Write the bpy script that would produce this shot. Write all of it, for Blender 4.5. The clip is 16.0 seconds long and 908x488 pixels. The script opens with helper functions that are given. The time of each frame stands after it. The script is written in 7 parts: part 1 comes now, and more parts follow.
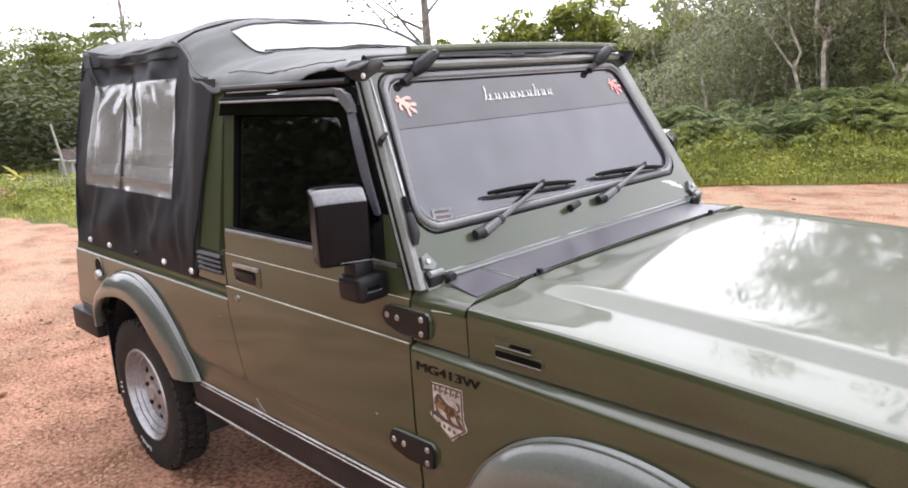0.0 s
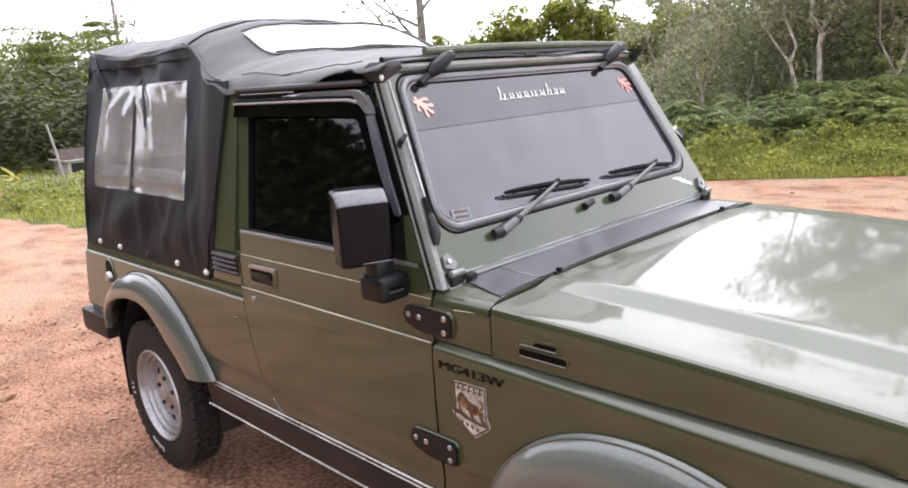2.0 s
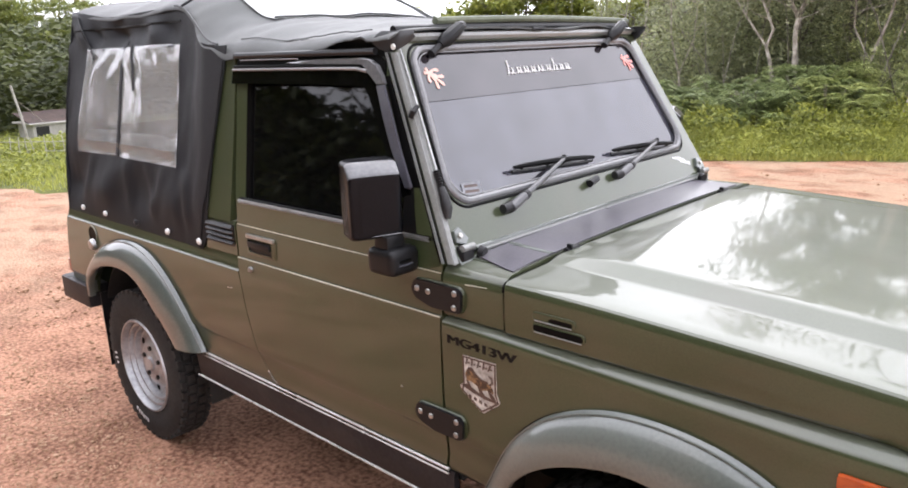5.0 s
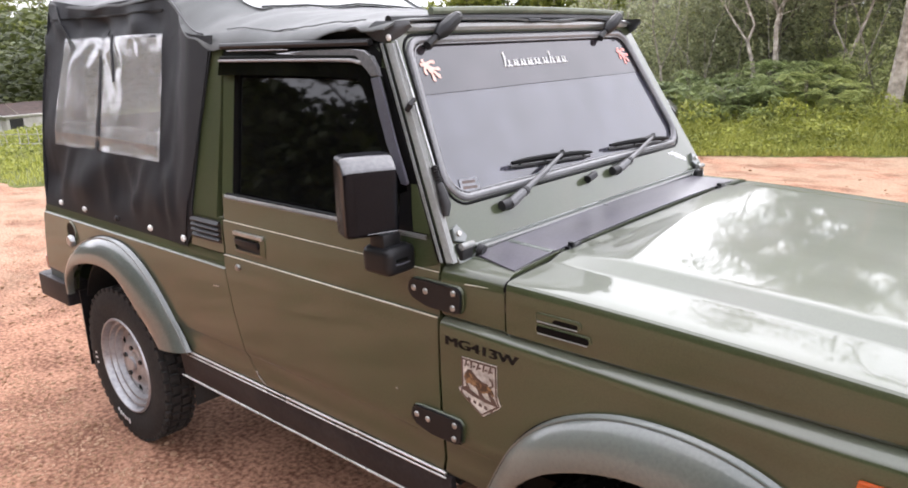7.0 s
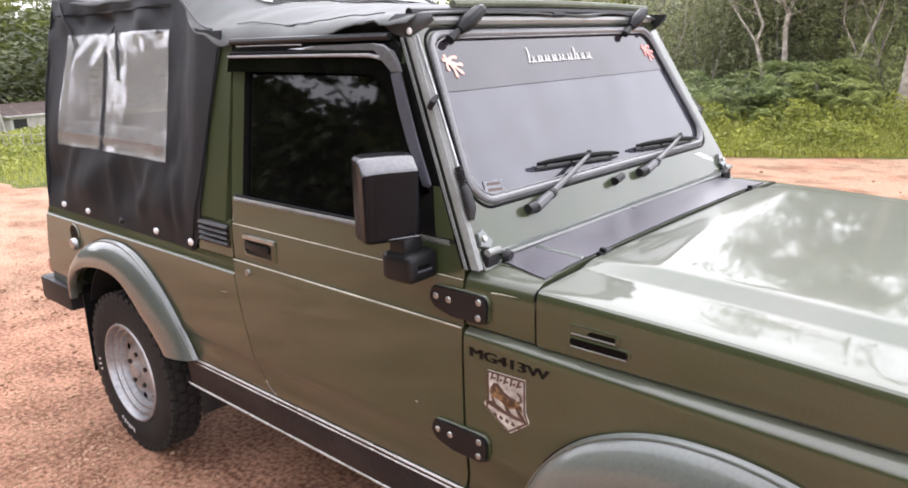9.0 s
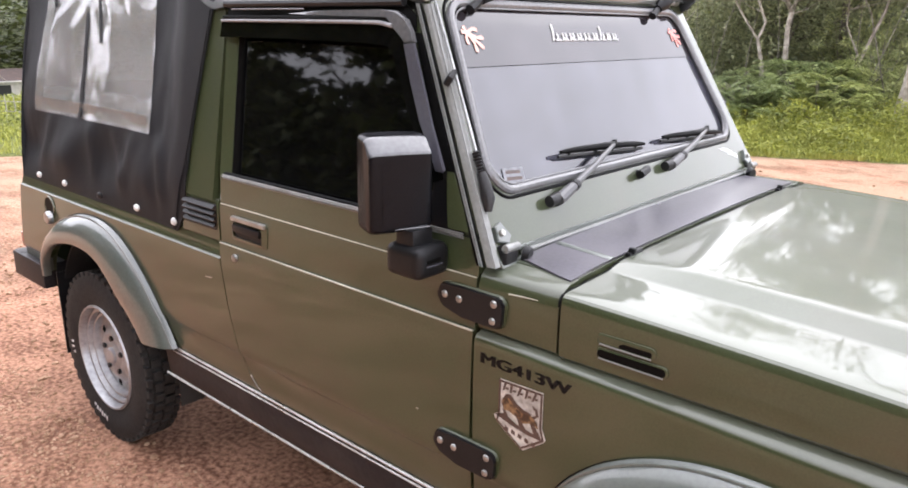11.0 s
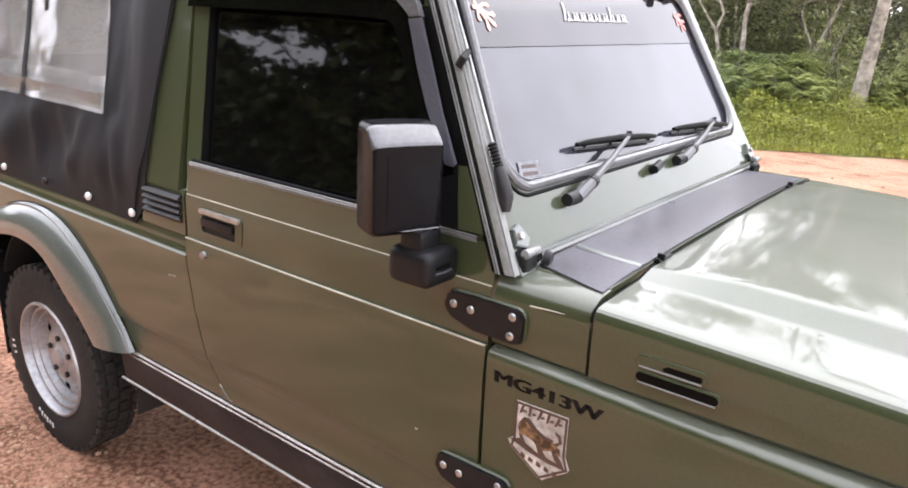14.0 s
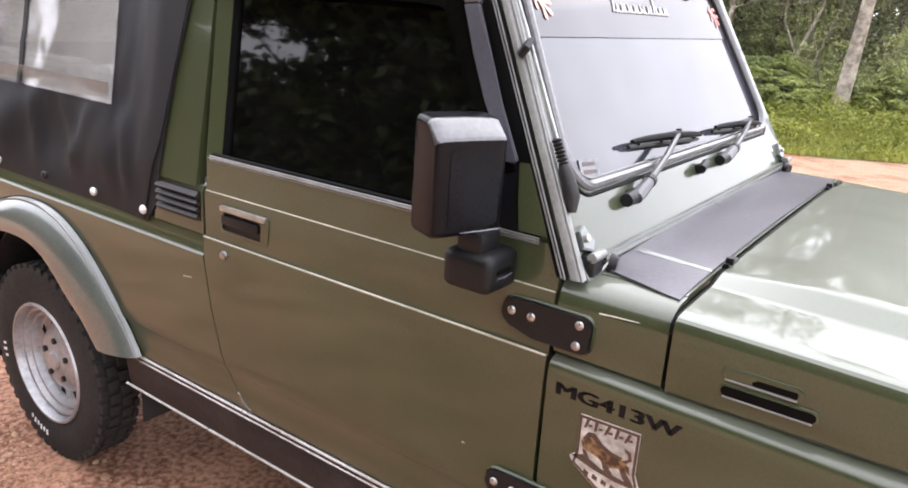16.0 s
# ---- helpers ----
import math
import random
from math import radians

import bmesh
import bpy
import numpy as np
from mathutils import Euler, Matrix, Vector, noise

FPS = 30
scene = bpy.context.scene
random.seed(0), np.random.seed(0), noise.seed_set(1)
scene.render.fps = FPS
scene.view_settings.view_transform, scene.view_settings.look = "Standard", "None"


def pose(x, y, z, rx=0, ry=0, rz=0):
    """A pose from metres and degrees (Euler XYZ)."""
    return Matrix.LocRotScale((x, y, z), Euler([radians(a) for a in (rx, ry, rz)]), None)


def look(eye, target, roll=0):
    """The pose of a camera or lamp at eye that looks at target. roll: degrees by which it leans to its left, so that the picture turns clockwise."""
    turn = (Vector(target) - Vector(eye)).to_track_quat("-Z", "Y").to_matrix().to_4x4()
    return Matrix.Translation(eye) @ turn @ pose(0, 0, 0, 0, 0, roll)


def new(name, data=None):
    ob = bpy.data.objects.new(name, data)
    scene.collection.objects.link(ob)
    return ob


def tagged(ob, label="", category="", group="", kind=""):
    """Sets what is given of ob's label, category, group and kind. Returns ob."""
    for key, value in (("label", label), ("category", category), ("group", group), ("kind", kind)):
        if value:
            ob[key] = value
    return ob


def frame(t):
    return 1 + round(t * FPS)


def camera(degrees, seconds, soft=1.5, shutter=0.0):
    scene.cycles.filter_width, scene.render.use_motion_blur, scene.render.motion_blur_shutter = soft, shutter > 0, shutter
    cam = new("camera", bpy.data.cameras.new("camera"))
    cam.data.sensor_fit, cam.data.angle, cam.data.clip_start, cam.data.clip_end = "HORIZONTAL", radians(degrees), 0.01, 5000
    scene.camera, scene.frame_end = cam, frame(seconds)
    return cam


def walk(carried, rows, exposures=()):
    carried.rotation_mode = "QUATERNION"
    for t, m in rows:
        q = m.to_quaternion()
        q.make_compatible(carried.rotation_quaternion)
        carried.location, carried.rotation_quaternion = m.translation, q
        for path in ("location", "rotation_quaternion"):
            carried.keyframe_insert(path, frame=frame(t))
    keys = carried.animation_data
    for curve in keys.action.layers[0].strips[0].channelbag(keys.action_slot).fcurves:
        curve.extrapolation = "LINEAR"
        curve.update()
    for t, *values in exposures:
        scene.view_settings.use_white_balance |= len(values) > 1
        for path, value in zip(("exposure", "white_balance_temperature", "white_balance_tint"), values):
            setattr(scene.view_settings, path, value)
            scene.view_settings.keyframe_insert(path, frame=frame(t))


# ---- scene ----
cam = camera(62.7, 16.0, soft=1.8)
PATH = [
    (0, (3.232, -1.892, 1.645), (1.824, -0.539, 1.21), -3.5),
    (0.5, (3.221, -1.898, 1.649), (1.825, -0.531, 1.221), -3.5),
    (1, (3.214, -1.916, 1.656), (1.82, -0.549, 1.222), -3.6),
    (1.5, (3.204, -1.928, 1.661), (1.813, -0.561, 1.218), -4.1),
    (2, (3.199, -1.949, 1.663), (1.802, -0.59, 1.217), -4.0),
    (2.5, (3.186, -1.967, 1.661), (1.793, -0.608, 1.201), -3.4),
    (3, (3.17, -1.982, 1.661), (1.786, -0.619, 1.185), -2.9),
    (3.5, (3.161, -1.996, 1.662), (1.786, -0.627, 1.175), -2.7),
    (4, (3.142, -2.001, 1.661), (1.788, -0.615, 1.166), -2.5),
    (4.5, (3.127, -2.01, 1.662), (1.786, -0.613, 1.164), -2.5),
    (5, (3.11, -2.011, 1.663), (1.781, -0.608, 1.147), -2.2),
    (7.5, (3.013, -1.989, 1.657), (1.73, -0.549, 1.127), -1.9),
    (8, (2.989, -1.981, 1.656), (1.706, -0.54, 1.13), -2.0),
    (8.5, (2.962, -1.97, 1.651), (1.67, -0.537, 1.124), -2.0),
    (11, (2.766, -1.858, 1.607), (1.505, -0.411, 1.043), 0.8),
    (11.5, (2.735, -1.84, 1.606), (1.486, -0.386, 1.035), 2.0),
    (12, (2.697, -1.823, 1.603), (1.462, -0.357, 1.033), 2.3),
    (12.5, (2.662, -1.81, 1.599), (1.442, -0.332, 1.028), 2.2),
    (13, (2.626, -1.799, 1.595), (1.438, -0.298, 1.017), 2.2),
    (13.5, (2.593, -1.794, 1.591), (1.426, -0.28, 1.004), 2.2),
    (14, (2.557, -1.789, 1.586), (1.406, -0.268, 0.986), 2.5),
    (14.5, (2.519, -1.788, 1.579), (1.383, -0.257, 0.975), 2.7),
    (15, (2.478, -1.79, 1.572), (1.351, -0.255, 0.963), 2.9),
    (15.5, (2.434, -1.796, 1.564), (1.323, -0.248, 0.956), 3.5),
    (16, (2.385, -1.804, 1.557), (1.287, -0.244, 0.956), 3.5),
]
walk(cam, [(t, look(eye, target, roll)) for t, eye, target, roll in PATH],
     exposures=((0.0, 0.19), (4.0, 0.26), (8.0, 0.41), (11.0, 0.49), (16.0, 0.62)))

# world: an overcast sky, a weak broad sun
world = bpy.data.worlds.new("overcast_sky")
scene.world = world
world.use_nodes = True
wn, wl = world.node_tree.nodes, world.node_tree.links
wn.clear()
sky = wn.new("ShaderNodeTexSky")
sky.sky_type, sky.sun_disc = "NISHITA", False
sky.sun_elevation, sky.sun_rotation = radians(47), radians(328)
w_hsv = wn.new("ShaderNodeHueSaturation")
w_hsv.inputs["Saturation"].default_value = 0.25
w_tc = wn.new("ShaderNodeTexCoord")
w_noise = wn.new("ShaderNodeTexNoise")
w_noise.inputs["Scale"].default_value, w_noise.inputs["Detail"].default_value = 2.2, 6.0
w_ramp = wn.new("ShaderNodeValToRGB")
w_ramp.color_ramp.elements[0].position, w_ramp.color_ramp.elements[1].position = 0.3, 0.7
w_ramp.color_ramp.elements[0].color, w_ramp.color_ramp.elements[1].color = (0.74, 0.745, 0.84, 1), (1.0, 0.985, 1.08, 1)
w_scale = wn.new("ShaderNodeVectorMath")
w_scale.operation = "SCALE"
w_scale.inputs["Scale"].default_value = 24.0
w_mix = wn.new("ShaderNodeMix")
w_mix.data_type = "RGBA"
w_mix.inputs[0].default_value = 0.88
w_bg = wn.new("ShaderNodeBackground")
w_bg.inputs["Strength"].default_value = 0.1
w_out = wn.new("ShaderNodeOutputWorld")
wl.new(sky.outputs[0], w_hsv.inputs["Color"])
wl.new(w_tc.outputs["Generated"], w_noise.inputs["Vector"])
wl.new(w_noise.outputs["Fac"], w_ramp.inputs["Fac"])
# the cloud is thinner and brighter round the hidden sun
w_dot = wn.new("ShaderNodeVectorMath")
w_dot.operation = "DOT_PRODUCT"
w_dot.inputs[1].default_value = (-0.36, 0.58, 0.73)
w_glow = wn.new("ShaderNodeMapRange")
w_glow.interpolation_type = "SMOOTHSTEP"
w_glow.inputs[1].default_value, w_glow.inputs[2].default_value = 0.3, 1.0
w_glow.inputs[3].default_value, w_glow.inputs[4].default_value = 26.0, 38.0
wl.new(w_tc.outputs["Generated"], w_dot.inputs[0])
wl.new(w_dot.outputs["Value"], w_glow.inputs[0])
wl.new(w_glow.outputs[0], w_scale.inputs["Scale"])
wl.new(w_ramp.outputs["Color"], w_scale.inputs[0])
wl.new(w_hsv.outputs["Color"], w_mix.inputs[6])
wl.new(w_scale.outputs[0], w_mix.inputs[7])
wl.new(w_mix.outputs[2], w_bg.inputs["Color"])
wl.new(w_bg.outputs[0], w_out.inputs["Surface"])

sun = new("sun", bpy.data.lights.new("sun", "SUN"))
sun.data.energy, sun.data.angle, sun.data.color = 1.0, radians(90), (1.0, 0.97, 0.93)
sun.matrix_world = look((1 - 7.2, 11.6, 14.6), (1, 0, 0))
scene.view_settings.exposure = 0.0


# ---- materials ----
def surface(name, dark, light, rough=0.5, metal=0.0, scale=20.0, patch=2.0, patch_amount=0.4, bump=0.0, bump_scale=None,
            coat=0.0, coat_rough=0.05, specular=0.5, stain=None, stain_amount=0.0, stain_scale=3.0, transmit=0.0, sheen=0.0, rough_var=0.08, ior=1.5, coat_ior=1.5, crisp=0.22):
    """A grained, patchy surface: fine noise between two colours, a coarse one over it, stains and bump."""
    m = bpy.data.materials.new(name)
    m.use_nodes = True
    n, l = m.node_tree.nodes, m.node_tree.links
    b = n["Principled BSDF"]
    tc = n.new("ShaderNodeTexCoord")
    fine, coarse = n.new("ShaderNodeTexNoise"), n.new("ShaderNodeTexNoise")
    fine.inputs["Scale"].default_value, fine.inputs["Detail"].default_value = scale, 5
    coarse.inputs["Scale"].default_value, coarse.inputs["Detail"].default_value = patch, 4
    for t in (fine, coarse):
        l.new(tc.outputs["Object"], t.inputs["Vector"])
    mixv = n.new("ShaderNodeMath")
    mixv.operation = "MULTIPLY_ADD"
    sub = n.new("ShaderNodeMath")
    sub.operation = "SUBTRACT"
    sub.inputs[1].default_value = 0.5
    l.new(coarse.outputs["Fac"], sub.inputs[0])
    l.new(sub.outputs[0], mixv.inputs[0])
    mixv.inputs[1].default_value = patch_amount * 3
    l.new(fine.outputs["Fac"], mixv.inputs[2])
    ramp = n.new("ShaderNodeValToRGB")
    ramp.color_ramp.elements[0].position, ramp.color_ramp.elements[1].position = 0.5 - crisp, 0.5 + crisp
    ramp.color_ramp.elements[0].color, ramp.color_ramp.elements[1].color = (*dark, 1), (*light, 1)
    l.new(mixv.outputs[0], ramp.inputs["Fac"])
    colour = ramp.outputs["Color"]
    if stain:
        st = n.new("ShaderNodeTexNoise")
        st.inputs["Scale"].default_value, st.inputs["Detail"].default_value = stain_scale, 6
        l.new(tc.outputs["Object"], st.inputs["Vector"])
        sr = n.new("ShaderNodeMapRange")
        sr.inputs[1].default_value, sr.inputs[2].default_value, sr.inputs[4].default_value = 0.48, 0.72, stain_amount
        l.new(st.outputs["Fac"], sr.inputs[0])
        sm = n.new("ShaderNodeMix")
        sm.data_type = "RGBA"
        l.new(sr.outputs[0], sm.inputs[0])
        l.new(colour, sm.inputs[6])
        sm.inputs[7].default_value = (*stain, 1)
        colour = sm.outputs[2]
    l.new(colour, b.inputs["Base Color"])
    rr = n.new("ShaderNodeMapRange")
    rr.inputs[3].default_value, rr.inputs[4].default_value = max(0.0, rough - rough_var), min(1.0, rough + rough_var)
    l.new(coarse.outputs["Fac"], rr.inputs[0])
    l.new(rr.outputs[0], b.inputs["Roughness"])
    b.inputs["Metallic"].default_value = metal
    b.inputs["Specular IOR Level"].default_value = specular
    b.inputs["IOR"].default_value = ior
    b.inputs["Coat IOR"].default_value = coat_ior
    b.inputs["Coat Weight"].default_value, b.inputs["Coat Roughness"].default_value = coat, coat_rough
    b.inputs["Transmission Weight"].default_value = transmit
    b.inputs["Sheen Weight"].default_value = sheen
    if bump:
        bp = n.new("ShaderNodeBump")
        bp.inputs["Strength"].default_value, bp.inputs["Distance"].default_value = bump, 0.02
        src = fine
        if bump_scale:
            src = n.new("ShaderNodeTexNoise")
            src.inputs["Scale"].default_value, src.inputs["Detail"].default_value = bump_scale, 6
            l.new(tc.outputs["Object"], src.inputs["Vector"])
        l.new(src.outputs["Fac"], bp.inputs["Height"])
        l.new(bp.outputs[0], b.inputs["Normal"])
    return m


def leaf_material(name, dark, light, rough=0.55, patch=0.9):
    """Leaves that differ one from the next, a little light passing through."""
    m = bpy.data.materials.new(name)
    m.use_nodes = True
    n, l = m.node_tree.nodes, m.node_tree.links
    b = n["Principled BSDF"]
    geo = n.new("ShaderNodeNewGeometry")
    tc = n.new("ShaderNodeTexCoord")
    no = n.new("ShaderNodeTexNoise")
    no.inputs["Scale"].default_value = patch
    l.new(tc.outputs["Object"], no.inputs["Vector"])
    add = n.new("ShaderNodeMath")
    add.operation = "MULTIPLY_ADD"
    add.inputs[1].default_value = 0.55
    l.new(geo.outputs["Random Per Island"], add.inputs[0])
    sc = n.new("ShaderNodeMath")
    sc.operation = "MULTIPLY_ADD"
    sc.inputs[1].default_value, sc.inputs[2].default_value = 1.2, -0.35
    l.new(no.outputs["Fac"], sc.inputs[0])
    l.new(sc.outputs[0], add.inputs[2])
    ramp = n.new("ShaderNodeValToRGB")
    ramp.color_ramp.elements[0].color, ramp.color_ramp.elements[1].color = (*dark, 1), (*light, 1)
    l.new(add.outputs[0], ramp.inputs["Fac"])
    l.new(ramp.outputs["Color"], b.inputs["Base Color"])
    b.inputs["Roughness"].default_value = rough
    tr = n.new("ShaderNodeBsdfTranslucent")
    l.new(ramp.outputs["Color"], tr.inputs["Color"])
    ms = n.new("ShaderNodeMixShader")
    ms.inputs[0].default_value = 0.35
    l.new(b.outputs[0], ms.inputs[1])
    l.new(tr.outputs[0], ms.inputs[2])
    l.new(ms.outputs[0], n["Material Output"].inputs["Surface"])
    return m


def sheet_glass(name, tint, mirror, haze=0.0, haze_colour=(0.6, 0.6, 0.6), rough=0.02, bump=0.0, bump_scale=8.0):
    """A thin pane: part mirror, part milky, the rest lets light straight through, tinted."""
    m = bpy.data.materials.new(name)
    m.use_nodes = True
    n, l = m.node_tree.nodes, m.node_tree.links
    n.remove(n["Principled BSDF"])
    clear, gloss, milk = n.new("ShaderNodeBsdfTransparent"), n.new("ShaderNodeBsdfGlossy"), n.new("ShaderNodeBsdfDiffuse")
    clear.inputs["Color"].default_value = (*tint, 1)
    gloss.inputs["Roughness"].default_value = rough
    milk.inputs["Color"].default_value = (*haze_colour, 1)
    lw = n.new("ShaderNodeLayerWeight")
    lw.inputs["Blend"].default_value = 0.5
    steep = n.new("ShaderNodeMath")
    steep.operation, steep.inputs[1].default_value = "POWER", 5.0
    l.new(lw.outputs["Facing"], steep.inputs[0])
    mr = n.new("ShaderNodeMath")
    mr.operation, mr.use_clamp = "MULTIPLY_ADD", True
    l.new(steep.outputs[0], mr.inputs[0])
    mr.inputs[1].default_value, mr.inputs[2].default_value = 0.9, 0.04 + mirror
    a, c = n.new("ShaderNodeMixShader"), n.new("ShaderNodeMixShader")
    tc, no = n.new("ShaderNodeTexCoord"), n.new("ShaderNodeTexNoise")
    l.new(tc.outputs["Object"], no.inputs["Vector"])
    no.inputs["Scale"].default_value = bump_scale
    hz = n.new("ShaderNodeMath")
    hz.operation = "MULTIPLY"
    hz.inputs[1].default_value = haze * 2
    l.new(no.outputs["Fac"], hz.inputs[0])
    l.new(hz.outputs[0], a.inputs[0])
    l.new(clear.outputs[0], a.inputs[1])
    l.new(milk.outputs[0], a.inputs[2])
    l.new(mr.outputs[0], c.inputs[0])
    l.new(a.outputs[0], c.inputs[1])
    l.new(gloss.outputs[0], c.inputs[2])
    if bump:
        bp = n.new("ShaderNodeBump")
        bp.inputs["Strength"].default_value, bp.inputs["Distance"].default_value = bump, 0.02
        l.new(no.outputs["Fac"], bp.inputs["Height"])
        l.new(bp.outputs[0], gloss.inputs["Normal"])
        l.new(bp.outputs[0], milk.inputs["Normal"])
    l.new(c.outputs[0], n["Material Output"].inputs["Surface"])
    return m


PAINT = surface("olive_paint", (0.0345, 0.0450, 0.0185), (0.0465, 0.0590, 0.0262), rough=0.42, metal=0.0, scale=260, patch=3.2, patch_amount=0.32,
                coat=1.0, coat_rough=0.048, coat_ior=1.54, specular=0.30, stain=(0.060, 0.050, 0.028), stain_amount=0.35, stain_scale=4.6, bump=0.035, bump_scale=2.2)


def add_upward_haze(m, colour, most):
    """Milky sky haze painted into the base colour of faces turned upwards, uneven by noise."""
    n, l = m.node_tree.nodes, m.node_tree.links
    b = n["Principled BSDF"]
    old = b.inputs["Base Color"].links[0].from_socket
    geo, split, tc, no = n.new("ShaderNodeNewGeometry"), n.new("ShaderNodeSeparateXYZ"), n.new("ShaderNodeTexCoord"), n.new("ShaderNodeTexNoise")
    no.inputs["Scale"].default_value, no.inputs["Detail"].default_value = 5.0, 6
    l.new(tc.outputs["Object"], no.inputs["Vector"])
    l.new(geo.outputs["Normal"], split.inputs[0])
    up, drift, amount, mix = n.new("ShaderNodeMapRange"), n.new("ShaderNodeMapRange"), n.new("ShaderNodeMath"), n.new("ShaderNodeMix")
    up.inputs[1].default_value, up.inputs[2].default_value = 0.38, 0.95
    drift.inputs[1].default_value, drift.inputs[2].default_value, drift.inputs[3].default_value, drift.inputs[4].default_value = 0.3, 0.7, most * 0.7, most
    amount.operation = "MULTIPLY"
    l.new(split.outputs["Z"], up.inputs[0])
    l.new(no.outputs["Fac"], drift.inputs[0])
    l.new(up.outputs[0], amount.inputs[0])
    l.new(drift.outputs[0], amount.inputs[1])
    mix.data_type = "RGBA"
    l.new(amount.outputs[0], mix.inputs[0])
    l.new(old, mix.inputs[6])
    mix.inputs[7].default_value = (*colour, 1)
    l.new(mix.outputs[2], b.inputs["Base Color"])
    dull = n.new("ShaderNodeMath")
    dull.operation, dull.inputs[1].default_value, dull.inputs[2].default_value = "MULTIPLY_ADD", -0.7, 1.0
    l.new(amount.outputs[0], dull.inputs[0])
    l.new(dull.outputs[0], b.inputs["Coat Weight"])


# pale sky glare put into the olive paint's upward faces
add_upward_haze(PAINT, (0.25, 0.258, 0.225), 0.36)
FLARE = surface("faded_flare_paint", (0.066, 0.078, 0.068), (0.096, 0.110, 0.096), specular=0.9, rough=0.42, scale=120, patch=3, coat=1.0, coat_rough=0.10, coat_ior=1.6, bump=0.02, bump_scale=30)
FRONTFLARE = surface("olive_flare_paint", (0.078, 0.092, 0.080), (0.112, 0.127, 0.112), specular=0.8, rough=0.42, scale=120, patch=3, coat=1.0, coat_rough=0.08, coat_ior=1.5, bump=0.02, bump_scale=20, stain=(0.15, 0.11, 0.07), stain_amount=0.2, stain_scale=4)
BLACK = surface("black_plastic", (0.006, 0.006, 0.007), (0.012, 0.012, 0.013), rough=0.40, scale=300, patch=6, bump=0.03, specular=0.28)
GLOSSBLACK = surface("black_acrylic", (0.002, 0.002, 0.002), (0.004, 0.004, 0.004), rough=0.06, scale=80, patch=3, specular=0.25, rough_var=0.03, bump=0.02, bump_scale=9)
# gutter and elbow greys hold sky reflected by the painted door frame
GUTTER = surface("sky_grey_gutter", (0.20, 0.20, 0.205), (0.27, 0.27, 0.275), rough=0.25, scale=90, patch=6, patch_amount=0.2, specular=0.6)
ELBOW = surface("sky_grey_elbow", (0.085, 0.085, 0.09), (0.12, 0.12, 0.125), rough=0.2, scale=90, patch=4, patch_amount=0.2, specular=0.8, coat=1.0, coat_rough=0.08, coat_ior=1.65)
SEALBLACK = surface("matt_black_rubber", (0.002, 0.002, 0.002), (0.004, 0.004, 0.004), rough=0.5, scale=80, patch=3, specular=0.08)
CREAM = surface("cream_edge_line", (0.40, 0.385, 0.30), (0.60, 0.58, 0.47), rough=0.4, scale=40, patch=6, patch_amount=0.5, stain=(0.10, 0.10, 0.05), stain_amount=0.5, stain_scale=7)
PALETRIM = surface("pale_edge_paint", (0.20, 0.205, 0.20), (0.28, 0.285, 0.275), rough=0.34, metal=0.2, scale=60, patch=5, stain=(0.08, 0.07, 0.05), stain_amount=0.5, stain_scale=9)
MIRRORBLACK = surface("glossy_black_plastic", (0.004, 0.004, 0.0055), (0.007, 0.007, 0.009), rough=0.24, scale=300, patch=6, bump=0.01, specular=0.12, coat=0.12, coat_rough=0.06, coat_ior=1.4)
# paler copy of the olive paint, the sky's reflection put into its colour
SKYPALE = surface("sky_lit_frame_paint", (0.17, 0.176, 0.165), (0.225, 0.23, 0.22), rough=0.35, scale=120, patch=5, coat=0.8, coat_rough=0.08, stain=(0.09, 0.085, 0.06), stain_amount=0.4, stain_scale=9)
FLAPCLOTH = surface("grey_flap_canvas", (0.030, 0.031, 0.033), (0.050, 0.051, 0.053), rough=0.6, scale=420, patch=6, bump=0.05, sheen=0.1)
# grey in this colour stands for sky sheen on the black mirror housing
BROWSHEEN = surface("sky_sheen_plastic", (0.055, 0.055, 0.06), (0.085, 0.085, 0.09), rough=0.22, scale=90, patch=14, patch_amount=0.15, specular=0.8, coat=0.8, coat_rough=0.10, coat_ior=1.5)
OLIVERAIL = surface("matt_olive_rail", (0.095, 0.108, 0.070), (0.140, 0.154, 0.108), rough=0.55, scale=70, patch=5, stain=(0.05, 0.05, 0.035), stain_amount=0.4, stain_scale=9, specular=0.3)
ARMGREY = surface("grey_wiper_paint", (0.075, 0.075, 0.078), (0.110, 0.110, 0.114), rough=0.3, scale=140, patch=5, bump=0.03, specular=0.6)
STICKER = surface("faded_sticker", (0.13, 0.135, 0.15), (0.24, 0.245, 0.26), rough=0.4, scale=80)
# rubber lightened to grey for the sky it reflects
GASKET = surface("sky_grey_rubber", (0.125, 0.125, 0.130), (0.175, 0.175, 0.180), rough=0.20, scale=140, patch=3, bump=0.03, specular=0.8)
# violet-grey here paints the sky mirrored in the dark visor
GREYPLASTIC = surface("sky_grey_acrylic", (0.062, 0.061, 0.076), (0.080, 0.079, 0.096), rough=0.3, scale=120, patch=6, coat=1.0, coat_rough=0.12, coat_ior=1.55)
RUBBER = surface("weathered_rubber", (0.012, 0.012, 0.013), (0.026, 0.025, 0.026), rough=0.40, scale=90, patch=5, bump=0.05, specular=0.35)
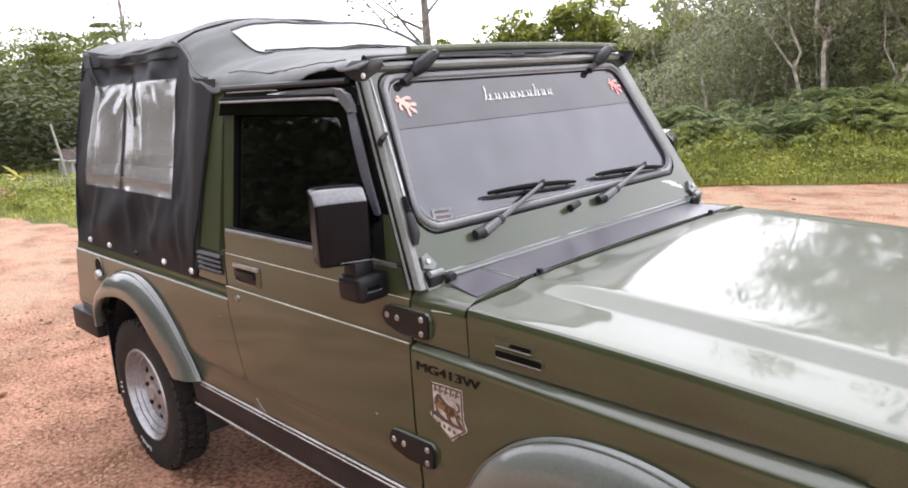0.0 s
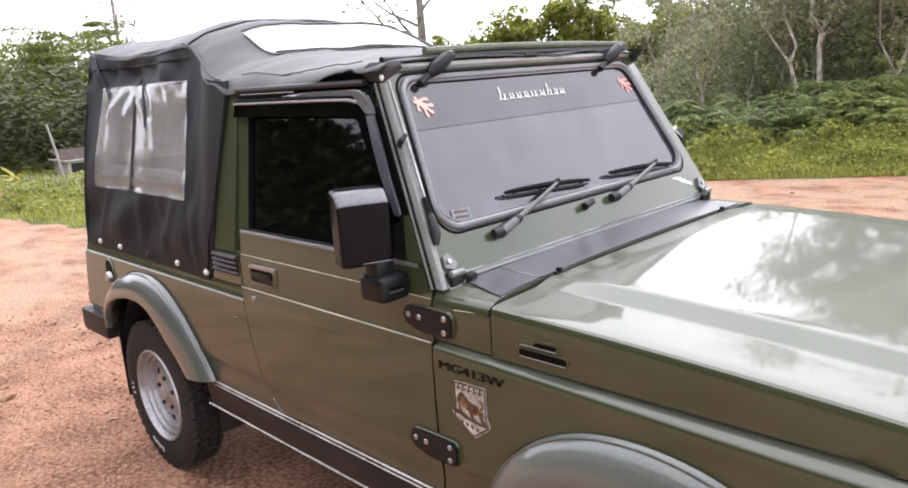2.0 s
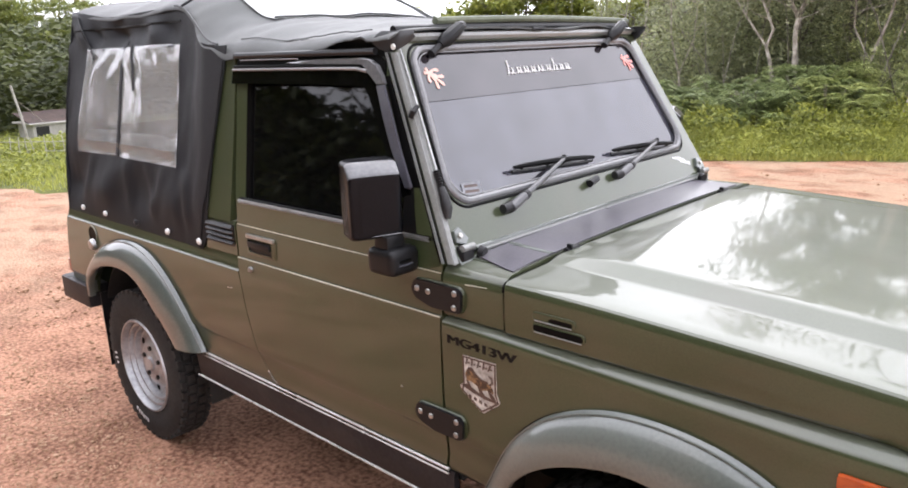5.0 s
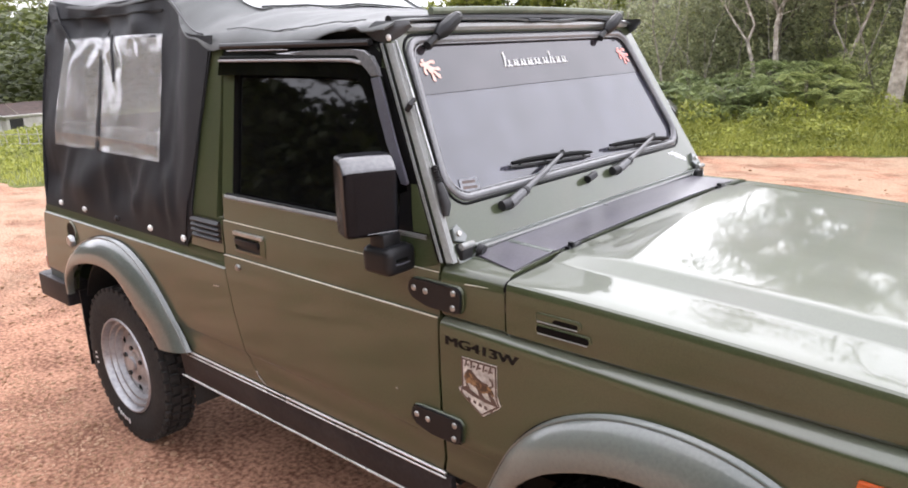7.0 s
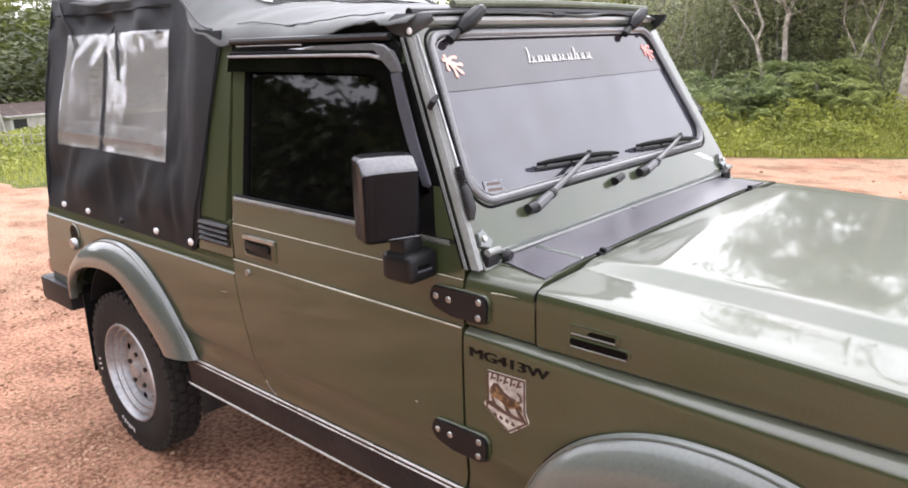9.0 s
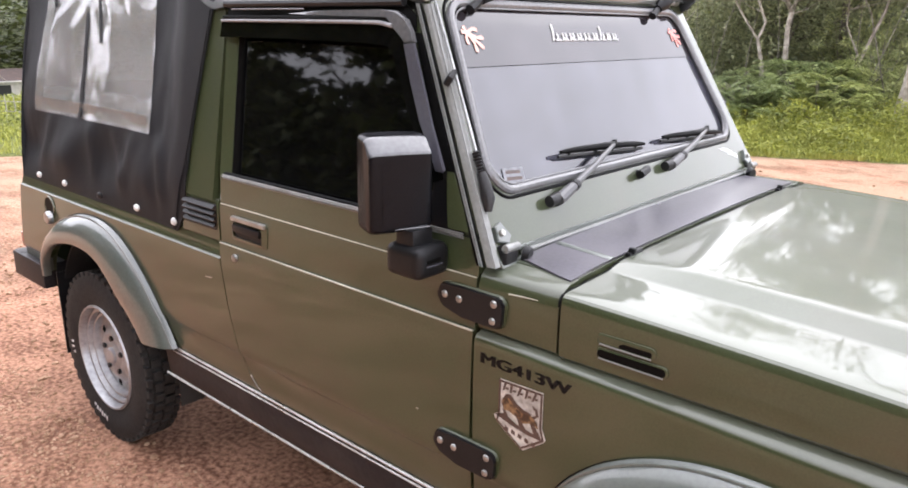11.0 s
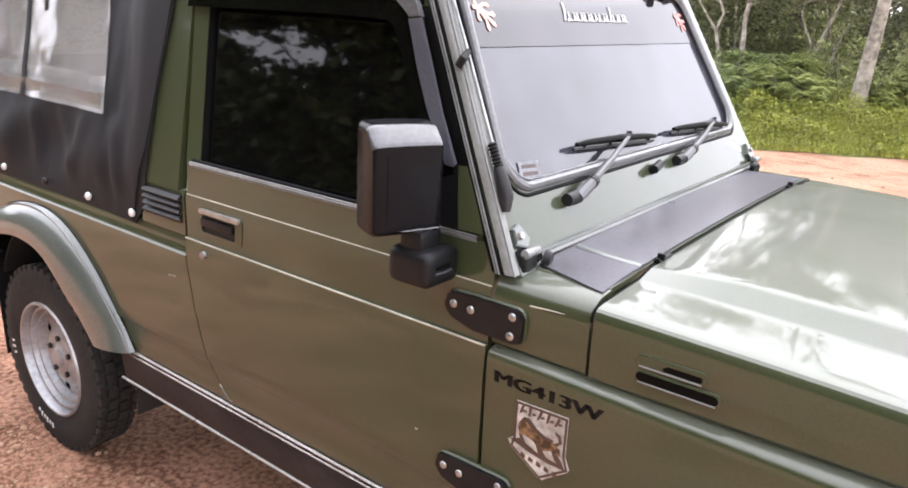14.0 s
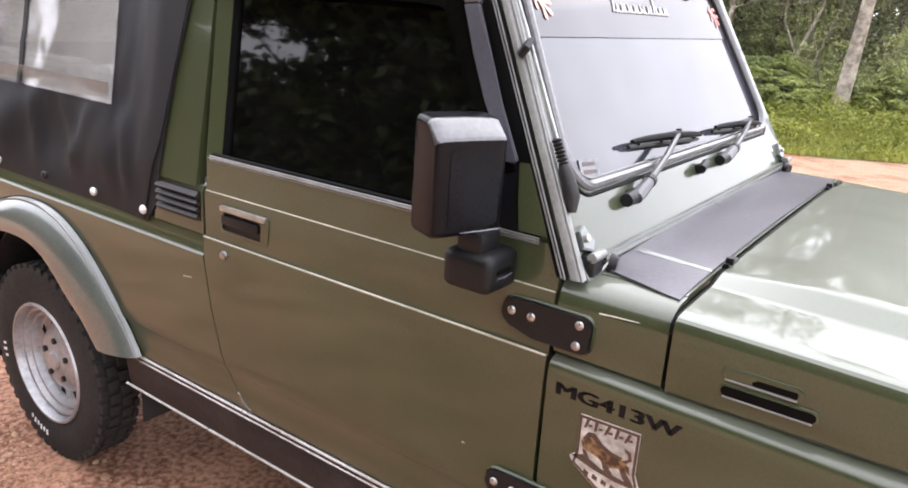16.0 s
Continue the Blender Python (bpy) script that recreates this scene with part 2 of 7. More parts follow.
TYRE = surface("tyre_rubber", (0.013, 0.013, 0.013), (0.027, 0.026, 0.025), rough=0.75, scale=70, patch=6, bump=0.12, specular=0.3, stain=(0.08, 0.055, 0.042), stain_amount=0.15, stain_scale=5)
SILVER = surface("silver_wheel_paint", (0.29, 0.29, 0.30), (0.44, 0.44, 0.45), rough=0.34, metal=0.55, scale=60, patch=4, stain=(0.18, 0.11, 0.07), stain_amount=0.35, stain_scale=6)
STEEL = surface("dull_steel", (0.30, 0.30, 0.30), (0.55, 0.55, 0.54), rough=0.3, metal=0.9, scale=80, patch=8)
TRIM = surface("bright_trim", (0.34, 0.33, 0.31), (0.50, 0.49, 0.46), rough=0.28, metal=0.6, scale=60, patch=5, stain=(0.15, 0.1, 0.06), stain_amount=0.4, stain_scale=9)
SILLBLACK = surface("sill_coating", (0.012, 0.011, 0.013), (0.024, 0.022, 0.024), rough=0.5, specular=0.3, scale=70, patch=4, stain=(0.09, 0.06, 0.045), stain_amount=0.22, stain_scale=4, bump=0.05)
COWL = surface("dull_cowl_cover", (0.060, 0.055, 0.068), (0.098, 0.091, 0.110), rough=0.30, scale=120, patch=5, bump=0.02, stain=(0.2, 0.19, 0.18), stain_amount=0.2)
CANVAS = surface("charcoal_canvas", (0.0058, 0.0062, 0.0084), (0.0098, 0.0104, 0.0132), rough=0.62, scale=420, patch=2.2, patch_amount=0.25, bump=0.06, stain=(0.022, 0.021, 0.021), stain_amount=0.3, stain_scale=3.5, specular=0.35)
REARTOP = surface("darker_canvas_roof", (0.020, 0.022, 0.023), (0.040, 0.043, 0.044), rough=0.55, scale=420, patch=2.4, patch_amount=0.3, bump=0.05, stain=(0.06, 0.058, 0.054), stain_amount=0.3, stain_scale=3, sheen=0.1)
CANVASTOP = surface("grey_canvas_roof", (0.044, 0.048, 0.047), (0.074, 0.079, 0.077), rough=0.6, scale=420, patch=2.4, patch_amount=0.3, bump=0.05, stain=(0.11, 0.105, 0.095), stain_amount=0.3, stain_scale=3, sheen=0.1)
VINYL = sheet_glass("clear_vinyl", (0.90, 0.90, 0.90), 0.018, haze=0.20, haze_colour=(0.84, 0.84, 0.83), rough=0.14, bump=0.10, bump_scale=3.0)
VINYLHEM = sheet_glass("doubled_vinyl", (0.74, 0.74, 0.73), -0.02, haze=0.20, haze_colour=(0.55, 0.55, 0.53), rough=0.2, bump=0.1, bump_scale=8.0)
# white colour stands for sky seen in and through clear vinyl
SKYLIGHT = surface("sky_white_vinyl", (0.70, 0.71, 0.72), (0.80, 0.81, 0.82), rough=0.22, scale=30, patch=3, coat=0.6, coat_rough=0.1)
# windscreen and band: milky tint paints part of the sky's reflection
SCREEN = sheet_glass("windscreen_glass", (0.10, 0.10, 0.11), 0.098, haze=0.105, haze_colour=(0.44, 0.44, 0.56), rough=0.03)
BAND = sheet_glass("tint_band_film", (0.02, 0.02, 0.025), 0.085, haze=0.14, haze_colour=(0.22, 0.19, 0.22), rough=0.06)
TINTED = sheet_glass("dark_tinted_glass", (0.012, 0.012, 0.012), 0.020, haze=0.008, haze_colour=(0.30, 0.30, 0.32), rough=0.03)
sk_n, sk_l = SKYLIGHT.node_tree.nodes, SKYLIGHT.node_tree.links
sk_through, sk_mix = sk_n.new("ShaderNodeBsdfTranslucent"), sk_n.new("ShaderNodeMixShader")
sk_through.inputs["Color"].default_value = (0.8, 0.8, 0.78, 1)
sk_mix.inputs[0].default_value = 0.45
sk_l.new(sk_n["Principled BSDF"].outputs[0], sk_mix.inputs[1])
sk_l.new(sk_through.outputs[0], sk_mix.inputs[2])
sk_l.new(sk_mix.outputs[0], sk_n["Material Output"].inputs["Surface"])
WHITE = surface("white_decal", (0.70, 0.70, 0.69), (0.80, 0.80, 0.79), rough=0.4, scale=60)
RED = surface("red_decal", (0.62, 0.17, 0.15), (0.76, 0.30, 0.26), rough=0.45, scale=60)
# red paled by the glass reflection that lies over the near decal
PALERED = surface("veiled_decal", (0.64, 0.37, 0.30), (0.74, 0.47, 0.40), rough=0.45, scale=60)
BADGEPAPER = surface("silver_decal", (0.36, 0.34, 0.31), (0.66, 0.63, 0.58), rough=0.35, scale=70, patch=26, patch_amount=0.5, stain=(0.12, 0.08, 0.06), stain_amount=0.45, stain_scale=45)
BADGEDARK = surface("dark_decal_print", (0.05, 0.03, 0.025), (0.10, 0.06, 0.045), rough=0.45, scale=90)
BADGEBROWN = surface("brown_decal_print", (0.050, 0.025, 0.014), (0.26, 0.15, 0.07), rough=0.45, scale=150, patch=60, patch_amount=0.9)
LETTERBLACK = surface("black_lettering", (0.006, 0.006, 0.006), (0.01, 0.01, 0.01), rough=0.45, scale=60, specular=0.15)
ORANGE = surface("orange_lens", (0.30, 0.042, 0.008), (0.40, 0.07, 0.012), rough=0.12, scale=60, coat=0.8)
REDLENS = surface("red_lens", (0.30, 0.02, 0.02), (0.42, 0.04, 0.03), rough=0.15, scale=60, coat=0.8)
# near-black colour carries the shade of cabin, underside and openings
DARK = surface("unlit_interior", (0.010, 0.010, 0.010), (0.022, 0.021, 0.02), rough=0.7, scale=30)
SEAT = surface("grey_seat_vinyl", (0.09, 0.09, 0.092), (0.14, 0.138, 0.135), rough=0.5, scale=60, bump=0.05)
DIRT = surface("red_dirt", (0.150, 0.068, 0.040), (0.46, 0.250, 0.165), rough=0.95, scale=46, patch=2.6, patch_amount=0.24, bump=0.7, bump_scale=44, specular=0.2, crisp=0.16)


def add_pale_sand(m):
    """Pale sand beyond the redder earth round a point beside the car, in uneven drifts."""
    n, l = m.node_tree.nodes, m.node_tree.links
    b = n["Principled BSDF"]
    old = b.inputs["Base Color"].links[0].from_socket
    tc = n.new("ShaderNodeTexCoord")
    off = n.new("ShaderNodeVectorMath")
    off.operation = "DISTANCE"
    off.inputs[1].default_value = (-0.3, -1.2, 0)
    l.new(tc.outputs["Object"], off.inputs[0])
    drift, grain = n.new("ShaderNodeTexNoise"), n.new("ShaderNodeTexNoise")
    drift.inputs["Scale"].default_value, drift.inputs["Detail"].default_value = 0.8, 6
    grain.inputs["Scale"].default_value, grain.inputs["Detail"].default_value = 55, 4
    stretch = n.new("ShaderNodeMapping")
    stretch.inputs["Scale"].default_value = (1.0, 1.35, 1.0)
    stretch.inputs["Rotation"].default_value = (0, 0, 0.5)
    l.new(tc.outputs["Object"], stretch.inputs["Vector"])
    l.new(stretch.outputs[0], drift.inputs["Vector"])
    l.new(tc.outputs["Object"], grain.inputs["Vector"])
    wave = n.new("ShaderNodeMath")
    wave.operation = "MULTIPLY_ADD"
    wave.inputs[1].default_value = 4.5
    l.new(drift.outputs["Fac"], wave.inputs[0])
    l.new(off.outputs["Value"], wave.inputs[2])
    amount = n.new("ShaderNodeMapRange")
    amount.interpolation_type = "SMOOTHSTEP"
    amount.inputs[1].default_value, amount.inputs[2].default_value, amount.inputs[4].default_value = 3.6, 6.4, 0.85
    l.new(wave.outputs[0], amount.inputs[0])
    # wheel-swept streaks and red patches break the sand up
    sweep, streak = n.new("ShaderNodeMapping"), n.new("ShaderNodeTexNoise")
    sweep.inputs["Scale"].default_value = (0.9, 1.5, 1.0)
    sweep.inputs["Rotation"].default_value = (0, 0, -0.75)
    streak.inputs["Scale"].default_value, streak.inputs["Detail"].default_value, streak.inputs["Roughness"].default_value = 1.5, 7, 0.68
    l.new(tc.outputs["Object"], sweep.inputs["Vector"])
    l.new(sweep.outputs[0], streak.inputs["Vector"])
    bare = n.new("ShaderNodeMapRange")
    bare.interpolation_type = "SMOOTHSTEP"
    bare.inputs[1].default_value, bare.inputs[2].default_value, bare.inputs[3].default_value, bare.inputs[4].default_value = 0.40, 0.56, 0.12, 1.0
    l.new(streak.outputs["Fac"], bare.inputs[0])
    held = n.new("ShaderNodeMath")
    held.operation = "MULTIPLY"
    l.new(amount.outputs[0], held.inputs[0])
    l.new(bare.outputs[0], held.inputs[1])
    sand = n.new("ShaderNodeValToRGB")
    sand.color_ramp.elements[0].position, sand.color_ramp.elements[1].position = 0.3, 0.7
    sand.color_ramp.elements[0].color, sand.color_ramp.elements[1].color = (0.25, 0.157, 0.100, 1), (0.52, 0.375, 0.262, 1)
    l.new(grain.outputs["Fac"], sand.inputs["Fac"])
    mix = n.new("ShaderNodeMix")
    mix.data_type = "RGBA"
    l.new(held.outputs[0], mix.inputs[0])
    l.new(old, mix.inputs[6])
    l.new(sand.outputs["Color"], mix.inputs[7])
    l.new(mix.outputs[2], b.inputs["Base Color"])


add_pale_sand(DIRT)
STONE = surface("dirt_stone", (0.26, 0.145, 0.085), (0.52, 0.34, 0.23), rough=0.95, scale=30, patch=6, bump=0.3, specular=0.2)
SOIL = surface("grassy_soil", (0.07, 0.085, 0.025), (0.16, 0.17, 0.055), rough=0.95, scale=18, patch=0.9, bump=0.8, bump_scale=30, specular=0.2)
GRASS = leaf_material("grass_blades", (0.15, 0.18, 0.03), (0.50, 0.50, 0.12), patch=1.6)
WEED = leaf_material("weed_leaves", (0.040, 0.066, 0.014), (0.44, 0.455, 0.080), patch=2.2)
FERN = leaf_material("fern_leaves", (0.022, 0.044, 0.020), (0.42, 0.49, 0.19), patch=1.8)
# two lighter leaf colours with the sunlight on ferns and shrubs painted in
SUNFERN = leaf_material("sunlit_fern_leaves", (0.10, 0.14, 0.040), (0.56, 0.60, 0.22), patch=1.4)
SUNLEAF = leaf_material("sunlit_shrub_leaves", (0.15, 0.18, 0.065), (0.62, 0.65, 0.30), patch=1.2)
WOODLEAF = leaf_material("grey_green_leaves", (0.052, 0.062, 0.030), (0.52, 0.54, 0.30), patch=0.8)
TREELEAF = leaf_material("tree_leaves", (0.085, 0.092, 0.048), (0.38, 0.395, 0.225))
# lit copy of the layered leaves: light on the upper tiers in its colour
TIERTOP = leaf_material("sunlit_tree_leaves", (0.025, 0.040, 0.010), (0.30, 0.33, 0.075), patch=0.6)
TIERLEAF = leaf_material("layered_tree_leaves", (0.015, 0.023, 0.010), (0.135, 0.155, 0.045), patch=0.6)
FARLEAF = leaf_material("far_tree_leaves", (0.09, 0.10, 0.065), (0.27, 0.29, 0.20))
YELLOWLEAF = leaf_material("yellow_plant_leaves", (0.30, 0.25, 0.03), (0.55, 0.50, 0.10))
BARK = surface("grey_bark", (0.10, 0.085, 0.07), (0.30, 0.27, 0.23), rough=0.9, scale=24, patch=5, bump=0.8, bump_scale=30)
PALEBARK = surface("pale_bark", (0.19, 0.165, 0.135), (0.46, 0.41, 0.35), rough=0.9, scale=14, patch=6, bump=0.5, bump_scale=40)
WOODGREY = surface("weathered_wood", (0.30, 0.28, 0.25), (0.52, 0.50, 0.46), rough=0.9, scale=40, patch=6, bump=0.3)
WALLWHITE = surface("whitewash", (0.40, 0.38, 0.36), (0.56, 0.54, 0.51), rough=0.9, scale=20, patch=2, stain=(0.3, 0.26, 0.22), stain_amount=0.5)
RUST = surface("rusty_roof", (0.030, 0.018, 0.014), (0.070, 0.042, 0.034), rough=0.9, scale=16, patch=3, bump=0.3)
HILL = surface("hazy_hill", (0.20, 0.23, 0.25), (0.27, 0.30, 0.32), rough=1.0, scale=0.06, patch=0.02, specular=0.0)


# ---- building helpers ----
def finish(bm, sharp=35.0):
    """Smooth faces with hard edges where faces meet steeply; normals outwards."""
    bmesh.ops.remove_doubles(bm, verts=bm.verts, dist=1e-5)
    bmesh.ops.recalc_face_normals(bm, faces=bm.faces)
    for f in bm.faces:
        f.smooth = True
    for e in bm.edges:
        if len(e.link_faces) == 2 and e.calc_face_angle(0) > radians(sharp):
            e.smooth = False


def part(name, bm, material, parent=None, label="", sharp=35.0):
    finish(bm, sharp)
    me = bpy.data.meshes.new(name)
    bm.to_mesh(me)
    bm.free()
    me.materials.append(material)
    ob = new(name, me)
    if parent:
        ob.parent = parent
    if label:
        ob["label"] = label
    return ob


def thing(name, place, label, category, group=""):
    ob = new(name)
    ob.location = place
    ob.empty_display_size = 0.2
    return tagged(ob, label, category, group)


def shell(grid, back, skip=None, bm=None):
    """A sheet with thickness from a grid of points: the front, a back moved by back, and a rim. skip(i, j): no face there."""
    bm = bm or bmesh.new()
    n, m = len(grid), len(grid[0])
    fn = back if callable(back) else (lambda p: Vector(p) + Vector(back))
    a = [[bm.verts.new(p) for p in row] for row in grid]
    b = [[bm.verts.new(fn(Vector(p))) for p in row] for row in grid]

    def there(i, j):
        return 0 <= i < n - 1 and 0 <= j < m - 1 and not (skip and skip(i, j))

    for i in range(n - 1):
        for j in range(m - 1):
            if not there(i, j):
                continue
            bm.faces.new((a[i][j], a[i + 1][j], a[i + 1][j + 1], a[i][j + 1]))
            bm.faces.new((b[i][j], b[i][j + 1], b[i + 1][j + 1], b[i + 1][j]))
            for di, dj, p, q in ((-1, 0, (i, j), (i, j + 1)), (1, 0, (i + 1, j), (i + 1, j + 1)),
                                 (0, -1, (i, j), (i + 1, j)), (0, 1, (i, j + 1), (i + 1, j + 1))):
                if not there(i + di, j + dj):
                    bm.faces.new((a[p[0]][p[1]], a[q[0]][q[1]], b[q[0]][q[1]], b[p[0]][p[1]]))
    return bm


def box(lo, hi, bevel=0.0, segments=2, bm=None, m=None):
    bm = bm or bmesh.new()
    c = [(l + h) / 2 for l, h in zip(lo, hi)]
    s = [h - l for l, h in zip(lo, hi)]
    made = bmesh.ops.create_cube(bm, size=1, matrix=(m or Matrix()) @ Matrix.Translation(c) @ Matrix.Diagonal((*s, 1)))
    if bevel:
        edges = {e for v in made["verts"] for e in v.link_edges}
        bmesh.ops.bevel(bm, geom=list(edges), offset=bevel, segments=segments, affect="EDGES", profile=0.6)
    return bm


def slab(loop, back, bm=None, bevel=0.0):
    """A flat piece from an outline, made thick by the vector back."""
    bm = bm or bmesh.new()
    a = [bm.verts.new(p) for p in loop]
    b = [bm.verts.new(Vector(p) + Vector(back)) for p in loop]
    bm.faces.new(a)
    bm.faces.new(list(reversed(b)))
    for i in range(len(a)):
        k = (i + 1) % len(a)
        bm.faces.new((a[i], b[i], b[k], a[k]))
    if bevel:
        edges = [e for e in bm.edges if (e.verts[0] in a and e.verts[1] in a)]
        bmesh.ops.bevel(bm, geom=edges, offset=bevel, segments=2, affect="EDGES")
    return bm


def ring(outer, inner, back, bm=None):
    """A flat frame between two outlines with as many points each, made thick by back."""
    bm = bm or bmesh.new()
    n = len(outer)
    ao, ai = [bm.verts.new(p) for p in outer], [bm.verts.new(p) for p in inner]
    bo, bi = [bm.verts.new(Vector(p) + Vector(back)) for p in outer], [bm.verts.new(Vector(p) + Vector(back)) for p in inner]
    for i in range(n):
        k = (i + 1) % n
        bm.faces.new((ao[i], ao[k], ai[k], ai[i]))
        bm.faces.new((bo[k], bo[i], bi[i], bi[k]))
        bm.faces.new((ao[k], ao[i], bo[i], bo[k]))
        bm.faces.new((ai[i], ai[k], bi[k], bi[i]))
    return bm


def tube(points, radius, closed=False, sides=8, bm=None, flat=1.0):
    """A round bar along points; radius a number or one per point."""
    bm = bm or bmesh.new()
    pts = [Vector(p) for p in points]
    n = len(pts)
    rads = [radius] * n if isinstance(radius, (int, float)) else list(radius)
    loops, side = [], None
    for i, p in enumerate(pts):
        if closed:
            d = pts[(i + 1) % n] - pts[i - 1]
        else:
            d = pts[min(i + 1, n - 1)] - pts[max(i - 1, 0)]
        d.normalize()
        if side is None:
            side = d.orthogonal().normalized()
        side = (side - d * side.dot(d))
        side = side.normalized() if side.length > 1e-6 else d.orthogonal().normalized()
        other = d.cross(side)
        loops.append([bm.verts.new(p + (side * math.cos(a) + other * math.sin(a) * flat) * rads[i]) for a in (2 * math.pi * k / sides for k in range(sides))])
    for i in range(n if closed else n - 1):
        p, q = loops[i], loops[(i + 1) % n]
        shift = 0
        if closed and i == n - 1:
            shift = min(range(sides), key=lambda s: (p[0].co - q[s].co).length)
        for k in range(sides):
            bm.faces.new((p[k], p[(k + 1) % sides], q[(k + 1 + shift) % sides], q[(k + shift) % sides]))
    if not closed:
        bm.faces.new(list(reversed(loops[0])))
        bm.faces.new(loops[-1])
    return bm


def lathe(profile, centre, axis_y=1.0, segments=48, bm=None, skip=None, closed=False):
    """Turns a profile of (radius, y) round an axis along y through centre."""
    bm = bm or bmesh.new()
    rows = []
    for r, y in profile:
        rows.append([bm.verts.new((centre[0] + r * math.cos(a), centre[1] + axis_y * y, centre[2] + r * math.sin(a))) for a in (2 * math.pi * k / segments for k in range(segments))])
    count = len(rows) if closed else len(rows) - 1
    for i in range(count):
        p, q = rows[i], rows[(i + 1) % len(rows)]
        for k in range(segments):
            if not (skip and skip(i, k)):
                bm.faces.new((p[k], p[(k + 1) % segments], q[(k + 1) % segments], q[k]))
    return bm


def rounded(corners, radius, steps=5):
    """A closed outline in 2D with its corners rounded."""
    out, n = [], len(corners)
    rads = [radius] * n if isinstance(radius, (int, float)) else radius
    for i in range(n):
        p, a, b = Vector(corners[i]), Vector(corners[i - 1]), Vector(corners[(i + 1) % n])
        u, v = (a - p).normalized(), (b - p).normalized()
        half = math.acos(max(-1, min(1, u.dot(v)))) / 2
        d = rads[i] / math.tan(half)
        c = p + (u + v).normalized() * (rads[i] / math.sin(half))
        s, e = p + u * d - c, p + v * d - c
        for k in range(steps + 1):
            w = s.lerp(e, k / steps).normalized() * rads[i]
            out.append(tuple(c + w))
    return out


def curve_at(knots, x):
    """A smooth value between knots (x, value)."""
    if x <= knots[0][0]:
        return knots[0][1]
    for (xa, va), (xb, vb) in zip(knots, knots[1:]):
        if x <= xb:
            s = (x - xa) / (xb - xa)
            s = s * s * (3 - 2 * s)
            return va + (vb - va) * s
    return knots[-1][1]


def line_at(knots, x):
    return float(np.interp(x, [k[0] for k in knots], [k[1] for k in knots]))


# ---- the car ----
REAR_AXLE, FRONT_AXLE, WHEEL_Z = 0.0, 2.375, 0.345
car = thing("off_road_car", (1.2, 0, 0), "dusty olive green soft-top off-road car parked on dirt", "car")
CAR_AT = Matrix.Translation((-1.2, 0, 0))


def car_part(name, bm, material, parent=None, label="", sharp=35.0):
    """A part of the car, given in world places."""
    bm.transform(CAR_AT)
    return part(name, bm, material, parent or car, label, sharp)


def side_y(z):
    """How far out the body's side stands at a height."""
    return line_at([(0.44, 0.700), (0.545, 0.720), (0.560, 0.729), (0.652, 0.7345), (0.662, 0.740), (0.80, 0.743), (0.92, 0.7415), (0.975, 0.7395), (0.990, 0.7382),
                    (0.9922, 0.7316), (1.02, 0.7308), (1.09, 0.7298), (1.105, 0.7285), (1.107, 0.7240), (1.15, 0.7205), (1.185, 0.7185)], z)


SIDE_ROWS = (0.545, 0.560, 0.60, 0.652, 0.657, 0.662, 0.70, 0.75, 0.80, 0.86, 0.92, 0.96, 0.975, 0.984, 0.990, 0.9922, 1.02, 1.06, 1.09, 1.105, 1.107, 1.15, 1.185)
QUARTER_ROWS = SIDE_ROWS[:11] + (0.940, 0.944, 0.948, 0.965, 0.9925)


def wing_y(z, x):
    """The front wing: a shelf under the bonnet's side that widens forward, and a soft round shoulder."""
    k = min(1.0, max(0.0, (x - 1.90) / 0.85))
    low = 0.984 - 0.018 * k
    return line_at([(0.44, 0.700), (0.545, 0.720), (0.560, 0.729), (0.652, 0.7345), (0.662, 0.740), (0.80, 0.7435), (low - 0.040, 0.7440), (low - 0.016, 0.7434), (low - 0.008, 0.7424), (low - 0.003, 0.7408), (low + 0.0005, 0.7385), (low + 0.003, 0.7355), (0.9925, 0.722 - 0.024 * k)], z)


WING_ROWS = SIDE_ROWS[:10] + (0.90, 0.92, 0.935, 0.945, 0.951) + tuple(0.956 + 0.0014 * k for k in range(26)) + (0.9925,)


def quarter_y(z):
    """The rear quarter: its crease lies lower and the top tucks in under the canvas."""
    return line_at([(0.44, 0.700), (0.545, 0.720), (0.560, 0.729), (0.652, 0.7345), (0.662, 0.740), (0.80, 0.743), (0.92, 0.7415), (0.940, 0.7405), (0.944, 0.7365), (0.948, 0.7335), (0.965, 0.7310), (0.9925, 0.7240)], z)


REAR_ARCH = [(-0.50, 0.545), (-0.43, 0.66), (-0.33, 0.745), (-0.20, 0.80), (-0.05, 0.828), (0.08, 0.83), (0.20, 0.805), (0.31, 0.735), (0.42, 0.62), (0.50, 0.545)]
FRONT_ARCH = [(2.02, 0.545), (2.06, 0.62), (2.12, 0.70), (2.20, 0.765), (2.32, 0.815), (2.45, 0.832), (2.58, 0.81), (2.69, 0.74), (2.80, 0.62), (2.88, 0.545)]


